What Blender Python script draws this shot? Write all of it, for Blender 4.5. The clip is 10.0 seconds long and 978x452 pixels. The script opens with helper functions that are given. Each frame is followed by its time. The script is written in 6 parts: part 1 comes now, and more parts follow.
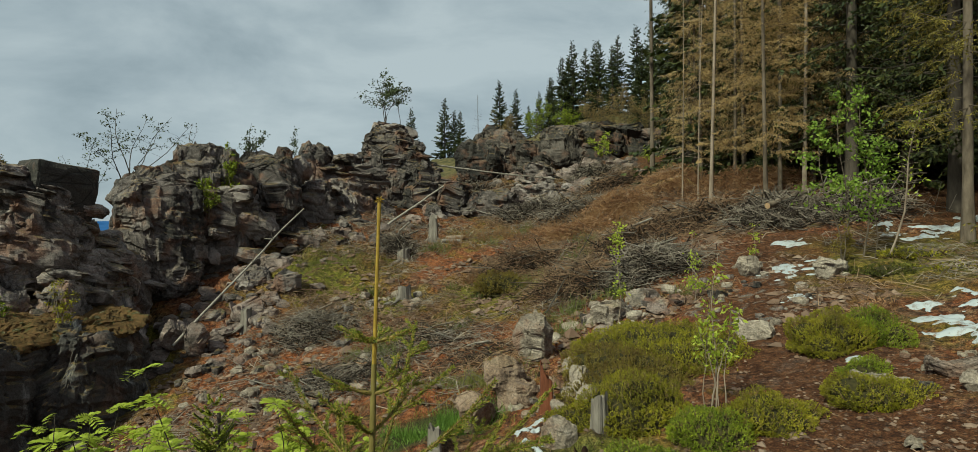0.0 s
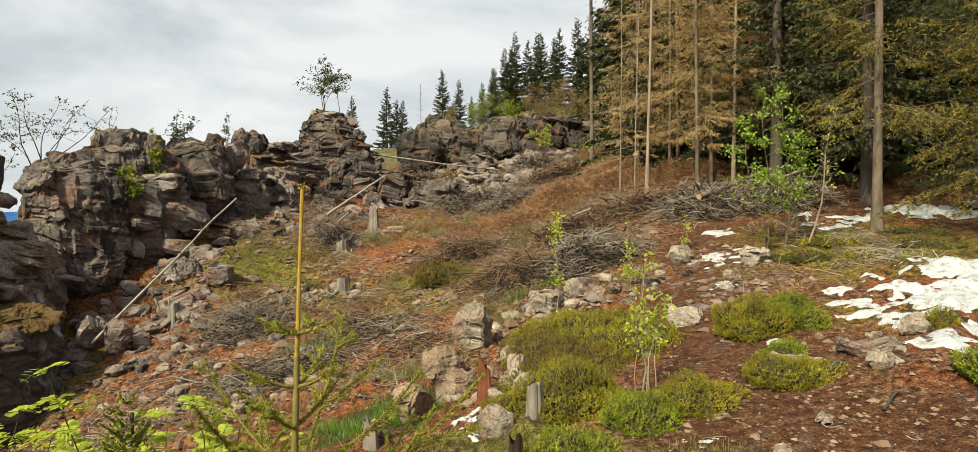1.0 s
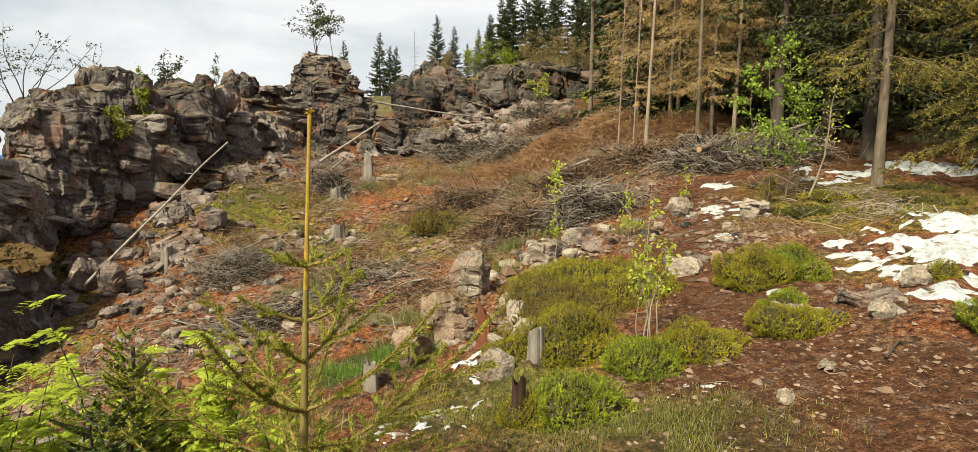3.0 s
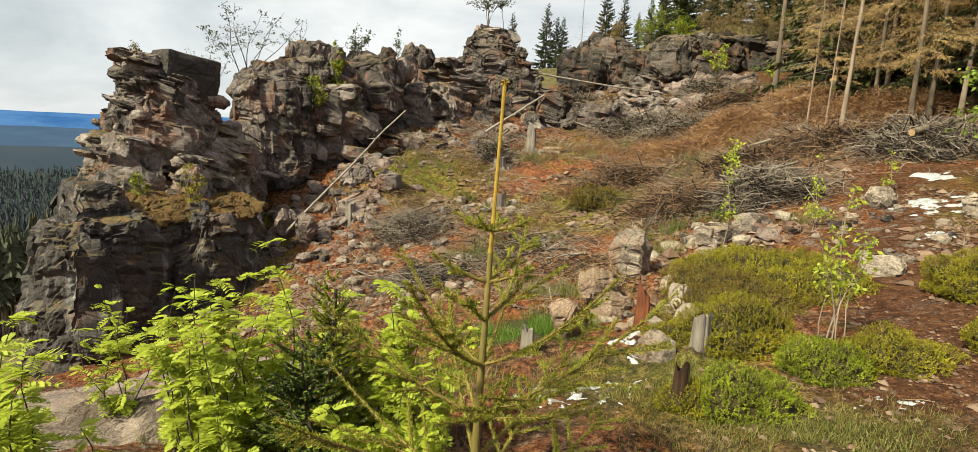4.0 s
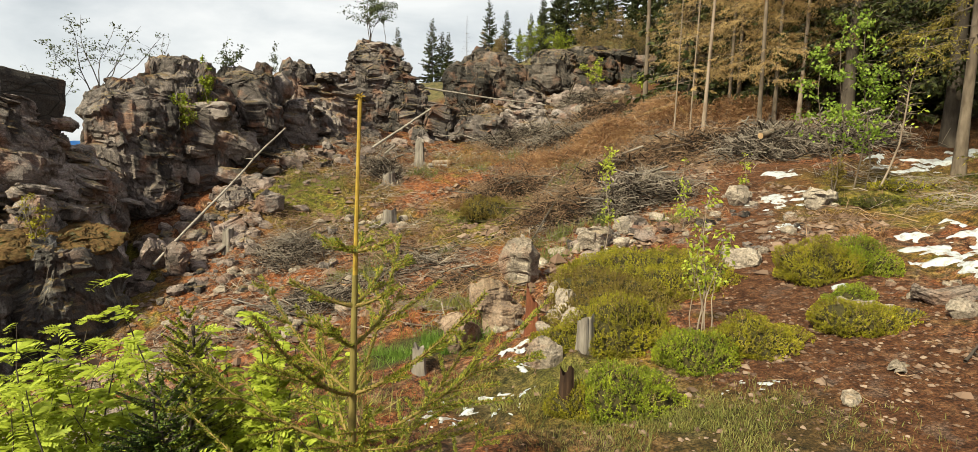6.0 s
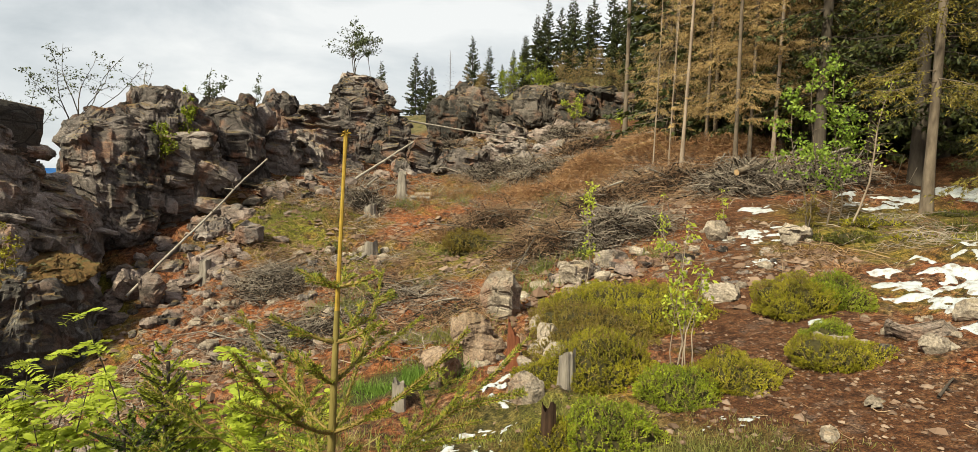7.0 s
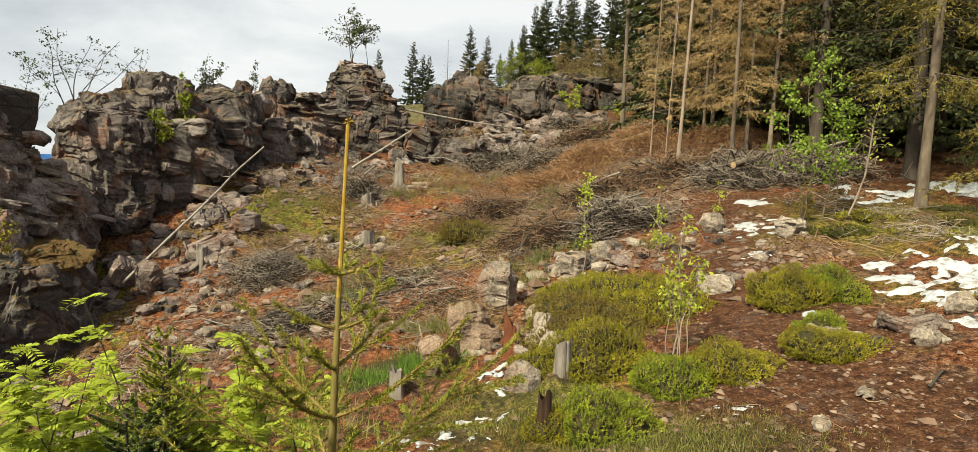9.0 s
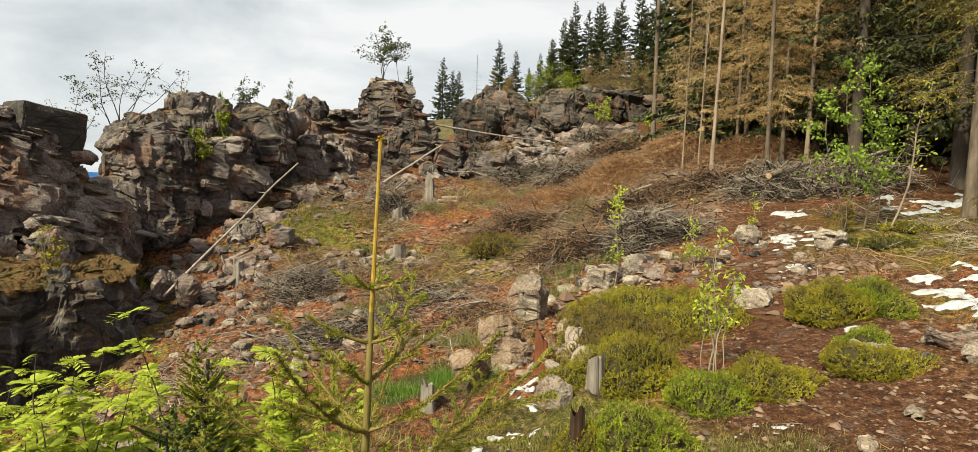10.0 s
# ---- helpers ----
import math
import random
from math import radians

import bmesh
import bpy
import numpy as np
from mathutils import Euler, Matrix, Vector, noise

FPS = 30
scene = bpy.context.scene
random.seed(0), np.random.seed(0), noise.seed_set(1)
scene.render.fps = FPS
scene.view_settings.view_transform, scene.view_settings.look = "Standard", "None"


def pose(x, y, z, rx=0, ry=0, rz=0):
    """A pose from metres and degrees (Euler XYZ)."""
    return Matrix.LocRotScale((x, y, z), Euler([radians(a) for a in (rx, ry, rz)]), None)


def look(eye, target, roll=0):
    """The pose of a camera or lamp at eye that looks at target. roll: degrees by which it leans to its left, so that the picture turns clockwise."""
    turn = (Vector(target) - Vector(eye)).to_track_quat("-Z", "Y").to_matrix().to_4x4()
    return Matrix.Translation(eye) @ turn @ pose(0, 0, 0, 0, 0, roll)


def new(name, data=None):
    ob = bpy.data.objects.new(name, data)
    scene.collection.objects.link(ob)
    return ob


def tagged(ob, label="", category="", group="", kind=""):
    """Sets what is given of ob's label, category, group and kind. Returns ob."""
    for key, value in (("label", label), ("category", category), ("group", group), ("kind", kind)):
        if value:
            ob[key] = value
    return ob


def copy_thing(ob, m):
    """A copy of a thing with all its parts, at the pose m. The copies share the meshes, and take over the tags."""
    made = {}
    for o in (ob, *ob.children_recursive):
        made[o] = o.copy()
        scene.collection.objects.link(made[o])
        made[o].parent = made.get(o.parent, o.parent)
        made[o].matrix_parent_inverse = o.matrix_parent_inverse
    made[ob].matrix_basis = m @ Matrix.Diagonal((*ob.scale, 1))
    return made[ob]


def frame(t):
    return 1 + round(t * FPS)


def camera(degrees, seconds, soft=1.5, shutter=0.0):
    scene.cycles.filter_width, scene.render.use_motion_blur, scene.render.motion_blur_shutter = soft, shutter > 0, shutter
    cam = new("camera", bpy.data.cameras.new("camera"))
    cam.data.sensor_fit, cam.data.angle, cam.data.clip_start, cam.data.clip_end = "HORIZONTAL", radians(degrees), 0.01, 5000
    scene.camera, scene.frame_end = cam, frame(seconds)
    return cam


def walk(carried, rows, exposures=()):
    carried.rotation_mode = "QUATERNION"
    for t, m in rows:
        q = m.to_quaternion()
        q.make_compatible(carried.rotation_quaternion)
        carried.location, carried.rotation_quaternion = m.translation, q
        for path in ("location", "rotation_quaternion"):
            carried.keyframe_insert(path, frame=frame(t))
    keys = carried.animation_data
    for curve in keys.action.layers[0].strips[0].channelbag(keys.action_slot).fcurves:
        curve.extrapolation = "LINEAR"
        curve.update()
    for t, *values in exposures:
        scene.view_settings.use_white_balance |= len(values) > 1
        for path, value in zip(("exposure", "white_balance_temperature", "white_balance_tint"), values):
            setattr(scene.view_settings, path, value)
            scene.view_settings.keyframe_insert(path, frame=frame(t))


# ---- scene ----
cam = camera(81.55, 10.0, 0.6)
PATH = [
    (0, pose(0.000, -0.000, 1.600, 90.20, 0.37, 0.00)),
    (0.5, pose(0.035, 0.012, 1.589, 90.03, 0.31, -3.32)),
    (1, pose(0.069, 0.027, 1.585, 89.26, 0.39, -5.64)),
    (1.5, pose(0.084, 0.021, 1.587, 89.11, 0.37, -7.98)),
    (2, pose(0.088, 0.022, 1.585, 89.08, 0.52, -9.02)),
    (2.2, pose(0.074, 0.021, 1.584, 88.94, 0.67, -9.11)),
    (3.3, pose(-0.046, 0.177, 1.471, 82.79, -1.49, -3.08)),
    (3.5, pose(-0.054, 0.171, 1.469, 82.14, -1.71, 0.29)),
    (4, pose(-0.148, 0.118, 1.487, 81.37, -2.95, 9.33)),
    (4.5, pose(-0.170, 0.075, 1.494, 81.53, -2.97, 15.47)),
    (5, pose(-0.139, 0.086, 1.493, 81.85, -2.69, 14.62)),
    (5.5, pose(-0.059, 0.155, 1.495, 82.28, -1.62, 5.50)),
    (6, pose(-0.020, 0.195, 1.496, 83.08, -0.95, -1.32)),
    (7.5, pose(-0.033, 0.165, 1.523, 87.39, -1.57, -3.23)),
    (8, pose(-0.034, 0.163, 1.524, 87.53, -1.82, -3.23)),
    (8.5, pose(-0.038, 0.159, 1.519, 87.50, -2.23, -3.55)),
    (9, pose(-0.049, 0.154, 1.510, 85.39, -2.12, -3.50)),
    (9.5, pose(-0.053, 0.150, 1.517, 85.59, -1.56, -1.30)),
    (10, pose(-0.054, 0.151, 1.516, 86.63, -1.59, -0.52)),
]
walk(cam, PATH, [(0.0, 0.16, 5800, -4), (0.5, 0.72, 6150, 4), (1.0, 0.94, 6600, 8), (1.5, 0.98, 6600, 9), (2.2, 0.98, 6600, 9), (3.5, 1.06, 6600, 8), (4.5, 1.06, 6600, 7), (5.5, 1.06, 6600, 8), (7.5, 0.98, 6600, 8), (10.0, 1.00, 6600, 8)])

# ---- light ----
world = bpy.data.worlds.new("sky")
scene.world = world
world.use_nodes = True
wn, wl = world.node_tree.nodes, world.node_tree.links
wn.clear()
SUN_EL, SUN_AZ = 45.0, 222.0            # azimuth clockwise from +y
sky = wn.new("ShaderNodeTexSky")
sky.sky_type, sky.sun_disc = "NISHITA", False
sky.sun_elevation, sky.sun_rotation = radians(SUN_EL), radians(SUN_AZ)
co = wn.new("ShaderNodeTexCoord")
mp = wn.new("ShaderNodeMapping")
mp.inputs["Scale"].default_value = (1.0, 1.0, 2.6)
wl.new(co.outputs["Generated"], mp.inputs["Vector"])
n1 = wn.new("ShaderNodeTexNoise")
n1.inputs["Scale"].default_value, n1.inputs["Detail"].default_value, n1.inputs["Roughness"].default_value = 2.3, 7.0, 0.55
n1.inputs["Distortion"].default_value = 0.4
wl.new(mp.outputs["Vector"], n1.inputs["Vector"])
cr = wn.new("ShaderNodeValToRGB")
cr.color_ramp.elements[0].position, cr.color_ramp.elements[0].color = 0.34, (0.47, 0.51, 0.535, 1)
cr.color_ramp.elements[1].position, cr.color_ramp.elements[1].color = 0.60, (0.80, 0.81, 0.81, 1)
e = cr.color_ramp.elements.new(0.46)
e.color = (0.62, 0.65, 0.67, 1)
wl.new(n1.outputs["Fac"], cr.inputs["Fac"])
scl = wn.new("ShaderNodeMixRGB")
scl.blend_type = "MULTIPLY"
scl.inputs["Fac"].default_value = 1.0
scl.inputs["Color2"].default_value = (0.08, 0.08, 0.08, 1)
wl.new(sky.outputs["Color"], scl.inputs["Color1"])
mx = wn.new("ShaderNodeMixRGB")
mx.inputs["Fac"].default_value = 0.9
wl.new(scl.outputs["Color"], mx.inputs["Color1"])
wl.new(cr.outputs["Color"], mx.inputs["Color2"])
bg = wn.new("ShaderNodeBackground")
bg.inputs["Strength"].default_value = 0.62
wl.new(mx.outputs["Color"], bg.inputs["Color"])
wl.new(bg.outputs["Background"], wn.new("ShaderNodeOutputWorld").inputs["Surface"])
sun_data = bpy.data.lights.new("sun", "SUN")
sun_data.energy, sun_data.angle, sun_data.color = 5.0, radians(6), (1.0, 0.955, 0.70)
sun = new("sun", sun_data)
sd = Vector((math.sin(radians(SUN_AZ)) * math.cos(radians(SUN_EL)), math.cos(radians(SUN_AZ)) * math.cos(radians(SUN_EL)), math.sin(radians(SUN_EL))))
sun.matrix_world = look(sd * 50, (0, 0, 0))

# ---- noise ----
def hash3(ix, iy, iz, seed=0):
    n = (ix.astype(np.int64) * 73856093) ^ (iy.astype(np.int64) * 19349663) ^ (iz.astype(np.int64) * 83492791) ^ (seed * 2654435761)
    n = (n ^ (n >> 13)) * 1274126177 & 0x7FFFFFFF
    n = (n ^ (n >> 16)) * 668265263 & 0x7FFFFFFF
    return ((n ^ (n >> 15)) & 0xFFFFF) / 0xFFFFF


def vnoise(p, seed=0):
    """Value noise in 0..1 at the rows of p."""
    i = np.floor(p)
    f = p - i
    f = f * f * (3 - 2 * f)
    out = 0
    for dx in (0, 1):
        for dy in (0, 1):
            for dz in (0, 1):
                wgt = (f[:, 0] if dx else 1 - f[:, 0]) * (f[:, 1] if dy else 1 - f[:, 1]) * (f[:, 2] if dz else 1 - f[:, 2])
                out = out + wgt * hash3(i[:, 0] + dx, i[:, 1] + dy, i[:, 2] + dz, seed)
    return out


def fbm(p, octaves=4, seed=0):
    out, amp, tot = 0, 1.0, 0.0
    for o in range(octaves):
        out = out + amp * vnoise(p * 2.03 ** o, seed + o)
        tot += amp
        amp *= 0.5
    return out / tot


def xy0(x, y):
    return np.stack([x, y, np.zeros_like(x)], -1)


# ---- the lie of the land ----
HILL = np.array([
    0.26, 0.75, -0.49, 0.32, -0.13, -0.58, 0.04,
    -1.36, 0.45, -0.17, -0.02, 0.63, -0.27, 0.53,
    -2.81, -1.69, -0.6, 0.05, 0.32, -0.03, 1.18,
    -0.61, 2.78, -1, 0.57, 0.18, -0.25, 1.32,
    -2.62, 2.07, -1.79, 0.17, 1.25, 0.37, 0.97,
    -1.79, 0.74, 0.79, -0.02, -0.55, -0.25, 0.25,
    -0.85, -1.33, -0.58, 1.13, 1.64, 0.58, 0.07,
    -0.31, -0.79, -0.68, 0.56, 1.07, 0.3, 0,
    0, 0.09, 0.13, 0.07, -0.06, -0.13, -0.04,
])
HILL_C = np.array([(a, b) for b in np.arange(-3, 46, 6.0) for a in np.arange(-15, 22, 6.0)])
VAL_S = [0, 3, 8, 39, 93, 200, 400, 1200, 4500]
VAL_Z = [0, -3.5, -8, -20.5, -41, -62, -85, -95, -80]


def land(x, y):
    """Height of the ground without its small relief."""
    x, y = np.atleast_1d(np.asarray(x, float)), np.atleast_1d(np.asarray(y, float))
    cx, cy = np.clip(x, -18, 30), np.clip(y, -10, 46)
    z = 0.4 * np.logaddexp(0, (cy - 9) / 2)
    for (a, b), wgt in zip(HILL_C, HILL):
        z = z + wgt * np.exp(-((cx - a) ** 2 + (cy - b) ** 2) / 60.5)
    z = z + 0.06 * np.maximum(0, x - 22) - 0.15 * np.maximum(0, y - 48)
    edge = -10.3 + 2.2 / (1 + np.exp(np.clip((y - 7.0) / 0.8, -40, 40)))
    s = np.maximum(0, edge - x)
    z = z * np.exp(-s / 14) + np.interp(s, VAL_S, VAL_Z)
    return np.maximum(z, -120)


PATHWAY = [(0.8, 1.5), (2.2, 3.4), (3.0, 5.0), (3.7, 7.4), (4.8, 9.3), (5.4, 11.0)]


def near_path(x, y):
    d = np.full(np.shape(x), 99.0)
    for (ax, ay), (bx, by) in zip(PATHWAY, PATHWAY[1:]):
        t = np.clip(((x - ax) * (bx - ax) + (y - ay) * (by - ay)) / ((bx - ax) ** 2 + (by - ay) ** 2), 0, 1)
        d = np.minimum(d, np.hypot(x - ax - t * (bx - ax), y - ay - t * (by - ay)))
    return d


def ground(x, y):
    x, y = np.atleast_1d(np.asarray(x, float)), np.atleast_1d(np.asarray(y, float))
    r = np.hypot(x, y)
    amp = np.clip(near_path(x, y) / 1.6 - 0.25, 0.12, 1.0) * np.clip(1.3 - r / 90, 0, 1)
    rel = (fbm(xy0(x, y) * 0.9, 3, 5) - 0.5) * 0.35 + (fbm(xy0(x, y) * 3.3, 4, 9) - 0.5) * 0.26
    return land(x, y) + rel * amp


def gz(x, y):
    return float(ground(x, y)[0])


# ---- mesh helpers ----
def raw_mesh(name, verts, faces, material, smooth=False):
    """A mesh from an array of vertices and one of triangles or quads."""
    verts, faces = np.asarray(verts, np.float32), np.asarray(faces, np.int32)
    me = bpy.data.meshes.new(name)
    k = faces.shape[1]
    me.vertices.add(len(verts))
    me.vertices.foreach_set("co", verts.ravel())
    me.loops.add(faces.size)
    me.loops.foreach_set("vertex_index", faces.ravel())
    me.polygons.add(len(faces))
    me.polygons.foreach_set("loop_start", np.arange(0, faces.size, k, dtype=np.int32))
    me.polygons.foreach_set("use_smooth", np.full(len(faces), smooth))
    me.update(calc_edges=True)
    me.validate()
    me.materials.append(material)
    return me


JOINED = ("bough_layer", "crown", "branchwork", "foliage", "leaf_cover", "needle_cover", "twig_tangle")


def part(name, me, parent, label="", m=None):
    ob = new(name, me)
    ob.parent = parent
    if m is not None:
        ob.matrix_basis = m
    return tagged(ob, label, kind="stuff" if name in JOINED else "")


def thing(name, m, label, category, group="", kind=""):
    ob = new(name)
    ob.empty_display_size = 0.1
    ob.matrix_basis = m
    return tagged(ob, label, category, group, kind)


def single(name, me, m, label, category, group="", kind=""):
    ob = new(name, me)
    ob.matrix_basis = m
    return tagged(ob, label, category, group, kind)


def put(x, y, rz=0.0, sink=0.0, s=1.0, rx=0.0, ry=0.0):
    return pose(x, y, gz(x, y) - sink, rx, ry, rz) @ Matrix.Scale(s, 4)


def tubes(lines, radii, sides=4):
    """Tubes round N polylines of K points: lines (N, K, 3), radii (N, K). Returns verts, quads."""
    lines, radii = np.asarray(lines, float), np.asarray(radii, float)
    n, k = lines.shape[:2]
    tan = np.gradient(lines, axis=1)
    tan /= np.linalg.norm(tan, axis=2, keepdims=True) + 1e-9
    ref = np.where(np.abs(tan[..., 2:3]) > 0.9, np.array([1.0, 0, 0]), np.array([0, 0, 1.0]))
    u = np.cross(tan, ref)
    u /= np.linalg.norm(u, axis=2, keepdims=True) + 1e-9
    v = np.cross(tan, u)
    ang = np.arange(sides) * 2 * np.pi / sides
    ring = u[:, :, None] * np.cos(ang)[None, None, :, None] + v[:, :, None] * np.sin(ang)[None, None, :, None]
    verts = (lines[:, :, None] + ring * radii[:, :, None, None]).reshape(-1, 3)
    base = (np.arange(n)[:, None, None] * k + np.arange(k - 1)[None, :, None]) * sides
    j = np.arange(sides)[None, None, :]
    jn = (j + 1) % sides
    quads = np.stack([base + j, base + jn, base + sides + jn, base + sides + j], -1).reshape(-1, 4)
    return verts, quads


def blades(root, tip, width, rng, fold=0.0):
    """Rhombic leaves or twigs from root to tip (N, 3), width (N,). Returns verts, quads."""
    axis = tip - root
    side = np.cross(axis, rng.normal(size=axis.shape))
    side /= np.linalg.norm(side, axis=1, keepdims=True) + 1e-9
    mid = root + axis * 0.45
    nrm = np.cross(axis, side)
    nrm /= np.linalg.norm(nrm, axis=1, keepdims=True) + 1e-9
    lift = nrm * (np.linalg.norm(axis, axis=1) * fold)[:, None]
    w = side * (width / 2)[:, None]
    verts = np.stack([root, mid + w + lift, tip, mid - w + lift], 1).reshape(-1, 3)
    return verts, np.arange(len(root) * 4).reshape(-1, 4)


def joined(*pieces):
    vs, fs, off = [], [], 0
    for v, f in pieces:
        vs.append(v)
        fs.append(f + off)
        off += len(v)
    return np.concatenate(vs), np.concatenate(fs)


# ---- materials ----
COLOR_SCALE = 0.72                              # all base colours scaled down, so shade comes out deeper against the sun


class Mat:
    def __init__(self, name, rough=0.85, spec=0.3):
        self.m = bpy.data.materials.new(name)
        self.m.use_nodes = True
        self.n, self.l = self.m.node_tree.nodes, self.m.node_tree.links
        self.b = self.n["Principled BSDF"]
        self.b.inputs["Roughness"].default_value = rough
        self.b.inputs["Specular IOR Level"].default_value = spec
        self.pos = self.n.new("ShaderNodeTexCoord").outputs["Object"]

    def world(self):
        self.pos = self.n.new("ShaderNodeNewGeometry").outputs["Position"]
        return self

    def noise(self, scale, detail=4.0, rough=0.6, stretch=(1, 1, 1), distort=0.0):
        mp = self.n.new("ShaderNodeMapping")
        mp.inputs["Scale"].default_value = stretch
        self.l.new(self.pos, mp.inputs["Vector"])
        t = self.n.new("ShaderNodeTexNoise")
        t.inputs["Scale"].default_value, t.inputs["Detail"].default_value = scale, detail
        t.inputs["Roughness"].default_value, t.inputs["Distortion"].default_value = rough, distort
        self.l.new(mp.outputs["Vector"], t.inputs["Vector"])
        return t.outputs["Fac"]

    def voronoi(self, scale, stretch=(1, 1, 1), out="Distance", feature="F1"):
        mp = self.n.new("ShaderNodeMapping")
        mp.inputs["Scale"].default_value = stretch
        self.l.new(self.pos, mp.inputs["Vector"])
        t = self.n.new("ShaderNodeTexVoronoi")
        t.feature = feature
        t.inputs["Scale"].default_value = scale
        self.l.new(mp.outputs["Vector"], t.inputs["Vector"])
        return t.outputs[out]

    def ramp(self, fac, *stops):
        r = self.n.new("ShaderNodeValToRGB")
        el = r.color_ramp.elements
        while len(el) < len(stops):
            el.new(0.5)
        for q, (p, c) in zip(el, stops):
            q.position = p
            q.color = (*c, 1) if isinstance(c, tuple) else (c, c, c, 1)
        self.l.new(fac, r.inputs["Fac"])
        return r.outputs["Color"]

    def mix(self, fac, a, b, mode="MIX"):
        x = self.n.new("ShaderNodeMixRGB")
        x.blend_type = mode
        for sock, val in (("Fac", fac), ("Color1", a), ("Color2", b)):
            if isinstance(val, tuple):
                x.inputs[sock].default_value = (*val, 1)
            elif isinstance(val, (int, float)):
                x.inputs[sock].default_value = val if sock == "Fac" else (val, val, val, 1)
            else:
                self.l.new(val, x.inputs[sock])
        return x.outputs["Color"]

    def attr(self, name):
        a = self.n.new("ShaderNodeAttribute")
        a.attribute_name = name
        return a.outputs["Fac"]

    def island(self):
        return self.n.new("ShaderNodeNewGeometry").outputs["Random Per Island"]

    def random(self):
        return self.n.new("ShaderNodeObjectInfo").outputs["Random"]

    def up(self, lo, hi):
        g = self.n.new("ShaderNodeNewGeometry")
        s = self.n.new("ShaderNodeSeparateXYZ")
        self.l.new(g.outputs["Normal"], s.inputs["Vector"])
        return self.ramp(s.outputs["Z"], (lo, 0.0), (hi, 1.0))

    def done(self, color, height=None, strength=0.5, dist=0.02, rough=None, through_light=0.0):
        color = self.mix(1.0, color, COLOR_SCALE, "MULTIPLY")
        self.l.new(color, self.b.inputs["Base Color"])
        if rough is not None:
            self.l.new(rough, self.b.inputs["Roughness"])
        if height is not None:
            bp = self.n.new("ShaderNodeBump")
            bp.inputs["Strength"].default_value, bp.inputs["Distance"].default_value = strength, dist
            self.l.new(height, bp.inputs["Height"])
            self.l.new(bp.outputs["Normal"], self.b.inputs["Normal"])
        if through_light:
            tr = self.n.new("ShaderNodeBsdfTranslucent")
            self.l.new(color, tr.inputs["Color"])
            ms = self.n.new("ShaderNodeMixShader")
            ms.inputs["Fac"].default_value = through_light
            self.l.new(self.b.outputs["BSDF"], ms.inputs[1])
            self.l.new(tr.outputs["BSDF"], ms.inputs[2])
            self.l.new(ms.outputs["Shader"], self.n["Material Output"].inputs["Surface"])
        return self.m


def rock_material(name, dark, mid, light, moss=0.5, orange=0.3, streak=0.0, net=1.0, vary=0.5, shade_amount=0.0):
    a = Mat(name, 0.82, 0.35).world()
    big = a.noise(0.9, 5, 0.6)
    strata = a.noise(2.6, 8, 0.72, (1.0, 1.0, 1.7), 0.25)
    fine = a.noise(26, 5, 0.7)
    c = a.ramp(strata, (0.38, dark), (0.52, mid), (0.68, light))
    c = a.mix(a.ramp(big, (0.35, 0.0), (0.7, 0.75)), c, a.ramp(fine, (0.3, dark), (0.7, mid)))
    lich = a.ramp(a.noise(5.5, 6, 0.7), (0.60, 0.0), (0.72, 0.4))
    c = a.mix(lich, c, (light[0] * 1.35, light[1] * 1.38, light[2] * 1.34))
    c = a.mix(vary, c, a.ramp(a.random(), (0.0, dark), (0.5, mid), (1.0, light)))
    if streak:
        c = a.mix(a.ramp(a.noise(1.6, 5, 0.65, (1.6, 1.6, 0.3)), (0.55, 0.0), (0.66, streak)), c, (0.34, 0.32, 0.31))
    # dark patches that paint the shade of hollows into the rock colour
    shade_patch = a.ramp(a.noise(1.15, 6, 0.7, (1.3, 1.3, 0.65)), (0.50, 0.0), (0.58, 0.85))
    c = a.mix(a.mix(1.0, shade_patch, shade_amount, "MULTIPLY"), c, tuple(v * 1.3 for v in dark))
    rust = a.ramp(a.noise(1.7, 4, 0.6), (0.54, 0.0), (0.64, orange))
    c = a.mix(rust, c, (0.24, 0.115, 0.07))
    top = a.mix(1.0, a.up(0.45, 0.85), a.ramp(a.noise(1.3, 4, 0.65), (0.45, 0.0), (0.58, moss)), "MULTIPLY")
    c = a.mix(top, c, a.ramp(a.noise(9, 4), (0.35, (0.11, 0.10, 0.025)), (0.65, (0.27, 0.14, 0.04))))
    gap1 = a.voronoi(1.5, (1, 1, 1.6), "Distance", "DISTANCE_TO_EDGE")
    gap2 = a.voronoi(6.5, (1, 1, 2.2), "Distance", "DISTANCE_TO_EDGE")
    open_ = a.ramp(a.noise(1.4, 3), (0.40, 0.0), (0.55, 1.0))
    crack = a.mix(1.0, a.ramp(gap1, (0.0, 0.9), (0.03, 0.0)), a.mix(1.0, a.ramp(gap2, (0.0, 0.8), (0.06, 0.0)), open_, "MULTIPLY"), "LIGHTEN")
    crack = a.mix(1.0, crack, net, "MULTIPLY")
    c = a.mix(crack, c, tuple(v * 0.5 for v in dark))
    c = a.mix(1.0, c, a.ramp(a.noise(45, 4, 0.75), (0.38, 0.55), (0.60, 1.2)), "MULTIPLY")
    relief = a.mix(0.6, a.mix(0.7, strata, fine), a.mix(crack, (1.0, 1.0, 1.0), (0.0, 0.0, 0.0)), "MULTIPLY")
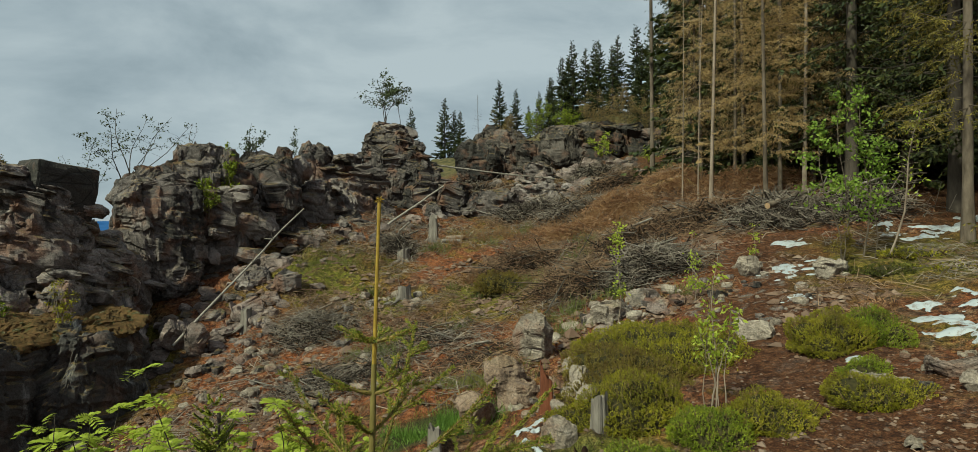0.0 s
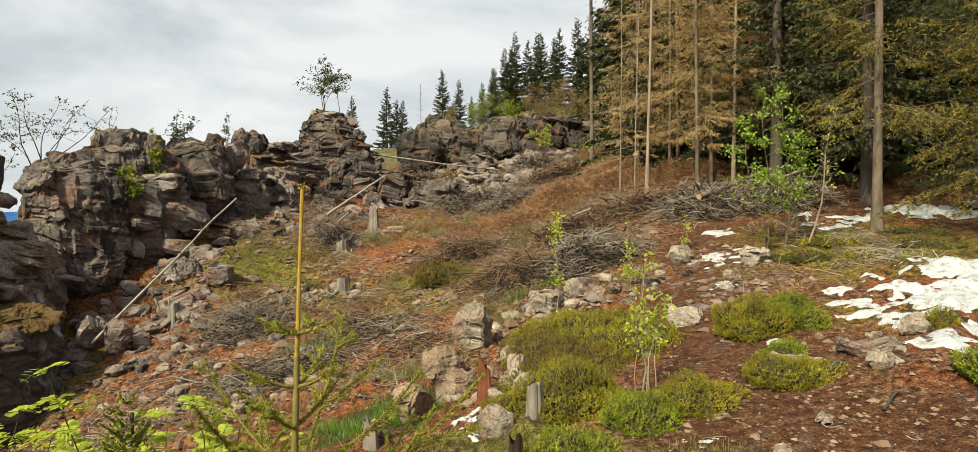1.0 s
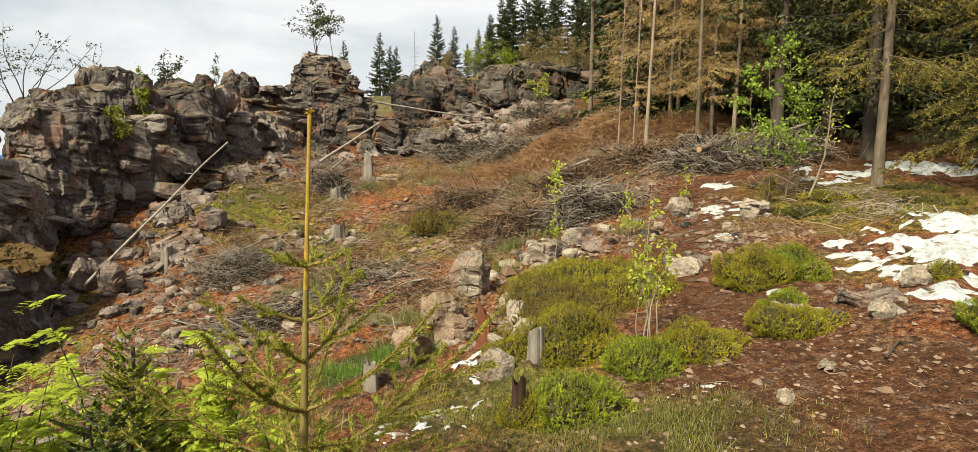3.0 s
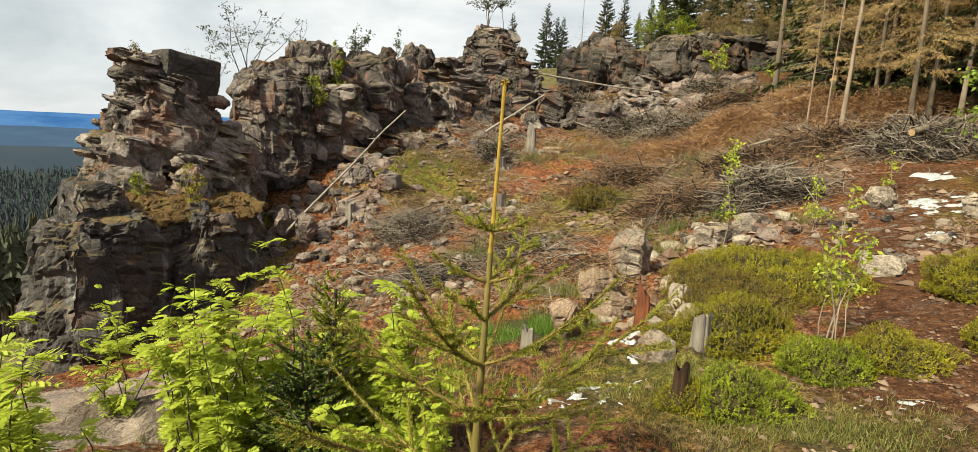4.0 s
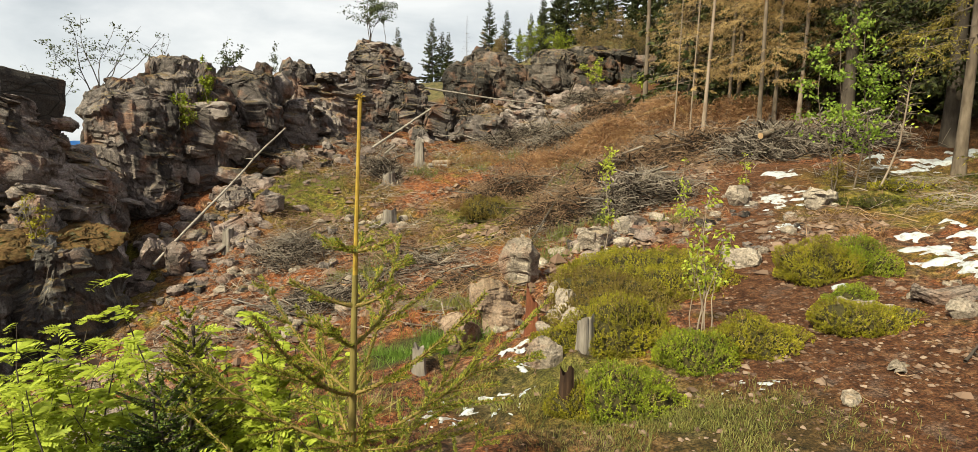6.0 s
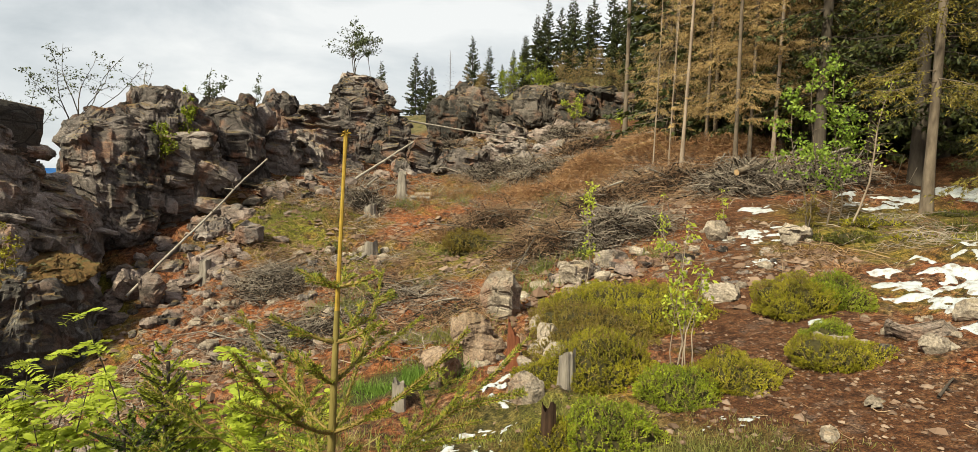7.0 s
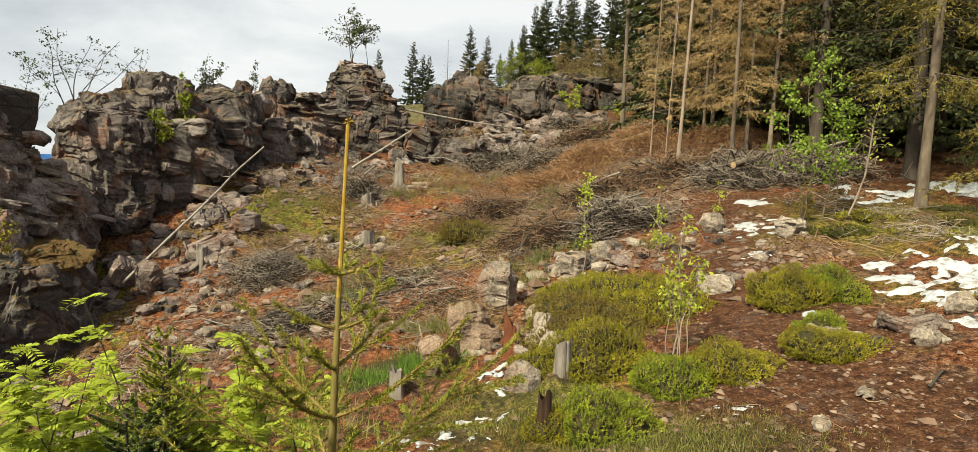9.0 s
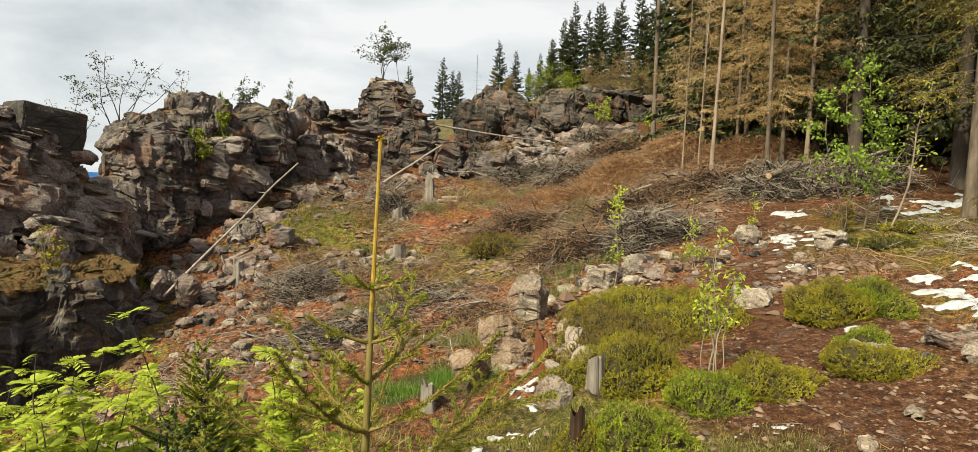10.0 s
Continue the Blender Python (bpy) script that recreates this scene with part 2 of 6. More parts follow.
    return a.done(c, relief, 1.0, 0.03)


ROCK = rock_material("layered_rock", (0.013, 0.010, 0.009), (0.20, 0.158, 0.143), (0.60, 0.50, 0.465), 0.7, 0.7, 0.0, 0.45, 0.5, 1.0)
# near-black puts the wall's shade into the colour; the pale streaks are stains
ROCK_BLACK = rock_material("shaded_black_rock", (0.006, 0.005, 0.005), (0.028, 0.024, 0.022), (0.14, 0.118, 0.108), 0.8, 0.25, 0.8, 0.4)
# darker copy of the layered rock: the band's shade is in its colour
ROCK_UPPER = rock_material("shaded_band_rock", (0.010, 0.008, 0.007), (0.070, 0.056, 0.046), (0.28, 0.225, 0.195), 0.7, 0.5, 0.0, 0.6, 0.5, 0.9)
ROCK_CAP = rock_material("cap_rock", (0.020, 0.017, 0.015), (0.075, 0.062, 0.053), (0.17, 0.145, 0.125), 0.2, 0.2)
STONE_PINK = rock_material("broken_pink_grey_rock", (0.055, 0.040, 0.034), (0.28, 0.205, 0.178), (0.52, 0.415, 0.37), 0.2, 0.6, 0.0, 0.5, 0.2)
SLAB = rock_material("bedrock_slab", (0.10, 0.070, 0.055), (0.29, 0.22, 0.185), (0.48, 0.385, 0.335), 0.15, 0.5, 0.0, 0.6, 0.2)
STONE_RED = rock_material("rusty_stone", (0.10, 0.06, 0.04), (0.27, 0.175, 0.12), (0.43, 0.32, 0.245), 0.3, 0.9, 0.0, 0.25, 0.2)
STONE = rock_material("loose_stone", (0.13, 0.098, 0.075), (0.41, 0.33, 0.265), (0.62, 0.53, 0.44), 0.35, 0.7, 0.0, 0.2, 0.2)


def ground_material():
    a = Mat("forest_soil", 0.95, 0.15).world()
    n_big, n_mid, n_fine, n_tiny = a.noise(0.55, 4, 0.6), a.noise(2.6, 5, 0.65), a.noise(13, 5, 0.7), a.noise(60, 4, 0.7)
    litter = a.ramp(n_fine, (0.38, (0.016, 0.008, 0.005)), (0.50, (0.115, 0.060, 0.032)), (0.68, (0.36, 0.25, 0.155)))
    red = a.ramp(n_fine, (0.38, (0.030, 0.009, 0.004)), (0.51, (0.20, 0.062, 0.022)), (0.72, (0.42, 0.17, 0.07)))
    c = a.mix(a.ramp(n_mid, (0.38, 0.0), (0.56, 0.92)), litter, red)
    rust = a.mix(1.0, a.attr("rust"), a.ramp(a.noise(2.1, 5, 0.7), (0.36, 0.0), (0.50, 1.0)), "MULTIPLY")
    c = a.mix(a.mix(1.0, rust, 0.85, "MULTIPLY"), c, a.ramp(n_fine, (0.30, (0.060, 0.018, 0.008)), (0.5, (0.26, 0.085, 0.030)), (0.72, (0.43, 0.19, 0.085))))
    soil = a.ramp(n_fine, (0.30, (0.020, 0.008, 0.004)), (0.50, (0.095, 0.037, 0.016)), (0.74, (0.23, 0.115, 0.056)))
    c = a.mix(a.attr("path"), c, soil)
    grav = a.ramp(a.noise(4.5, 5, 0.7), (0.54, 0.0), (0.62, 0.8))
    c = a.mix(a.mix(1.0, grav, a.attr("stony"), "MULTIPLY"), c, a.ramp(n_tiny, (0.3, (0.10, 0.08, 0.07)), (0.7, (0.30, 0.26, 0.23))))
    moss = a.ramp(n_fine, (0.30, (0.030, 0.030, 0.006)), (0.5, (0.135, 0.130, 0.016)), (0.70, (0.31, 0.26, 0.05)))
    mf = a.mix(1.0, a.attr("moss"), a.ramp(n_mid, (0.35, 0.4), (0.52, 1.0)), "MULTIPLY")
    c = a.mix(mf, c, moss)
    c = a.mix(a.mix(1.0, a.ramp(a.noise(1.15, 5, 0.65), (0.56, 0.0), (0.66, 0.7)), a.attr("open"), "MULTIPLY"), c, moss)
    c = a.mix(a.mix(1.0, a.ramp(a.noise(3.7, 4, 0.7), (0.55, 0.0), (0.63, 0.85)), a.attr("open"), "MULTIPLY"), c, (0.045, 0.026, 0.017))
    grass = a.ramp(n_fine, (0.3, (0.024, 0.026, 0.008)), (0.7, (0.095, 0.095, 0.026)))
    c = a.mix(a.attr("grass"), c, grass)
    c = a.mix(a.mix(1.0, a.attr("dark"), 0.85, "MULTIPLY"), c, a.ramp(n_fine, (0.3, (0.035, 0.016, 0.008)), (0.55, (0.115, 0.052, 0.022)), (0.75, (0.22, 0.115, 0.05))))
    c = a.mix(1.0, c, a.ramp(n_tiny, (0.38, 0.30), (0.52, 1.0), (0.66, 1.6)), "MULTIPLY")
    far = a.ramp(a.mix(0.6, a.noise(0.09, 4), a.noise(2.2, 6, 0.75)), (0.43, (0.055, 0.052, 0.018)), (0.57, (0.18, 0.14, 0.06)))
    c = a.mix(a.attr("far"), c, far)
    c = a.mix(a.attr("deep"), c, (0.020, 0.036, 0.030))
    return a.done(c, a.mix(0.5, n_fine, n_tiny), 0.9, 0.04)


GROUND = ground_material()


def bark_material(name, lo, hi, dirt=0.5):
    a = Mat(name, 0.9, 0.2)
    s = a.noise(9, 5, 0.65, (1, 1, 0.25))
    c = a.ramp(s, (0.3, lo), (0.7, hi))
    c = a.mix(a.ramp(a.noise(1.1, 3), (0.45, 0.0), (0.7, dirt)), c, tuple(v * 0.6 for v in lo))
    return a.done(c, s, 0.8, 0.02)


def leaf_material(name, stops, translucent=0.35, rough=0.6, scale=1.6, clump=0.35):
    a = Mat(name, rough, 0.25)
    c = a.ramp(a.island(), *stops)
    c = a.mix(clump, c, a.ramp(a.noise(scale, 3), (0.32, stops[0][1]), (0.68, stops[-1][1])))
    return a.done(c, through_light=translucent)


BARK = bark_material("grey_brown_bark", (0.085, 0.062, 0.045), (0.24, 0.185, 0.14))
BARK_PALE = bark_material("pale_dead_bark", (0.19, 0.135, 0.10), (0.42, 0.33, 0.26))
BARK_DARK = bark_material("dark_bark", (0.045, 0.034, 0.027), (0.12, 0.095, 0.075))
GREY_WOOD = bark_material("weathered_grey_wood", (0.12, 0.098, 0.082), (0.36, 0.31, 0.27))
LOG_WOOD = bark_material("pale_barkless_wood", (0.19, 0.16, 0.135), (0.44, 0.385, 0.335), 0.2)
ROT_WOOD = bark_material("dark_rotten_wood", (0.018, 0.010, 0.007), (0.085, 0.045, 0.026))
RUST_NEEDLE = leaf_material("rust_needles", [(0.0, (0.13, 0.055, 0.025)), (0.5, (0.34, 0.165, 0.075)), (1.0, (0.54, 0.32, 0.165))], 0.2)
RED_WOOD = bark_material("rotten_red_wood", (0.09, 0.028, 0.015), (0.30, 0.105, 0.05))
TWIG_GREY = leaf_material("grey_twigs", [(0.0, (0.030, 0.022, 0.016)), (0.5, (0.19, 0.145, 0.115)), (1.0, (0.50, 0.42, 0.35))], 0.0, 0.9)
TWIG_RED = leaf_material("red_brown_twigs", [(0.0, (0.045, 0.020, 0.011)), (0.5, (0.21, 0.112, 0.062)), (1.0, (0.44, 0.30, 0.19))], 0.0, 0.9)
NEEDLE_GREEN = leaf_material("spruce_green", [(0.0, (0.010, 0.018, 0.007)), (0.5, (0.036, 0.050, 0.013)), (1.0, (0.115, 0.12, 0.026))], 0.15)
UNDER = leaf_material("undergrowth_leaves", [(0.0, (0.018, 0.022, 0.005)), (0.6, (0.085, 0.09, 0.014)), (1.0, (0.22, 0.21, 0.03))], 0.25)
NEEDLE_OLIVE = leaf_material("spruce_olive", [(0.0, (0.060, 0.056, 0.010)), (0.5, (0.20, 0.165, 0.028)), (1.0, (0.44, 0.34, 0.065))], 0.35)
NEEDLE_BROWN = leaf_material("dead_needles", [(0.0, (0.42, 0.255, 0.10)), (0.5, (0.70, 0.46, 0.195)), (1.0, (0.84, 0.64, 0.32))], 0.5)
# far crowns carry the haze in their pale grey-blue colour
NEEDLE_HAZE = leaf_material("hazy_far_spruce", [(0.0, (0.026, 0.034, 0.040)), (1.0, (0.044, 0.054, 0.060))], 0.0)
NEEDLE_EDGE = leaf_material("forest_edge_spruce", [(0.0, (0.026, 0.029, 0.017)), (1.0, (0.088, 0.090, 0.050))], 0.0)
SAPLING_NEEDLE = leaf_material("young_spruce_needles", [(0.0, (0.070, 0.090, 0.010)), (0.5, (0.22, 0.25, 0.022)), (0.9, (0.42, 0.40, 0.05)), (1.0, (0.50, 0.26, 0.05))], 0.3, 0.6, 1.6, 0.0)
OCHRE = leaf_material("ochre_shoot", [(0.0, (0.22, 0.125, 0.015)), (1.0, (0.52, 0.35, 0.05))], 0.1, 0.7, 25.0, 0.5)
ROWAN_LEAF = leaf_material("rowan_leaves", [(0.0, (0.24, 0.32, 0.022)), (0.5, (0.49, 0.57, 0.050)), (1.0, (0.70, 0.74, 0.12))], 0.5)
DARK_LEAF = leaf_material("crag_birch_leaves", [(0.0, (0.05, 0.065, 0.025)), (1.0, (0.13, 0.15, 0.06))], 0.3)
BUSH_LEAF = leaf_material("bilberry_leaves", [(0.0, (0.065, 0.060, 0.004)), (0.5, (0.22, 0.195, 0.009)), (1.0, (0.50, 0.44, 0.024))], 0.2, 0.6, 4.0, 0.55)
BUSH_GREEN = leaf_material("bright_bilberry_leaves", [(0.0, (0.034, 0.054, 0.003)), (0.5, (0.145, 0.195, 0.009)), (1.0, (0.45, 0.51, 0.028))], 0.2, 0.6, 5.0, 0.55)
HEATH_BROWN = leaf_material("brown_heath", [(0.0, (0.085, 0.050, 0.012)), (0.5, (0.20, 0.13, 0.026)), (1.0, (0.33, 0.27, 0.04))], 0.25, 0.6, 3.0, 0.6)
MAPLE_LEAF = leaf_material("maple_leaves", [(0.0, (0.12, 0.20, 0.02)), (0.5, (0.24, 0.36, 0.04)), (1.0, (0.40, 0.50, 0.08))], 0.4)
# bush cores: the shade between the leaves as a dark colour
CORE_SHADE = leaf_material("bush_core_shade", [(0.0, (0.016, 0.014, 0.004)), (1.0, (0.065, 0.052, 0.014))], 0.0, 0.95, 40.0, 1.0)
GRASS_LEAF = leaf_material("grass_blades", [(0.0, (0.09, 0.115, 0.022)), (0.6, (0.25, 0.26, 0.055)), (1.0, (0.42, 0.36, 0.13))], 0.35)
GRASS_BRIGHT = leaf_material("bright_grass_blades", [(0.0, (0.08, 0.16, 0.02)), (1.0, (0.24, 0.36, 0.06))], 0.4)
GRASS_DRY = leaf_material("dry_grass_blades", [(0.0, (0.16, 0.070, 0.026)), (0.6, (0.28, 0.135, 0.055)), (1.0, (0.40, 0.25, 0.12))], 0.25)


def snow_material():
    a = Mat("old_snow", 0.6, 0.4).world()
    dirt = a.ramp(a.noise(11, 6, 0.75), (0.50, 0.0), (0.62, 0.8))
    c = a.mix(dirt, (0.43, 0.45, 0.48), (0.20, 0.145, 0.11))
    return a.done(c, a.noise(9, 5, 0.6), 0.5, 0.03)


SNOW = snow_material()


def cut_material():
    a = Mat("sawn_wood", 0.8, 0.2)
    return a.done(a.ramp(a.noise(14, 4), (0.3, (0.40, 0.24, 0.12)), (0.7, (0.60, 0.42, 0.25))))


CUT = cut_material()


# haze is painted on: blue-grey in the hills' colour, with a faint glow
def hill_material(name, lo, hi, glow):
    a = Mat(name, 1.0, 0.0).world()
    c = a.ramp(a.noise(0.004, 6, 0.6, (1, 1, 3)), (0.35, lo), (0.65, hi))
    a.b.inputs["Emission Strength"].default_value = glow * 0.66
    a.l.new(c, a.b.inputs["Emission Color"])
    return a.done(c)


# ---- ground ----
def spread(lo, hi, step, far_lo, far_hi):
    mid = list(np.arange(lo, hi + 1e-6, step))
    out, s, v = [], step, hi
    while v < far_hi:
        s *= 1.22
        v += s
        out.append(v)
    left, s, v = [], step, lo
    while v > far_lo:
        s *= 1.22
        v -= s
        left.append(v)
    return np.array(left[::-1] + mid + out)


def blob(x, y, cx, cy, r, soft=0.35):
    d = np.hypot(x - cx, y - cy) / r + (fbm(xy0(x, y) * 1.9, 3, 21) - 0.5) * 0.9
    return np.clip((1 - d) / soft, 0, 1)


def build_ground():
    xs, ys = spread(-11, 12, 0.11, -4600, 4600), spread(-1, 20, 0.11, -4600, 4600)
    X, Y = np.meshgrid(xs, ys)
    x, y = X.ravel(), Y.ravel()
    z = ground(x, y)
    nx, ny = len(xs), len(ys)
    i = (np.arange(ny - 1)[:, None] * nx + np.arange(nx - 1)[None]).ravel()
    me = raw_mesh("ground", np.stack([x, y, z], 1), np.stack([i, i + 1, i + nx + 1, i + nx], 1), GROUND, True)
    zones = {"path": np.clip(1.7 - near_path(x, y) / 0.75 + (fbm(xy0(x, y) * 1.5, 3, 3) - 0.5) * 1.6, 0, 1)}
    zones["path"] = np.maximum(zones["path"], blob(x, y, 2.6, 2.6, 2.2))
    moss = 0
    for cx, cy, r in ((-3.9, 13.9, 2.2), (0.3, 12.3, 1.9), (7.2, 8.6, 2.6), (-0.3, 16.8, 1.4), (1.0, 4.3, 1.0), (4.0, 17.5, 1.6), (2.0, 23.0, 2.4), (-7.6, 10.5, 2.2), (-2.0, 12.5, 1.0)):
        moss = np.maximum(moss, blob(x, y, cx, cy, r, 0.6))
    moss = np.maximum(moss, 0.45 * blob(x, y, 2.5, 21.0, 5.0, 0.8))
    zones["dark"] = np.clip(blob(x, y, 8.5, 17.0, 6.0, 0.5) + blob(x, y, 6.5, 24.0, 5.0, 0.5) + blob(x, y, 14, 14, 9, 0.5) + blob(x, y, 5.0, 32.0, 7.0, 0.3) + 0.75 * blob(x, y, 3.2, 22.0, 4.6, 0.6), 0, 1)
    zones["moss"] = moss
    rust = 0
    for cx, cy, r in ((-0.2, 9.2, 1.8), (-0.4, 8.0, 1.2), (1.1, 8.4, 0.9), (-3.0, 10.4, 1.2), (-1.6, 8.4, 1.0), (-5.6, 10.6, 1.2), (1.6, 13.0, 1.0), (0.3, 11.0, 1.0), (-0.7, 7.3, 0.7), (-1.2, 14.6, 1.2), (-3.2, 13.6, 0.9), (-0.2, 16.0, 1.2), (4.8, 10.0, 2.0), (3.8, 7.9, 1.3), (-4.6, 12.2, 1.2), (-6.3, 14.9, 0.8), (0.5, 6.0, 0.5)):
        rust = np.maximum(rust, blob(x, y, cx, cy, r, 0.5))
    zones["rust"] = rust
    zones["grass"] = np.maximum(np.maximum(blob(x, y, -0.55, 6.6, 0.8), 0.55 * blob(x, y, 1.2, 3.3, 1.1, 0.7)), 0.55 * blob(x, y, 0.35, 4.3, 0.9, 0.7))
    zones["stony"] = np.clip(0.25 + blob(x, y, -4.5, 9.8, 4.0, 0.7) + blob(x, y, 2.4, 9.2, 2.0, 0.7) + blob(x, y, 4.2, 9.0, 2.2, 0.7), 0, 1)
    zones["open"] = np.clip(1 - zones["path"] * 1.2, 0, 1)
    zones["deep"] = np.clip((np.hypot(x, y) - 300) / 200, 0, 1)
    zones["far"] = np.maximum(np.clip((np.hypot(x, y) - 34) / 20, 0, 1), np.clip(-7.6 - x, 0, 1) * np.clip(9.5 - y, 0, 1))
    zones["far"] = np.maximum(zones["far"], np.clip(y - 27.2, 0, 1) * (x > -6))
    for key, val in zones.items():
        at = me.attributes.new(key, "FLOAT", "POINT")
        at.data.foreach_set("value", np.asarray(val, np.float32))
    tagged(new("ground", me), "red-brown forest soil with needles, moss and stones", "ground", kind="structure")


build_ground()


# ---- crags ----
def cells(p, seed):
    """Voronoi: a random number of the nearest cell, the gap to the next one, and the way from its seed."""
    i = np.floor(p)
    f1, f2 = np.full(len(p), 9.0), np.full(len(p), 9.0)
    rnd, way = np.zeros(len(p)), np.zeros_like(p)
    for dx in (-1, 0, 1):
        for dy in (-1, 0, 1):
            for dz in (-1, 0, 1):
                c = i + np.array([dx, dy, dz])
                h = [hash3(c[:, 0], c[:, 1], c[:, 2], seed + k) for k in range(3)]
                v = p - c - np.stack(h, 1) * 0.9 - 0.05
                d = np.linalg.norm(v, axis=1)
                near = d < f1
                f2 = np.where(near, f1, np.minimum(f2, d))
                rnd = np.where(near, (h[0] * 7.31 + h[1] * 3.77 + h[2] * 5.13) % 1.0, rnd)
                way = np.where(near[:, None], v, way)
                f1 = np.where(near, d, f1)
    return rnd, f2 - f1, way


def bricks(p, seed):
    """Offset rows of boxes: a random number of the box and the gap to its nearest joint."""
    a = seed * 2.399
    x, y = p[:, 0] * math.cos(a) - p[:, 1] * math.sin(a), p[:, 0] * math.sin(a) + p[:, 1] * math.cos(a)
    iz = np.floor(p[:, 2])
    x = x + hash3(iz, iz, iz, seed) * 3.7
    ix = np.floor(x)
    y = y + hash3(ix, iz, ix, seed + 1) * 3.1
    iy = np.floor(y)
    gap = np.minimum.reduce([x - ix, ix + 1 - x, y - iy, iy + 1 - y, p[:, 2] - iz, iz + 1 - p[:, 2]])
    return hash3(ix, iy, iz, seed + 2), gap


def rock_shape(size, res, seed, layer=0.2, rough=0.16, dip=(0.12, 0.05), sharp=8.0, cleft=0.8, warp=0.3, cuts=12, taper=0.0, bedded=0.0, facet=1.0):
    """A fractured, layered block about its centre."""
    size = np.asarray(size, float)
    n = np.maximum(4, np.round(size / res).astype(int))
    pts, quads, off = [], [], 0
    for ax in range(3):
        u, v = (ax + 1) % 3, (ax + 2) % 3
        for sgn in (-1, 1):
            gu, gv = np.meshgrid(np.arange(n[u] + 1), np.arange(n[v] + 1))
            p = np.zeros((gu.size, 3), int)
            p[:, ax] = n[ax] if sgn > 0 else 0
            p[:, u], p[:, v] = gu.ravel(), gv.ravel()
            i = (np.arange(n[v])[:, None] * (n[u] + 1) + np.arange(n[u])[None]).ravel()
            q = np.stack([i, i + 1, i + n[u] + 2, i + n[u] + 1], 1)
            quads.append((q if sgn > 0 else q[:, ::-1]) + off)
            pts.append(p)
            off += gu.size
    uniq, inv = np.unique(np.concatenate(pts), axis=0, return_inverse=True)
    faces = inv.reshape(-1)[np.concatenate(quads)]
    p = uniq / n * 2 - 1.0
    p = p / (np.sum(np.abs(p) ** sharp, axis=1) ** (1 / sharp))[:, None]
    out = p * np.array([1, 1, 0.55])
    out /= np.linalg.norm(out, axis=1, keepdims=True) + 1e-6
    p = p * size / 2
    o = np.array([seed * 13.7 % 97, seed * 7.1 % 89, seed * 3.3 % 83])
    m = size.min()
    for k in range(3):
        p[:, k] += (fbm((p + o) * (0.8 / max(m, 0.1)), 3, seed + k) - 0.5) * warp * m
    p[:, :2] *= (1 - taper * p[:, 2] / size[2])[:, None]
    cut_rng = np.random.default_rng(seed + 17)
    for k in range(cuts):
        nv = cut_rng.normal(size=3) * np.array([1, 1, 0.55])
        nv /= np.linalg.norm(nv)
        reach = np.max(p @ nv)
        p = p - np.maximum(0, p @ nv - reach * cut_rng.uniform(0.70, 0.93))[:, None] * nv
    q = p + o
    bend = np.stack([fbm(q * 1.1, 3, seed + 40 + k) - 0.5 for k in range(3)], 1)
    s = q + bend * cleft * 0.2
    tilt = np.stack([s[:, 0], s[:, 1], (s[:, 2] + dip[0] * s[:, 0] + dip[1] * s[:, 1])], 1)
    for scale, hold, jit, sd in ((cleft * 1.25, 0.92, 0.34, 11), (cleft * 0.6, 0.62, 0.30, 12), (cleft * 0.28, 0.35, 0.22, 13)):
        if scale * layer / 0.3 < res * 2.2:
            continue
        rnd, gap = bricks(tilt / np.array([scale, scale * 0.85, scale * (layer / 0.40)]), seed + sd)
        ids, inv = np.unique(np.round(rnd, 7), return_inverse=True)
        inv = inv.reshape(-1)
        count = np.bincount(inv)[:, None]
        mid = np.stack([np.bincount(inv, p[:, k]) for k in range(3)], 1) / count
        nrm = np.stack([np.bincount(inv, out[:, k]) for k in range(3)], 1) / count
        nrm += jit * (np.stack([ids * 37 % 1.0, ids * 91 % 1.0, ids * 53 % 1.0], 1) - 0.5) * 2
        nrm /= np.linalg.norm(nrm, axis=1, keepdims=True)
        step = (ids * 17 % 1.0 - 0.5) * rough * 1.5 * scale / cleft
        d = ((p - mid[inv]) * nrm[inv]).sum(1) + step[inv]
        p = p - facet * hold * d[:, None] * nrm[inv]
        p = p - out * (facet * 0.5 * rough * min(1.0, scale / cleft) * np.clip(1 - gap / 0.07, 0, 1))[:, None]
    push = 0
    if bedded:
        for scale, amp, sd in ((cleft * 0.95, 1.0, 21), (cleft * 0.4, 0.55, 22), (cleft * 0.22, 0.15, 23)):
            rnd, gap, way = cells(tilt / np.array([scale, scale * 0.8, scale * (layer / 0.40)]), seed + sd)
            lean = way[:, 0] * (rnd * 37 % 1.0 - 0.5) + way[:, 1] * (rnd * 91 % 1.0 - 0.5) + way[:, 2] * (rnd * 53 % 1.0 - 0.3)
            push = push + bedded * amp * rough * (0.9 * (rnd - 0.45) + 1.0 * lean + 0.9 * np.clip(1 - gap / 0.05, 0, 1))
    wl_ = tilt[:, 2] / (layer * 0.7) + 0.8 * fbm(q * 0.9, 2, seed + 60)
    push = push + rough * 0.6 * hash3(np.floor(wl_), np.floor(q[:, 0] / cleft), np.floor(q[:, 1] / cleft), seed + 61) * np.clip(fbm(q * 0.7, 2, seed + 62) * 4 - 1.5, 0, 1)
    push = push + (fbm(q * 6.0 / max(0.6, m), 3, seed + 8) - 0.5) * rough * 0.12
    p = p - out * push[:, None]
    return p, faces


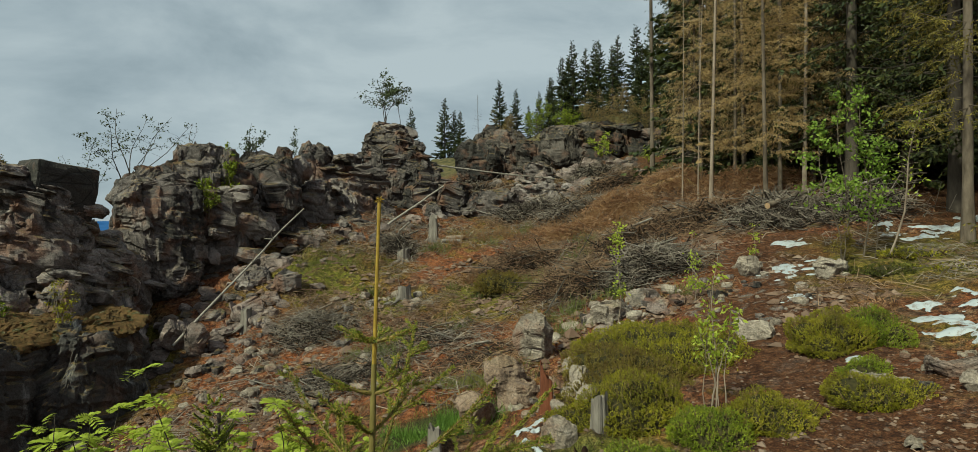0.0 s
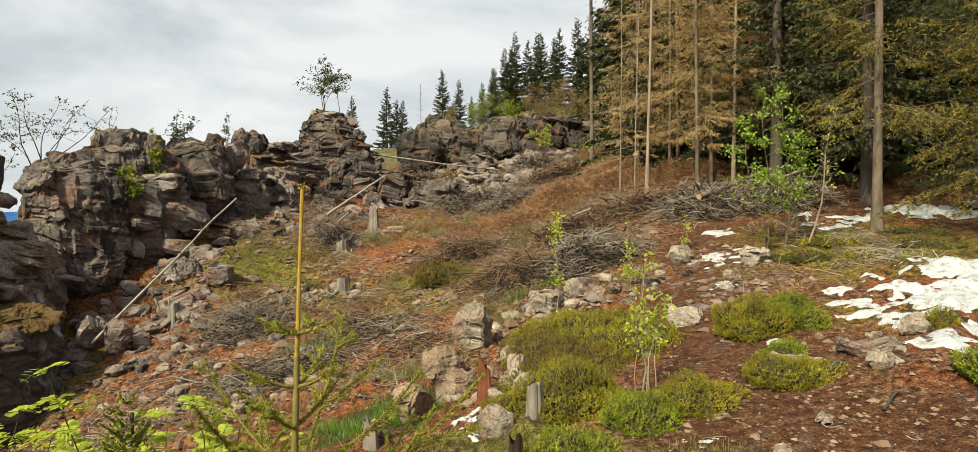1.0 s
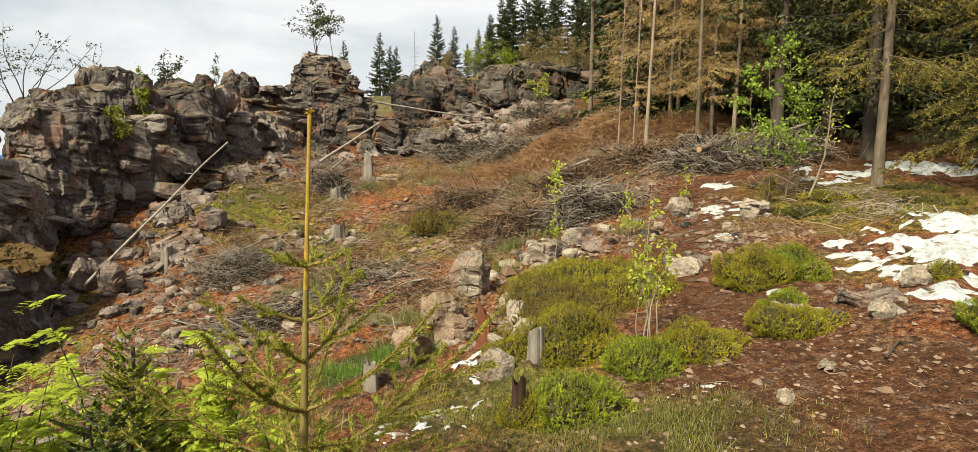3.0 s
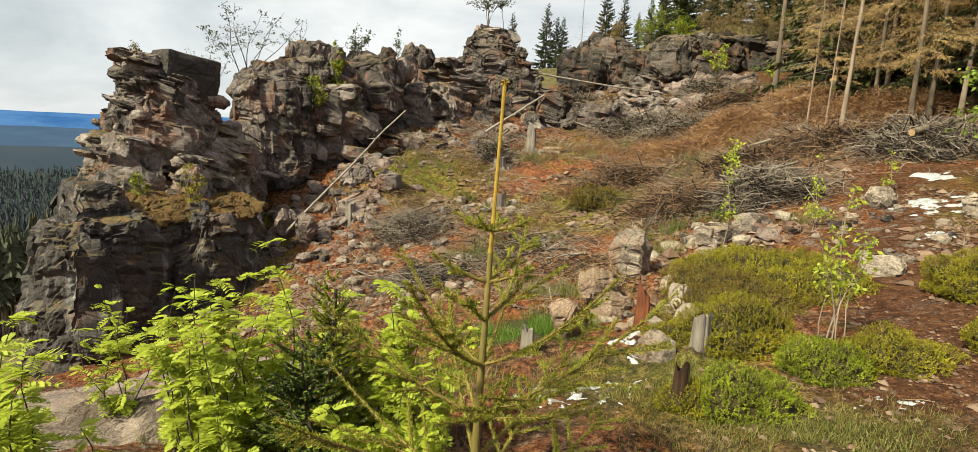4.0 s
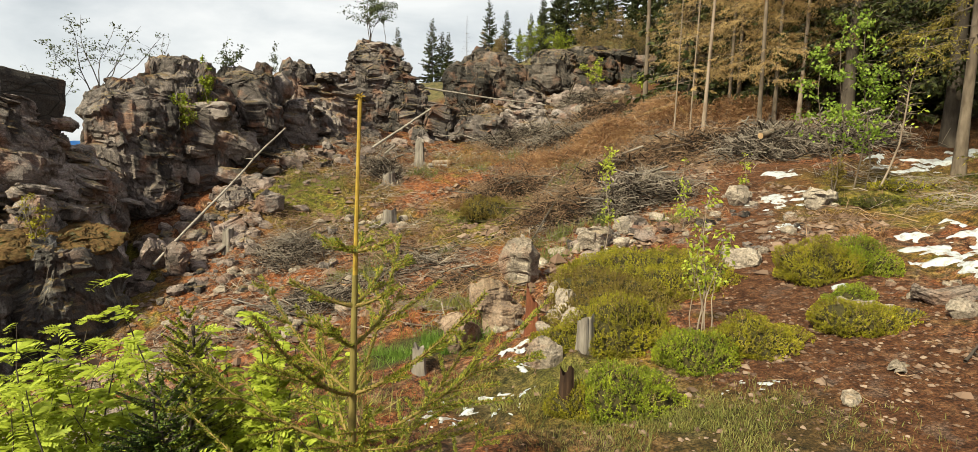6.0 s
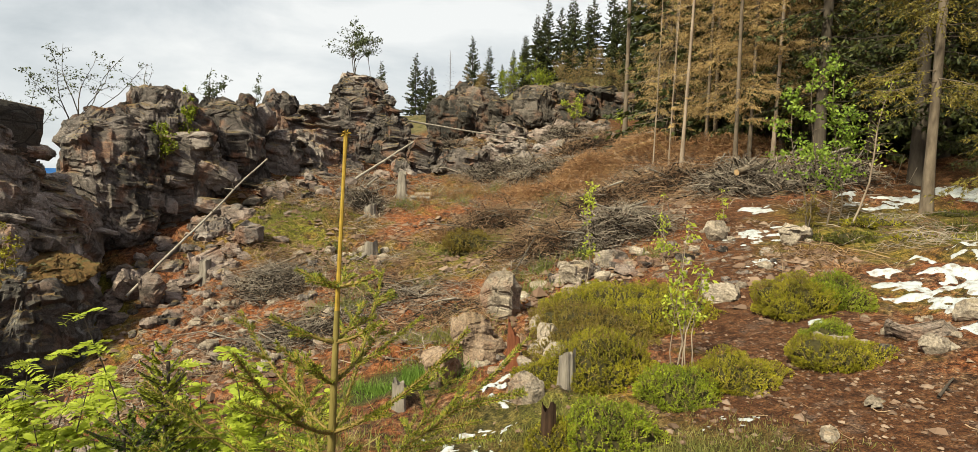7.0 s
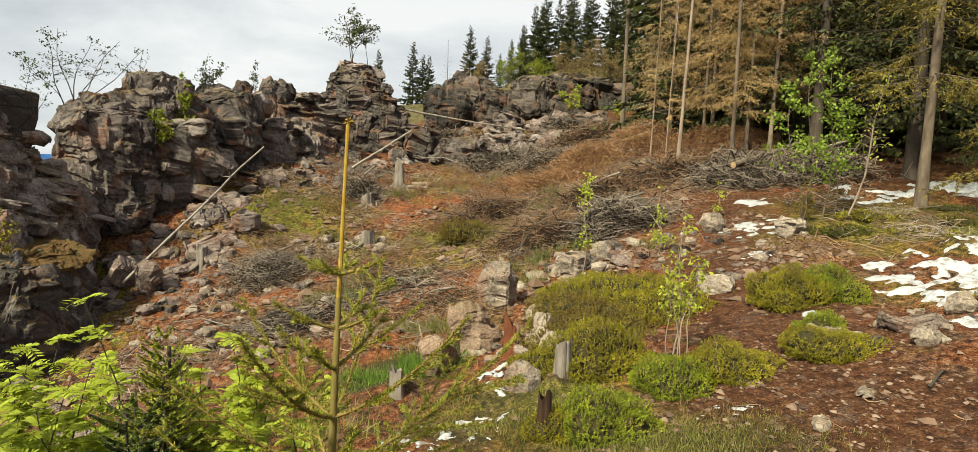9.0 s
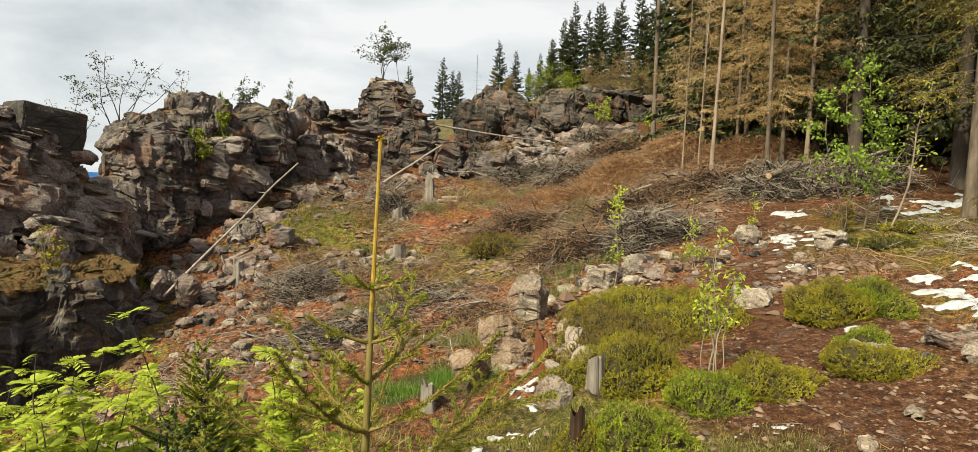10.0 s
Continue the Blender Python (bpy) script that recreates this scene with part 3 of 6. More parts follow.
BLOCK_SHAPES = {}


def joint_block(k, material):
    """One of a few sharp-edged broken blocks of unit size, shared between the crags."""
    key = (k % 24, material.name)
    if key not in BLOCK_SHAPES:
        v, f = rock_shape((1.0, 0.85, (0.35, 0.5, 0.7)[k % 3]), 0.075, 1500 + key[0], 0.24, 0.07, (0.1, 0.1), 12.0, 0.55, 0.3, 9, 0.0, 0.2, 0.95)
        lo, hi = v.min(0), v.max(0)
        BLOCK_SHAPES[key] = raw_mesh("block", (v - (lo + hi) / 2) / (hi - lo), f, material)
    return BLOCK_SHAPES[key]


def masonry(c, m, size, low, rng, material, bed, wide, dip, taper):
    """Jointed blocks let into the front, sides and top of one mass, leaning with the bedding."""
    inv = c.matrix_basis.inverted()
    sx, sy, height = size
    tilt = math.degrees(math.atan(dip[0]))

    def lay(u, v, z, w, d, h):
        spot = m @ pose(u, v, z - dip[0] * u * 0.5, rng.normal(0, 6), tilt + rng.normal(0, 6), rng.normal(0, 16)) @ Matrix.Diagonal((w, d, h, 1))
        if spot.translation.z + h / 2 > low:
            part("block", joint_block(int(rng.integers(24)), material), c, m=inv @ spot)

    def outline(t):
        prof = 1 - taper * t - 0.25 * max(0, (t - 0.8) / 0.2) ** 2
        return sx / 2 * prof, sy / 2 * prof

    for grow, fill, deep in ((1.5, 0.40, 0.24), (0.8, 0.30, 0.13)):
        z = -height / 2
        while z < height / 2 - 0.05:
            h = rng.uniform(*bed) * grow
            a, b = outline((z + h / 2 + height / 2) / height)
            shift = rng.normal(0, 0.05)
            u = -a + rng.uniform(0, 0.3)
            while u < a:
                w = rng.uniform(*wide) * grow ** 0.7 * rng.uniform(0.7, 1.3)
                if rng.random() < fill * 0.8:
                    d = rng.uniform(0.35, 0.7) * min(1.2, grow)
                    y = -b * max(0, 1 - abs(u / a) ** 3.2) ** (1 / 3.2)
                    lay(u + w * 0.3, y + d / 2 - 0.12 + deep + shift + rng.normal(0, 0.06), z + h / 2, w * 1.3, d, h * 1.25)
                u += w
            for sg in (-1, 1):
                v = -b * 0.7
                while v < b * 0.7:
                    w = rng.uniform(*wide) * grow ** 0.7
                    d = rng.uniform(0.3, 0.6) * min(1.2, grow)
                    x = a * max(0, 1 - abs(v / b) ** 3.2) ** (1 / 3.2)
                    if rng.random() < 0.75 * fill:
                        lay(sg * (x - d / 2 + 0.12 - deep + rng.normal(0, 0.05)), v + w / 2, z + h / 2, d, w * 1.3, h * 1.25)
                    v += w
            z += h
    a, b = outline(0.9)
    for k in range(int(2 + a * b * 4)):
        h = rng.uniform(*bed) * rng.choice([0.6, 1.0, 1.5])
        lay(rng.uniform(-a, a) * 0.55, rng.uniform(-b, b) * 0.55, height / 2 - h * rng.uniform(0.3, 0.8), rng.uniform(*wide) * 1.3, rng.uniform(*wide) * 1.2, h)


def crag(name, label, blocks, seed, res=0.075, material=None, rough=0.17, layer=0.2, dip=(0.12, 0.05), group="rock outcrops", boxy=(), flat=(), taper=0.22, cleft=0.7, bed=None, wide=(0.3, 0.9)):
    cx = sum(b[0] for b in blocks) / len(blocks)
    cy = sum(b[1] for b in blocks) / len(blocks)
    c = thing(name, pose(cx, cy, gz(cx, cy)), label, "rock outcrop", group)
    inv = c.matrix_basis.inverted()
    rng = np.random.default_rng(seed)
    for k, (x, y, z, sx, sy, sz) in enumerate(blocks):
        low, top = z - sz / 2, z + sz / 2
        rests = any(j != k and abs(b[0] - x) < (b[3] + sx) / 3 and abs(b[1] - y) < (b[4] + sy) / 2.2 and b[2] < z - 0.3 for j, b in enumerate(blocks))
        low = low - (0.02 if k in boxy else 0.25) if rests else min(low, gz(x, y) - 0.35)
        box = k in boxy
        wall = k in flat
        face = math.degrees(math.atan2(-x, y)) + (24 if box else 40 if wall else rng.uniform(-14, 14))
        m = pose(x, y, (top + low) / 2, 0, 7 if box else 0, face)
        sx, sy = (sy * 0.85, sx * 0.85) if wall else (sx, sy)
        jointed = bed is not None and not box and not wall
        core = np.array([1.03, 1.03, 1.02]) if jointed else np.array([1.10, 1.08, 1.05])
        verts, faces = rock_shape(np.array([sx * (0.84 if box else 1), sy * (0.55 if box else 1), top - low]) * core, res, seed * 31 + k, layer, rough * (0.25 if box else min(1, sx / 1.2)), dip, 24.0 if box else 14.0 if wall else 8.0, cleft, 0.10 if box else 0.2 if wall else 0.34, 4 if box else 5 if wall else 10, 0.0 if box or wall else taper, 0.0 if box else 0.3 if wall else 0.22, 0.12 if box else 0.8 if wall else 0.9)
        part("rock_block", raw_mesh("rock_block", verts, faces, ROCK_CAP if box else material or ROCK), c, m=inv @ m)
        if jointed:
            masonry(c, m, (sx, sy, top - low), z - sz / 2 - 0.3, rng, material or ROCK, bed, wide, dip, taper)
    return c


TOWER = [
    (-8.92, 9.96, 0.60, 1.53, 2.4, 1.26),
    (-8.70, 10.67, 1.35, 2.11, 2.2, 1.30),
    (-8.22, 11.41, 0.82, 1.87, 2.0, 1.35),
    (-8.23, 10.78, 2.36, 1.19, 1.5, 0.98),
    (-8.75, 10.11, 2.51, 0.67, 1.0, 0.52),
    (-8.59, 10.50, 2.00, 1.39, 1.8, 0.84),
    (-7.59, 10.01, 0.61, 0.82, 0.9, 0.59),
    (-7.81, 12.04, 0.68, 0.85, 1.4, 0.96),
]
LOWER = [
    (-7.60, 8.19, -1.40, 1.57, 2.6, 2.55),
    (-6.93, 9.63, -1.20, 1.68, 2.2, 2.30),
    (-8.08, 8.29, 0.14, 0.83, 1.6, 0.56),
    (-7.31, 7.36, -0.95, 0.61, 1.2, 1.6),
]
MASS = [
    (-8.07, 13.76, 1.52, 1.76, 2.6, 2.54),
    (-7.56, 14.94, 2.87, 1.54, 2.0, 1.62),
    (-6.96, 14.78, 1.47, 1.62, 2.2, 2.40),
    (-6.44, 16.52, 2.71, 1.83, 2.2, 2.15),
    (-8.10, 13.63, 2.78, 1.10, 1.3, 0.51),
    (-6.51, 15.63, 1.42, 1.26, 1.6, 1.43),
    (-5.74, 18.24, 3.88, 0.55, 0.6, 0.63),
    (-5.69, 18.46, 3.28, 1.33, 1.2, 0.90),
]
TERRACE = [
    (-5.40, 17.81, 2.30, 1.39, 1.6, 1.37),
    (-4.80, 19.01, 2.90, 1.46, 1.8, 1.84),
    (-5.50, 16.21, 1.02, 1.38, 1.3, 0.92),
    (-4.64, 18.02, 1.47, 1.70, 1.6, 1.15),
    (-3.71, 19.24, 1.87, 1.47, 1.5, 1.14),
    (-5.65, 15.32, 0.67, 0.79, 1.0, 0.70),
]
KNOB = [
    (-3.85, 21.80, 3.22, 2.30, 2.0, 2.30),
    (-3.86, 21.99, 4.45, 2.15, 1.9, 1.70),
    (-3.92, 21.96, 5.15, 1.60, 1.5, 0.90),
    (-2.55, 21.45, 3.05, 1.50, 1.4, 1.90),
    (-1.41, 20.33, 2.50, 1.25, 1.1, 1.30),
    (-1.80, 19.80, 2.02, 1.03, 1.0, 0.83),
    (-2.95, 21.75, 3.75, 1.10, 1.3, 1.80),
]
LEDGE = [
    (0.15, 20.06, 2.25, 1.93, 1.6, 1.20),
    (1.81, 20.57, 2.55, 2.13, 1.8, 1.40),
    (3.11, 21.01, 2.57, 0.95, 1.1, 0.66),
    (2.10, 23.96, 4.04, 1.12, 0.9, 0.58),
]
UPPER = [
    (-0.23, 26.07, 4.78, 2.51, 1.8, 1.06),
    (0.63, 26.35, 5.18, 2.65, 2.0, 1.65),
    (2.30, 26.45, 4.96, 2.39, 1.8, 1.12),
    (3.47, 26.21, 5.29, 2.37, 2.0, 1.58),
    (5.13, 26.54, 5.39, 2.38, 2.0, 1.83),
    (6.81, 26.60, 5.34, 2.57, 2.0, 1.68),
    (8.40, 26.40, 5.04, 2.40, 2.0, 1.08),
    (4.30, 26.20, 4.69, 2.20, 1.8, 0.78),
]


crag("rock_outcrop", "dark layered rock tower with a square overhanging cap block", TOWER, 3, 0.06, dip=(0.25, 0.05), rough=0.15, boxy=(3,), layer=0.25, taper=0.06, cleft=0.85, bed=(0.09, 0.24), wide=(0.25, 0.7))
crag("rock_outcrop", "rock wall under a mossy ledge, coloured black for its shade", LOWER, 5, 0.05, ROCK_BLACK, 0.17, 0.45, flat=(0, 1))
crag("rock_outcrop", "broad fractured grey-brown rock crag", MASS, 7, 0.055, layer=0.42, rough=0.2, cleft=1.0, taper=0.12, bed=(0.25, 0.65), wide=(0.3, 0.85))
crag("rock_outcrop", "stepped slabs of layered dark rock", TERRACE, 11, 0.065, layer=0.22, rough=0.15, taper=0.15, bed=(0.12, 0.3), wide=(0.35, 0.9))
crag("rock_outcrop", "rounded knob of thin dark rock layers", KNOB, 13, 0.06, layer=0.22, cleft=0.95, rough=0.17, taper=0.2, bed=(0.12, 0.3), wide=(0.35, 1.0))
crag("rock_outcrop", "low ledge of flat layered rock on the slope", LEDGE, 17, 0.07, ROCK, layer=0.14, rough=0.13, taper=0.2, bed=(0.06, 0.15), wide=(0.25, 0.7))
crag("rock_outcrop", "long rock band below the ridge trees, coloured darker for shade", UPPER, 19, 0.08, ROCK_UPPER, layer=0.34, cleft=1.0, rough=0.2, taper=0.12, bed=(0.3, 0.7), wide=(0.4, 1.1))


def ledge_soil():
    a = Mat("ledge_turf", 0.95, 0.1).world()
    c = a.ramp(a.noise(5, 5, 0.7), (0.34, (0.030, 0.020, 0.011)), (0.44, (0.13, 0.085, 0.036)), (0.54, (0.19, 0.105, 0.045)), (0.62, (0.095, 0.090, 0.032)), (0.72, (0.28, 0.23, 0.18)))
    turf = a.done(c, a.noise(18, 5, 0.75), 1.0, 0.06)
    for k, (x, y, z, sx, sy, rz) in enumerate(((-7.80, 8.90, 0.0, 2.0, 1.9, 44), (-7.05, 9.95, 0.02, 1.95, 1.8, 36), (-7.45, 9.25, 0.06, 1.2, 0.9, 60))):
        v, f = rock_shape((sx, sy, 0.34), 0.045, 300 + k, 0.2, 0.10, (0.05, 0.0), 3.0, 0.5, 0.6, 4, 0.0, 0.6, 0.3)
        single("turf_patch", raw_mesh("turf_patch", v, f, turf), pose(x, y, z, 13, 0, rz), "orange-brown turf on the rock ledge", "turf")


ledge_soil()


def rock_slab():
    v, f = rock_shape((3.0, 2.2, 0.7), 0.06, 77, 0.34, 0.04, (0.05, 0.02), 12.0, 0.9, 0.10, 2, 0.0, 0.0, 0.5)
    single("rock_slab", raw_mesh("rock_slab", v, f, SLAB), pose(-4.1, 3.5, -1.27, 2, -3, 30), "flat pale pinkish bedrock slab", "rock")
    v, f = rock_shape((2.2, 1.6, 0.6), 0.06, 78, 0.34, 0.04, (0.05, 0.02), 12.0, 0.8, 0.10, 2, 0.0, 0.0, 0.5)
    single("rock_slab", raw_mesh("rock_slab", v, f, SLAB), pose(-3.4, 4.9, -1.36, -3, 2, 70), "cracked bedrock slab partly under dark soil", "rock")


rock_slab()


# ---- distance ----
def hill_range(name, label, dist, az0, az1, base, top, seed, material, rough=0.25):
    az = np.radians(np.linspace(az0, az1, 160))
    h = base + (top - base) * (0.75 + rough * (fbm(np.stack([az * 5, az * 0 + seed, az * 0], 1), 4, seed) - 0.5) * 2)
    rows = []
    for k, s in enumerate(np.linspace(0, 1, 12)):
        d = dist * (1 + 0.18 * s)
        zz = base - 30 + (h - base + 30) * np.sin(s * np.pi / 2)
        rows.append(np.stack([-np.sin(az) * d, np.cos(az) * d, zz], 1))
    v = np.concatenate(rows)
    n = len(az)
    i = (np.arange(11)[:, None] * n + np.arange(n - 1)[None]).ravel()
    single(name, raw_mesh(name, v, np.stack([i + 1, i, i + n, i + n + 1], 1), material, True), Matrix(), label, "hills", kind="structure")


hill_range("backdrop", "wooded mountain range in the distance, coloured blue for haze", 3300, -20, 150, -120, 92, 4, hill_material("blue_haze_hills", (0.018, 0.060, 0.165), (0.048, 0.110, 0.235), 0.7))
hill_range("backdrop", "wooded hills beyond the valley, coloured dark blue for haze", 2200, 0, 150, -110, -12, 6, hill_material("dark_blue_haze_hills", (0.026, 0.046, 0.082), (0.036, 0.060, 0.100), 0.75), 0.08)
hill_range("backdrop", "wooded hills beyond the valley, coloured grey-blue for haze", 1150, 10, 150, -110, -28, 9, hill_material("grey_haze_hills", (0.024, 0.034, 0.045), (0.032, 0.042, 0.054), 0.7), 0.10)


def valley_forest():
    """Thousands of far spruces down in the valley."""
    rng = np.random.default_rng(8)
    N = 11000
    az = np.radians(rng.uniform(34, 78, N))
    d = 138 + 980 * rng.random(N) ** 1.4
    x, y = -np.sin(az) * d, np.cos(az) * d
    z = ground(x, y)
    h = rng.uniform(11, 20, N)
    h = h * (0.75 + 0.5 * fbm(xy0(x, y) * 0.05, 2, 3)) * np.where(d < 225, 1.12, 1.0)
    coarse = [(0.46 + 0.135 * k, 0.66 + 0.113 * k, 0.10 - 0.021 * k) for k in range(4)]
    fine = [(0.56 + 0.042 * k, 0.64 + 0.040 * k, 0.098 * (1 - (k / 10) ** 1.3) + 0.012) for k in range(10)]
    for mask, mat, text, layers, sides in ((d < 225, NEEDLE_EDGE, "dark spruce stand with high crowns at the valley edge", fine, 10), (d >= 225, NEEDLE_HAZE, "spruce forest filling the valley, greyed for haze", coarse, 6)):
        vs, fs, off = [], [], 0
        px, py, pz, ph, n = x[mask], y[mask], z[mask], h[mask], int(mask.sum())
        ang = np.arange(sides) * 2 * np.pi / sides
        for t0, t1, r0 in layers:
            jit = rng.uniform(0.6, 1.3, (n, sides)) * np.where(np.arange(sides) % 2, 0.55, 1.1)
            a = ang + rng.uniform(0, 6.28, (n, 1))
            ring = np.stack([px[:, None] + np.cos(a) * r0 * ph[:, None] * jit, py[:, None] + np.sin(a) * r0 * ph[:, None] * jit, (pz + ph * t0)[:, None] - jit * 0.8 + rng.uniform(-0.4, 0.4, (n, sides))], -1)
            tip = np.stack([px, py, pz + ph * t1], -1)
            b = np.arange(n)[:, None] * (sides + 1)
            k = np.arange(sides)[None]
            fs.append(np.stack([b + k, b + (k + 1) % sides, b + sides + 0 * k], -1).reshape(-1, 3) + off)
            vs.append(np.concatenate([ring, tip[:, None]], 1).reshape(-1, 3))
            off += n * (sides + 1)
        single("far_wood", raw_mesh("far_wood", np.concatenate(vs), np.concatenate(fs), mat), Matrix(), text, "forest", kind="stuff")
    front = np.where(d < 210)[0]
    lines = np.stack([np.stack([x, y, z - 1], -1)[front], np.stack([x, y, z + h * 0.3], -1)[front], np.stack([x, y, z + h * 0.6], -1)[front]], 1)
    v, f = tubes(lines, np.tile([0.20, 0.17, 0.12], (len(front), 1)), 5)
    single("far_trunks", raw_mesh("far_trunks", v, f, BARK_PALE), Matrix(), "pale bare trunks along the edge of the valley forest", "tree trunks", kind="stuff")


valley_forest()


# ---- spruces ----
def trunk_shape(h, r, seed, lean=0.0, sides=9, taper=0.75):
    rng = np.random.default_rng(seed)
    s = np.linspace(0, 1, 14)
    wob = (rng.random(3) - 0.5) * 0.10
    ln = np.stack([lean * h * s + wob[0] * np.sin(s * 5), wob[1] * np.sin(s * 4 + 1), h * s], 1)
    rad = r * (1 - taper * s) + r * 0.45 * np.exp(-s * h / 0.2)
    rad[-1] = 0.01
    ln[0, 2] -= 0.35
    return tubes(ln[None], rad[None], sides)


def branch_set(h, z0, reach, seed, gap=0.33, per=6, twig=0.075, wid=0.045, droop=0.35, rise=0.15, keep=1.0, tl=0.30, bare=0.0, thick=1.0, fuzz=0.0, side=0.0):
    """Boughs of a spruce: returns bough tubes and needle-twig blades. side: the spacing of side branchlets that carry the twigs."""
    rng = np.random.default_rng(seed)
    lines, rads, roots, tips = [], [], [], []
    z = z0
    while z < h - 0.08:
        left = (h - z) / (h - z0)
        for k in range(per):
            if rng.random() > keep:
                continue
            L = reach * (left ** 0.75) * (rng.uniform(0.35, 1.15) if side else rng.uniform(0.6, 1.12)) + 0.06
            az = rng.uniform(0, 2 * np.pi)
            s = np.linspace(0, 1, 4)
            up = rise * (1 - left) * 2.2
            sag = droop * left + (rng.normal(0, 0.16) if side else 0.0)
            zz = z + rng.uniform(-0.15, 0.15) + L * (up * s - sag * s ** 1.4 + 0.12 * s ** 4)
            ln = np.stack([np.cos(az + 0.25 * (rng.random() - 0.5) * s) * L * s, np.sin(az) * L * s, zz], 1)
            lines.append(ln)
            rads.append(thick * (0.003 + 0.007 * L * (1 - s)))
            if rng.random() < bare:
                continue
            fwd = np.array([np.cos(az), np.sin(az), -droop * left])
            sidev = np.array([-np.sin(az), np.cos(az), 0])
            if side:
                nb = max(3, int(L / side) * 2)
                t = rng.uniform(0.12, 1.0, nb)
                base = np.stack([np.interp(t, s, ln[:, c]) for c in range(3)], 1)
                sg = np.where(np.arange(nb) % 2, 1.0, -1.0)[:, None]
                bd = fwd * rng.uniform(0.35, 0.9, (nb, 1)) + sidev * sg * rng.uniform(0.3, 0.9, (nb, 1)) + np.array([0, 0, -1.0]) * rng.uniform(-0.1, 0.9, (nb, 1)) * (droop + 0.2)
                bd /= np.linalg.norm(bd, axis=1, keepdims=True)
                bl = (0.42 * L * (1.08 - t) + 0.07) * rng.uniform(0.5, 1.2, nb)
                end = base + bd * bl[:, None] + np.array([0, 0, -0.25]) * (bl * bl)[:, None]
                q = np.linspace(0, 1, 4)[None, :, None]
                lines.extend(base[:, None] * (1 - q) + end[:, None] * q)
                rads.extend([thick * 0.0035 * (1.1 - 0.7 * s)] * nb)
                nt = np.maximum(3, (bl / twig).astype(int))
                own = np.repeat(np.arange(nb), nt)
                u = rng.random(len(own))[:, None]
                dirs = bd[own] * 0.75 + rng.normal(0, 0.55, (len(own), 3)) + np.array([0, 0, -0.25])
                dirs /= np.linalg.norm(dirs, axis=1, keepdims=True)
                r = base[own] * (1 - u) + end[own] * u
                roots.append(r)
                tips.append(r + dirs * (tl * rng.uniform(0.6, 1.25, len(own)))[:, None])
                continue
            nt = max(3, int(L / twig))
            t = rng.uniform(0.12, 1.0, nt * 2)
            base = np.stack([np.interp(t, s, ln[:, c]) for c in range(3)], 1)
            sg = rng.choice([-1.0, 1.0], nt * 2)[:, None]
            dirs = fwd * rng.uniform(0.3, 1.0, (nt * 2, 1)) + sidev * sg * rng.uniform(0.2, 0.9, (nt * 2, 1)) + np.array([0, 0, -1.0]) * rng.uniform(-0.2, 1.2, (nt * 2, 1)) * droop * 2.2
            ln_t = tl * (0.35 + 0.65 * (1 - t)) * min(1.0, L / 0.8 + 0.2) * rng.uniform(0.6, 1.25, nt * 2)
            dirs = dirs + rng.normal(0, 1, dirs.shape) * fuzz
            dirs /= np.linalg.norm(dirs, axis=1, keepdims=True)
            roots.append(base)
            tips.append(base + dirs * ln_t[:, None])
        z += gap * rng.uniform(0.8, 1.2)
    tv = tubes(np.array(lines), np.array(rads), 3)
    if not roots:
        return tv, None
    R, T = np.concatenate(roots), np.concatenate(tips)
    return tv, blades(R, T, wid * rng.uniform(0.7, 1.3, len(R)), rng)


def spruce(m, label, h, r, z0, reach, needle, bark, seed, lean=0.0, group="", name="spruce_tree", **kw):
    t = thing(name, m, label, "tree", group)
    v, f = trunk_shape(h, r, seed, lean)
    part("trunk", raw_mesh("trunk", v, f, bark, True), t)
    boughs, needles = branch_set(h, z0, reach, seed, **kw)
    sh = lambda v: v + np.stack([lean * v[:, 2], 0 * v[:, 0], 0 * v[:, 0]], 1)
    part("bough_layer", raw_mesh("bough_layer", sh(boughs[0]), boughs[1], bark), t)
    if needles:
        part("crown", raw_mesh("crown", sh(needles[0]), needles[1], needle), t)
    return t


# single trunks at the edge of the clearing
spruce(put(5.77, 14.74), "tall dead spruce with pale trunk and bare boughs", 15, 0.046, 1.9, 1.2, NEEDLE_BROWN, BARK_PALE, 21, 0.026, thick=0.7, gap=0.4, per=3, bare=0.8, keep=0.8, droop=0.2, twig=0.03, tl=0.16, wid=0.01)
spruce(put(5.61, 19.42), "tall spruce with clean grey trunk and dark top", 17, 0.075, 6.8, 1.9, NEEDLE_GREEN, BARK, 22, 0.0, gap=0.4, per=5, droop=0.3)
spruce(put(5.43, 15.9), "thin dead brown spruce", 9, 0.021, 0.8, 1.0, NEEDLE_BROWN, BARK_PALE, 23, 0.012, gap=0.3, per=3, wid=0.012, tl=0.22, twig=0.035, bare=0.7, thick=0.6)
spruce(put(5.75, 15.6), "thin leaning dead brown spruce", 8, 0.02, 1.0, 1.0, NEEDLE_BROWN, BARK_PALE, 24, 0.03, gap=0.3, per=3, wid=0.012, tl=0.22, twig=0.035, bare=0.7, thick=0.6)
FINE = dict(gap=0.32, per=4, twig=0.012, tl=0.07, wid=0.009, droop=0.25, side=0.13, thick=0.45)
SPRAY = dict(gap=0.30, per=5, twig=0.020, tl=0.075, wid=0.017, droop=0.30, side=0.15, thick=0.6)
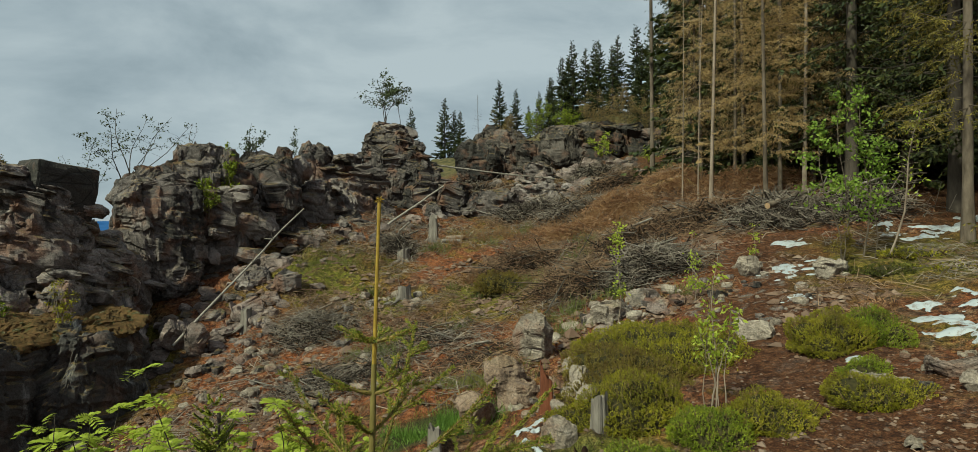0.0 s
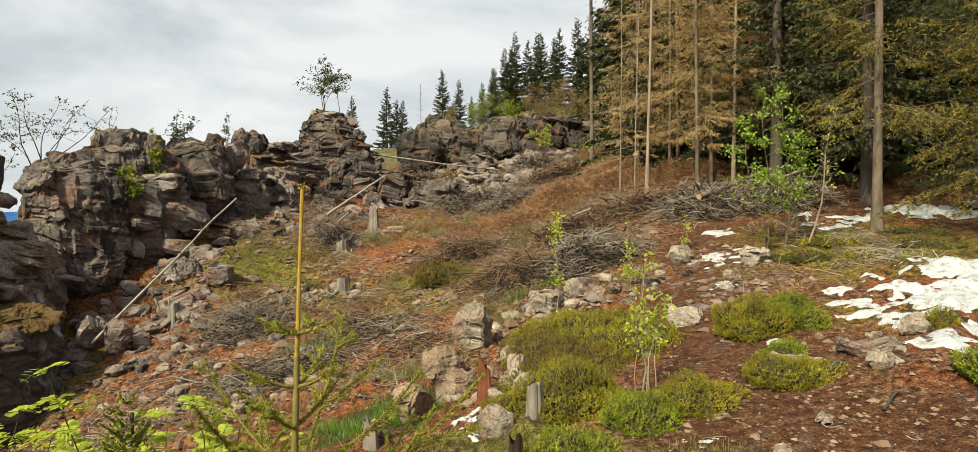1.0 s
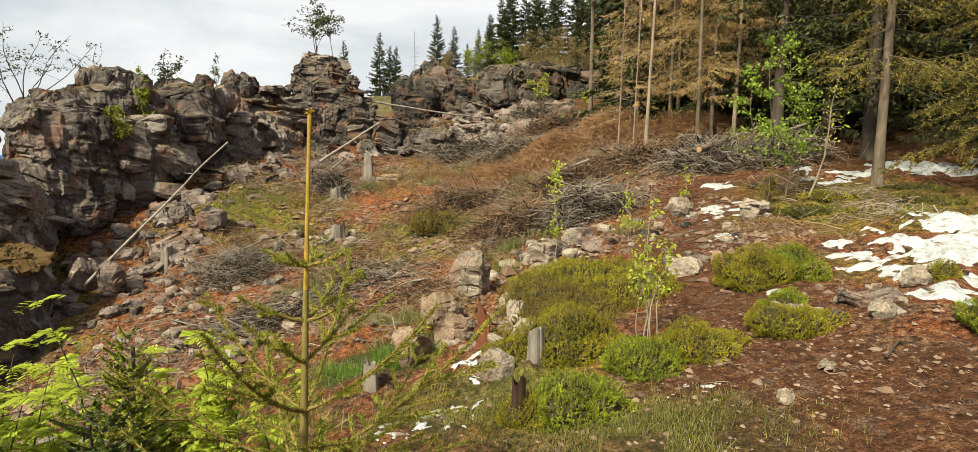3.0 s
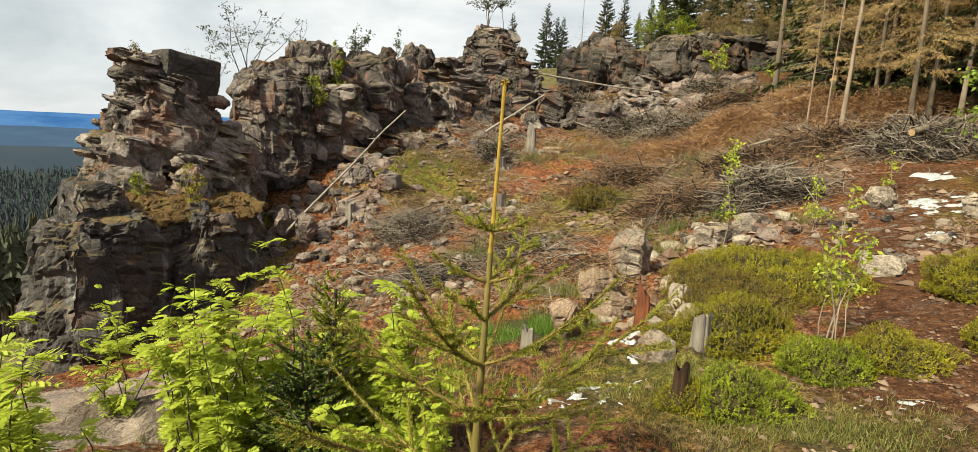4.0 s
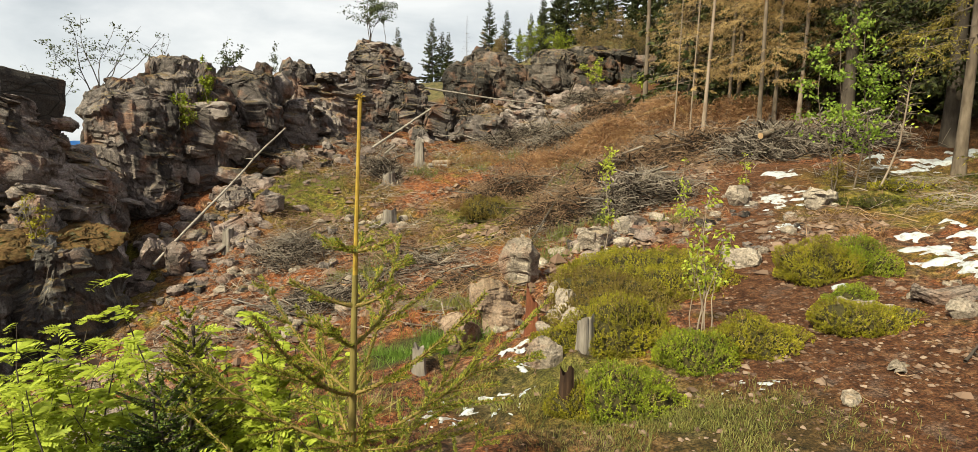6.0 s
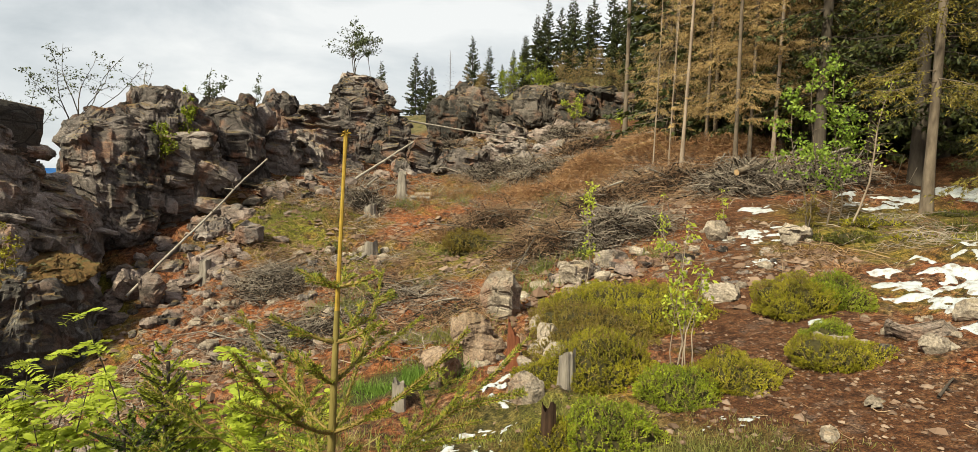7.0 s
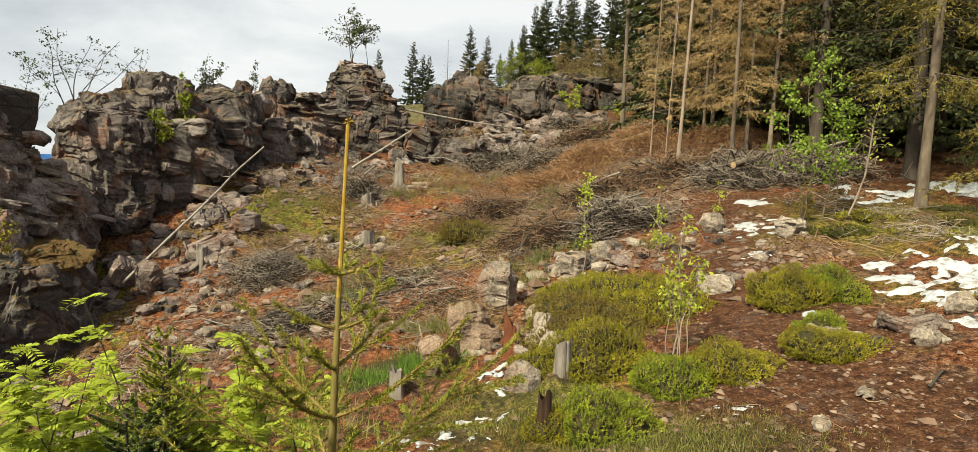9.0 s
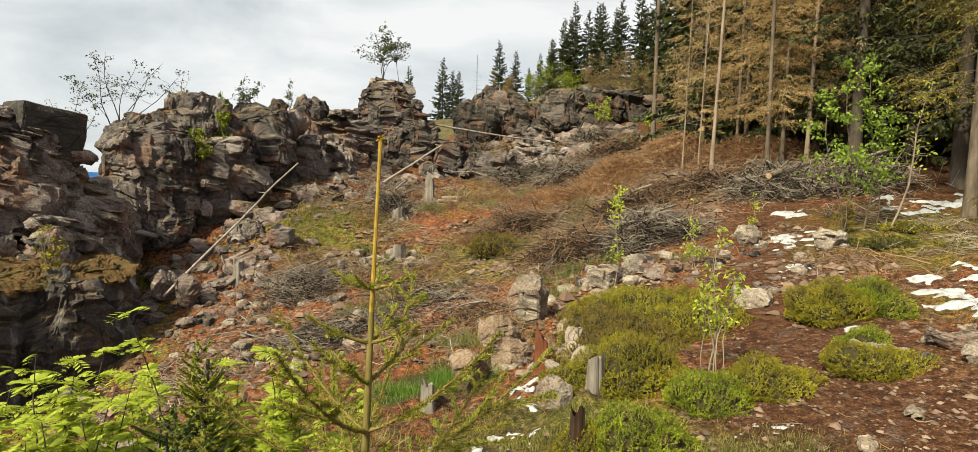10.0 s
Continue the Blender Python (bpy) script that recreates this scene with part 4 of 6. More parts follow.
spruce(put(6.96, 14.29), "dead brown spruce with rough grey trunk", 14, 0.052, 1.4, 1.5, NEEDLE_BROWN, BARK, 25, 0.0, **FINE)
spruce(put(7.64, 14.9), "brown spruce with dark thin trunk", 15, 0.05, 1.8, 1.4, NEEDLE_BROWN, BARK, 26, 0.01, **FINE)
spruce(put(8.0, 14.4), "slim spruce with pale trunk", 15, 0.05, 2.2, 1.4, NEEDLE_BROWN, BARK_PALE, 27, 0.015, **FINE)
spruce(put(8.15, 9.62), "large spruce with thick grey trunk and drooping olive boughs", 14, 0.085, 1.9, 2.1, NEEDLE_OLIVE, BARK, 28, 0.0, keep=0.65, **SPRAY)
spruce(put(10.3, 8.5), "olive green spruce with drooping boughs", 11, 0.09, 1.5, 2.7, NEEDLE_OLIVE, BARK_DARK, 29, keep=0.6, **SPRAY)
spruce(put(8.75, 6.5), "dense olive spruce with low sweeping boughs", 9, 0.08, 0.4, 2.1, NEEDLE_OLIVE, BARK_DARK, 37, keep=0.7, **SPRAY)
spruce(put(11.6, 10.4), "dense green spruce at the forest edge", 13, 0.14, 0.9, 2.6, NEEDLE_GREEN, BARK_DARK, 30, **SPRAY)

green_a = spruce(put(12.6, 14.5), "tall dark green forest spruce", 17, 0.15, 2.2, 2.3, NEEDLE_GREEN, BARK_DARK, 31, gap=0.38, per=6, twig=0.05, tl=0.13, wid=0.045, side=0.22, droop=0.3, group="forest spruces")
green_b = spruce(put(10.3, 17.5), "tall dark green forest spruce", 15, 0.13, 1.4, 2.0, NEEDLE_GREEN, BARK_DARK, 32, gap=0.37, per=6, twig=0.05, tl=0.13, wid=0.045, side=0.22, droop=0.3, group="forest spruces")
olive_a = spruce(put(9.0, 18.5), "tall olive green forest spruce", 16, 0.13, 2.0, 2.0, NEEDLE_OLIVE, BARK, 33, gap=0.36, per=5, twig=0.035, tl=0.11, wid=0.028, side=0.2, droop=0.3, thick=0.6, group="forest spruces")
brown_a = spruce(put(7.6, 16.8), "dead brown forest spruce", 14, 0.06, 1.6, 1.6, NEEDLE_BROWN, BARK, 34, gap=0.32, per=4, twig=0.020, tl=0.085, wid=0.010, droop=0.25, side=0.15, thick=0.45, group="dead brown spruces")
brown_b = spruce(put(6.6, 17.6), "dead brown forest spruce", 11, 0.05, 1.2, 1.5, NEEDLE_BROWN, BARK, 35, gap=0.30, per=4, twig=0.020, tl=0.085, wid=0.010, droop=0.25, side=0.15, thick=0.45, group="dead brown spruces")

for x, y, s, a in ((7.0, 19.3, 0.9, 170), (6.75, 18.6, 0.8, 250), (8.4, 20.5, 1.0, 300), (7.05, 16.2, 0.8, 120), (8.9, 15.6, 0.95, 210)):
    copy_thing(brown_a, put(x, y, a, 0, s))
for x, y, s, a in ((7.9, 18.2, 0.9, 70), (9.6, 15.3, 1.0, 200), (7.9, 22.6, 0.8, 130)):
    copy_thing(brown_b, put(x, y, a, 0, s))
rng = np.random.default_rng(40)
copy_thing(olive_a, put(8.9, 17.2, 60, 0, 0.95))
copy_thing(olive_a, put(9.9, 16.4, 150, 0, 1.0))
spots = [(8.15, 9.62), (8.9, 8.0), (11.2, 9.6), (12.6, 14.5), (10.3, 17.5), (9.0, 18.5), (7.6, 16.8), (6.6, 17.6)]
while len(spots) < 54:
    x, y = rng.uniform(8.2, 27), rng.uniform(4.5, 32)
    if x < 8.6 + max(0, 13 - y) * 0.35 or (y > 22 and x < 9.5) or y < 0.72 * x or min(math.hypot(x - a, y - b) for a, b in spots) < 1.5:
        continue
    spots.append((x, y))
    kind = (green_a, green_b, olive_a, green_a, green_b)[int(rng.integers(5))]
    if math.hypot(x, y) < 16 and rng.random() < 0.5:
        kind = olive_a
    copy_thing(kind, put(x, y, rng.uniform(0, 360), 0.05, rng.uniform(0.8, 1.12)))
thick = spruce(put(12.0, 19.5), "bushy young spruce added to fill and darken the forest", 7, 0.07, 0.2, 1.9, NEEDLE_GREEN, BARK_DARK, 36, gap=0.32, per=7, twig=0.11, tl=0.42, wid=0.10, group="young forest spruces")
for k in range(40):
    a = radians(17 + 46 * (k % 23) / 23 + rng.uniform(-1, 1))
    d = rng.uniform(19, 23) if k < 23 else rng.uniform(24, 29)
    copy_thing(thick, put(math.sin(a) * d + (1.0 if k % 23 < 4 else 0), math.cos(a) * d, rng.uniform(0, 360), 0.05, rng.uniform(0.8, 1.3)))

# low copies added to make the hollows under the forest edge dark
for x, y, k, a in ((7.3, 17.9, 0.36, 20), (8.3, 16.6, 0.40, 110), (9.2, 15.4, 0.42, 200), (8.2, 18.6, 0.45, 300), (9.9, 14.3, 0.40, 60)):
    copy_thing(thick, put(x, y, a, 0.05, k))

# trees on the ridge
ridge_a = spruce(put(5.32, 35.74), "small dark spruce on the ridge", 5.0, 0.07, 0.2, 0.98, NEEDLE_GREEN, BARK_DARK, 51, gap=0.15, per=7, twig=0.05, tl=0.26, wid=0.07, droop=0.28, rise=0.2, group="ridge spruces")
for x, y, h, a in ((3.25, 36.0, 2.8, 10), (3.91, 35.9, 3.3, 80), (4.6, 35.3, 4.1, 200), (6.12, 35.6, 4.4, 140), (6.95, 35.4, 4.7, 300), (7.5, 34.2, 4.2, 33), (8.06, 35.2, 4.9, 111), (9.15, 34.9, 5.6, 222), (10.0, 34.7, 5.6, 5),
                   (2.56, 36.0, 2.1, 60), (9.6, 31.5, 6.2, 20), (10.8, 30.0, 6.6, 310), (11.2, 33.0, 6.5, 250), (8.4, 31.0, 4.6, 170), (12.4, 31.0, 7.5, 75), (5.4, 38.0, 4.6, 100), (7.3, 38.5, 5.6, 210), (4.4, 39.0, 3.8, 10)):
    copy_thing(ridge_a, put(x, y, a, 0.05, h / 5.0))
for x, y, top, a in ((-6.75, 49.7, 12.2, 10), (-4.02, 52.0, 13.5, 100), (-2.49, 50.1, 12.0, 190), (0.86, 44.1, 13.1, 270), (2.24, 46.1, 12.9, 40), (-3.2, 53.0, 12.6, 77), (-7.6, 50.0, 10.6, 140)):
    copy_thing(ridge_a, put(x, y, a, 0.05, (top - gz(x, y)) / 5.0))
spruce(put(-0.88, 48.1), "thin dead bare spruce on the ridge", 12.9 - gz(-0.88, 48.1), 0.04, 1.0, 0.7, NEEDLE_BROWN, BARK, 52, gap=0.25, per=4, bare=1.0, droop=0.1)


# ---- leafy young trees ----
def leaf_compound(name, length, seed, pairs=6, droop=0.35, material=None):
    """A pinnate rowan leaf along +x."""
    rng = np.random.default_rng(seed)
    s = np.linspace(0.22, 0.97, pairs)
    bend = lambda t: np.stack([length * t, 0 * t, -droop * length * t ** 2], -1)
    roots, tips, wid = [], [], []
    for k, t in enumerate(s):
        for sg in (-1, 1):
            ll = length * 0.46 * (0.75 + 0.5 * math.sin(math.pi * (k + 0.6) / pairs)) * rng.uniform(0.9, 1.1)
            b = bend(np.array(t))
            roots.append(b)
            tips.append(b + np.array([0.5, sg * 0.85, -0.25 + rng.uniform(-0.15, 0.1)]) * ll)
            wid.append(ll * 0.46)
    b = bend(np.array(1.0))
    roots.append(b)
    tips.append(b + np.array([1.0, 0, -0.4]) * length * 0.33)
    wid.append(length * 0.13)
    roots, tips, wid = np.array(roots), np.array(tips), np.array(wid)
    ax = tips - roots
    side = np.cross(ax, np.array([0, 0, 1.0]))
    side /= np.linalg.norm(side, axis=1, keepdims=True)
    q = [roots]
    for t, wf in ((0.3, 0.9), (0.65, 1.0)):
        for sg in (1, -1):
            q.append(roots + ax * t + side * (sg * wid * wf / 2)[:, None] + np.array([0, 0, 0.10]) * wid[:, None])
    q.append(tips)
    v = np.stack(q, 1).reshape(-1, 3)
    b = np.arange(len(roots))[:, None] * 6
    f = np.concatenate([b + np.array([[0, 2, 1, 1]]), b + np.array([[1, 2, 4, 3]]), b + np.array([[3, 4, 5, 5]])])
    f = np.concatenate([np.stack([f[:, 0], f[:, 1], f[:, 2]], 1), np.stack([f[:, 0], f[:, 2], f[:, 3]], 1)])
    f = f[(f[:, 1] != f[:, 2]) & (f[:, 0] != f[:, 2])]
    rv, rf = tubes(bend(np.linspace(0, 1, 5))[None], np.full((1, 5), length * 0.008), 3)
    rt = np.concatenate([rf[:, [0, 1, 2]], rf[:, [0, 2, 3]]])
    v, f = joined((v, f), (rv, rt))
    return raw_mesh(name, v, f, material or ROWAN_LEAF)


LEAVES = [leaf_compound("leaf", 0.105, k, 5, 0.35 + 0.22 * k) for k in range(4)]


def stems_of(height, n, seed, spread_=0.25, wob=0.05, r0=0.008):
    rng = np.random.default_rng(seed)
    s = np.linspace(0, 1, 7)
    out, rad = [], []
    for k in range(n):
        h = height * (1 if k == 0 else rng.uniform(0.55, 0.97))
        az, tilt = rng.uniform(0, 6.28), spread_ * (0.25 if k == 0 else rng.uniform(0.4, 1.2))
        ox, oy = rng.normal(0, 0.04, 2)
        out.append(np.stack([ox + np.cos(az) * tilt * h * s + wob * np.sin(s * 7 + k), oy + np.sin(az) * tilt * h * s + wob * np.cos(s * 6 + k) - wob, h * s - 0.12 * (s == 0)], 1))
        rad.append(r0 * (h / height) * (1.05 - 0.8 * s))
    return np.array(out), np.array(rad)


def rowan(m, label, height, stems, leaves, seed, low=0.25, size=1.0, spread_=0.28, group="rowan saplings"):
    """Young rowan whose leaves are parts of their own."""
    rng = np.random.default_rng(seed)
    t = thing("rowan_sapling", m, label, "sapling", group)
    ln, rad = stems_of(height, stems, seed, spread_)
    for k in range(stems):
        v, f = tubes(ln[k:k + 1], rad[k:k + 1], 5)
        part("stem", raw_mesh("stem", v, f, BARK_DARK, True), t)
    for k in range(leaves):
        st = int(rng.integers(stems))
        u = low + (1 - low) * round(((k + rng.random()) / leaves) ** 0.75 * 9 + rng.normal(0, 0.12)) / 9
        p = [np.interp(u, np.linspace(0, 1, 7), ln[st][:, c]) for c in range(3)]
        lm = pose(*p, rng.uniform(-25, 25), rng.uniform(-25, 30) - 25 * u, rng.uniform(0, 360)) @ Matrix.Scale(size * rng.uniform(0.7, 1.2) * (1.1 - 0.30 * u), 4)
        part("leaf", LEAVES[int(rng.integers(4))], t, m=lm)
    return t


def leafy(name, m, label, height, stems, count, leaf, width, seed, material, spread_=0.3, low=0.3, twig=0.25, bark=None, r0=0.012, group=""):
    """Small tree seen from afar: stems, side twigs and joined foliage."""
    rng = np.random.default_rng(seed)
    t = thing(name, m, label, "young tree", group)
    ln, rad = stems_of(height, stems, seed, spread_, 0.03 * height, r0)
    S = np.linspace(0, 1, 7)
    tw, tr, ends = [], [], []
    for k in range(int(height * 16 * max(1, stems * 0.6))):
        st = int(rng.integers(stems))
        u = rng.uniform(low, 1.0)
        p = np.array([np.interp(u, S, ln[st][:, c]) for c in range(3)])
        az = rng.uniform(0, 6.28)
        L = twig * height * (1.25 - u) * rng.uniform(0.5, 1.2)
        q = np.linspace(0, 1, 4)[:, None]
        line = p + np.array([np.cos(az), np.sin(az), 0.55]) * L * q + np.array([0, 0, -0.25]) * L * q ** 2
        tw.append(line)
        tr.append(r0 * 0.35 * (1.05 - q[:, 0]))
        ends.append(line)
    v, f = joined(tubes(ln, rad, 5), tubes(np.array(tw), np.array(tr), 3))
    part("branchwork", raw_mesh("branchwork", v, f, bark or BARK, True), t)
    E = np.array(ends)
    pick, pos = rng.integers(0, len(E), count), rng.uniform(0.25, 1.0, count)
    i = np.minimum((pos * 3).astype(int), 2)
    fr = (pos * 3 - i)[:, None]
    root = E[pick, i] * (1 - fr) + E[pick, i + 1] * fr + rng.normal(0, leaf * 0.5, (count, 3))
    d = rng.normal(size=(count, 3)) + np.array([0, 0, -0.35])
    d /= np.linalg.norm(d, axis=1, keepdims=True)
    v, f = blades(root, root + d * (leaf * rng.uniform(0.6, 1.3, count))[:, None], width * rng.uniform(0.7, 1.3, count), rng, 0.08)
    part("foliage", raw_mesh("foliage", v, f, material), t)
    return t


# young trees by the snow and on the slope
leafy("young_maple", put(5.9, 9.5), "slender young tree with fresh light green leaves", 2.75, 2, 1050, 0.065, 0.042, 61, MAPLE_LEAF, 0.12, 0.26, 0.24, BARK, 0.016)
leafy("young_maple", put(6.3, 9.5), "slender young tree with fresh light green leaves", 2.9, 2, 1050, 0.065, 0.042, 62, MAPLE_LEAF, 0.14, 0.26, 0.22, BARK, 0.016)
leafy("bare_sapling", put(6.25, 9.14) @ pose(0, 0, 0, 0, 13, 0), "leaning bare sapling with few leaves", 2.5, 1, 90, 0.07, 0.03, 63, ROWAN_LEAF, 0.05, 0.4, 0.16, BARK_PALE, 0.018)
leafy("shrub", put(5.75, 9.3), "dull olive undergrowth shrub", 0.75, 4, 500, 0.05, 0.02, 64, HEATH_BROWN, 0.4, 0.1, 0.3)
leafy("rowan_sapling", put(2.0, 5.13), "thin young rowan with pale green leaves", 1.3, 6, 300, 0.055, 0.026, 65, ROWAN_LEAF, 0.16, 0.42, 0.13, BARK_PALE, 0.009)
leafy("rowan_sapling", put(2.02, 8.9), "thin young rowan with pale green leaves", 1.6, 1, 220, 0.06, 0.028, 66, ROWAN_LEAF, 0.05, 0.2, 0.10, BARK_PALE, 0.009)
leafy("rowan_sapling", put(3.26, 9.04), "thin young rowan with pale green leaves", 1.1, 2, 200, 0.06, 0.028, 67, ROWAN_LEAF, 0.1, 0.2, 0.15, BARK_PALE, 0.009)
leafy("rowan_sapling", put(4.8, 10.3), "small young rowan with pale green leaves", 0.7, 1, 90, 0.06, 0.028, 68, ROWAN_LEAF, 0.08, 0.2, 0.2, BARK_PALE, 0.008)
# on the crags
leafy("rowan_tree", pose(-4.05, 21.95, 5.3), "small windswept rowan on the rock knob", 2.35, 3, 1300, 0.095, 0.048, 71, DARK_LEAF, 0.3, 0.45, 0.55, BARK_DARK, 0.024)
leafy("bare_tree", pose(-3.5, 22.2, 5.2), "bare leaning sapling on the rock knob", 1.9, 1, 20, 0.06, 0.02, 72, DARK_LEAF, 0.25, 0.5, 0.08, BARK, 0.014)
leafy("birch_tree", pose(-8.56, 13.5, 2.7), "sparse many-stemmed birch on the crag top", 1.8, 7, 620, 0.06, 0.032, 73, DARK_LEAF, 0.8, 0.42, 0.30, BARK_DARK, 0.014)
leafy("birch_tree", pose(-8.9, 12.6, 2.0), "sparse small birch on the crag top", 1.5, 3, 190, 0.055, 0.028, 74, DARK_LEAF, 0.5, 0.5, 0.24, BARK_DARK, 0.011)
leafy("bare_tree", pose(-7.85, 14.9, 3.4), "thin bare sapling on the crag top", 1.0, 2, 25, 0.06, 0.02, 75, DARK_LEAF, 0.2, 0.4, 0.25, BARK, 0.01)
leafy("birch_tree", pose(-6.95, 16.4, 3.5), "small low birch on the crag top", 1.15, 4, 420, 0.08, 0.040, 76, DARK_LEAF, 0.6, 0.45, 0.32, BARK_DARK, 0.012)
leafy("birch_tree", pose(-6.15, 17.95, 3.45), "small thin birch on the crag top", 1.3, 3, 300, 0.06, 0.03, 77, DARK_LEAF, 0.3, 0.4, 0.22, BARK_DARK, 0.01)
leafy("shrub", pose(-6.80, 13.75, 1.95), "green shrub growing in a rock cleft", 1.0, 5, 800, 0.06, 0.032, 78, BUSH_GREEN, 0.4, 0.1, 0.28)
leafy("shrub", pose(-6.62, 14.55, 2.55), "upright green shrub on the rock face", 1.3, 3, 800, 0.06, 0.032, 178, BUSH_GREEN, 0.15, 0.1, 0.16)
leafy("shrub", pose(-8.69, 10.03, 2.65), "yellow-brown heather tuft on the cap rock", 0.28, 7, 420, 0.06, 0.012, 79, HEATH_BROWN, 0.9, 0.15, 0.5)
leafy("shrub", pose(-7.7, 9.0, 0.1), "yellow-green shrub on the rock ledge", 0.6, 5, 420, 0.045, 0.025, 80, BUSH_GREEN, 0.45, 0.1, 0.3)
leafy("shrub", pose(-7.0, 9.2, 0.1), "olive shrub on the rock ledge", 0.7, 4, 420, 0.045, 0.025, 81, BUSH_LEAF, 0.4, 0.1, 0.3)
leafy("young_maple", put(5.1, 25.2), "bright green young tree beside the rock band", 1.4, 4, 700, 0.09, 0.05, 82, ROWAN_LEAF, 0.4, 0.2, 0.3)
leafy("young_maple", put(6.6, 23.0), "bright green shrub below the rock band", 0.9, 5, 500, 0.08, 0.05, 83, ROWAN_LEAF, 0.6, 0.1, 0.4)
DEAD_FINE = leaf_material("dead_shrub_twigs", [(0.0, (0.12, 0.080, 0.028)), (0.5, (0.28, 0.19, 0.07)), (1.0, (0.44, 0.32, 0.13))], 0.35)
for k, (x, y, s) in enumerate(((0.9, 28.0, 1.3), (2.2, 28.3, 1.7), (3.6, 28.0, 1.6), (4.9, 28.2, 1.9), (6.4, 28.4, 2.2), (7.6, 28.3, 2.2), (5.6, 29.2, 2.4))):
    leafy("shrub", pose(x, y - 1.6, (5.65, 5.9, 5.95, 6.1, 6.15, 5.95, 6.0)[k]), "brownish olive shrub on top of the rock band", s, 7, 1800, 0.09, 0.03, 84 + k, BUSH_GREEN if k in (1, 2) else DEAD_FINE, 0.6, 0.05, 0.35)

# foreground rowans
FRESH = "young rowan with fresh yellow-green feathered leaves"
for k, (x, y, h, st, lv) in enumerate(((-2.72, 2.18, 1.2, 6, 130), (-2.98, 2.45, 1.15, 6, 120), (-2.36, 3.06, 1.35, 7, 190), (-2.05, 2.75, 1.1, 5, 110), (-1.87, 3.25, 1.5, 4, 100), (-1.28, 3.18, 1.35, 6, 190), (-3.67, 3.93, 1.25, 5, 70),
                                       (-0.95, 3.4, 1.05, 4, 80), (-2.9, 3.6, 1.3, 4, 80), (-2.2, 3.5, 1.3, 6, 140), (-1.05, 2.9, 0.85, 5, 80), (-1.6, 3.7, 1.15, 5, 100),
                                       (-1.15, 2.35, 0.62, 5, 55), (-1.6, 2.3, 0.6, 5, 50), (-0.75, 2.75, 0.7, 4, 40), (-2.45, 2.4, 0.75, 4, 40),
                                       (-1.85, 2.45, 0.7, 5, 60), (-1.45, 3.35, 1.1, 5, 70), (-2.0, 3.05, 1.2, 5, 80))):
    rowan(put(x, y, 40 * k), FRESH, h, st, int(lv * 2.4), 90 + k, 0.05, 0.88, 0.30)


# foreground spruces
def needle_coat(lines, radii, length, spacing, seed, flat=0.3):
    """Needles along polylines."""
    rng = np.random.default_rng(seed)
    roots, dirs = [], []
    for ln in lines:
        seg = np.linalg.norm(np.diff(ln, axis=0), axis=1)
        tot = seg.sum()
        n = max(4, int(tot / spacing))
        u = rng.uniform(0, 1, n)
        s = np.concatenate([[0], np.cumsum(seg)]) / tot
        p = np.stack([np.interp(u, s, ln[:, c]) for c in range(3)], 1)
        ax = (ln[-1] - ln[0]) / (np.linalg.norm(ln[-1] - ln[0]) + 1e-9)
        d = rng.normal(size=(n, 3))
        d -= (d @ ax)[:, None] * ax
        d /= np.linalg.norm(d, axis=1, keepdims=True)
        roots.append(p)
        dirs.append(d * 0.8 + ax * 0.65)
    R, D = np.concatenate(roots), np.concatenate(dirs)
    return blades(R, R + D * (length * rng.uniform(0.7, 1.2, len(R)))[:, None], np.full(len(R), length * 0.2), rng)


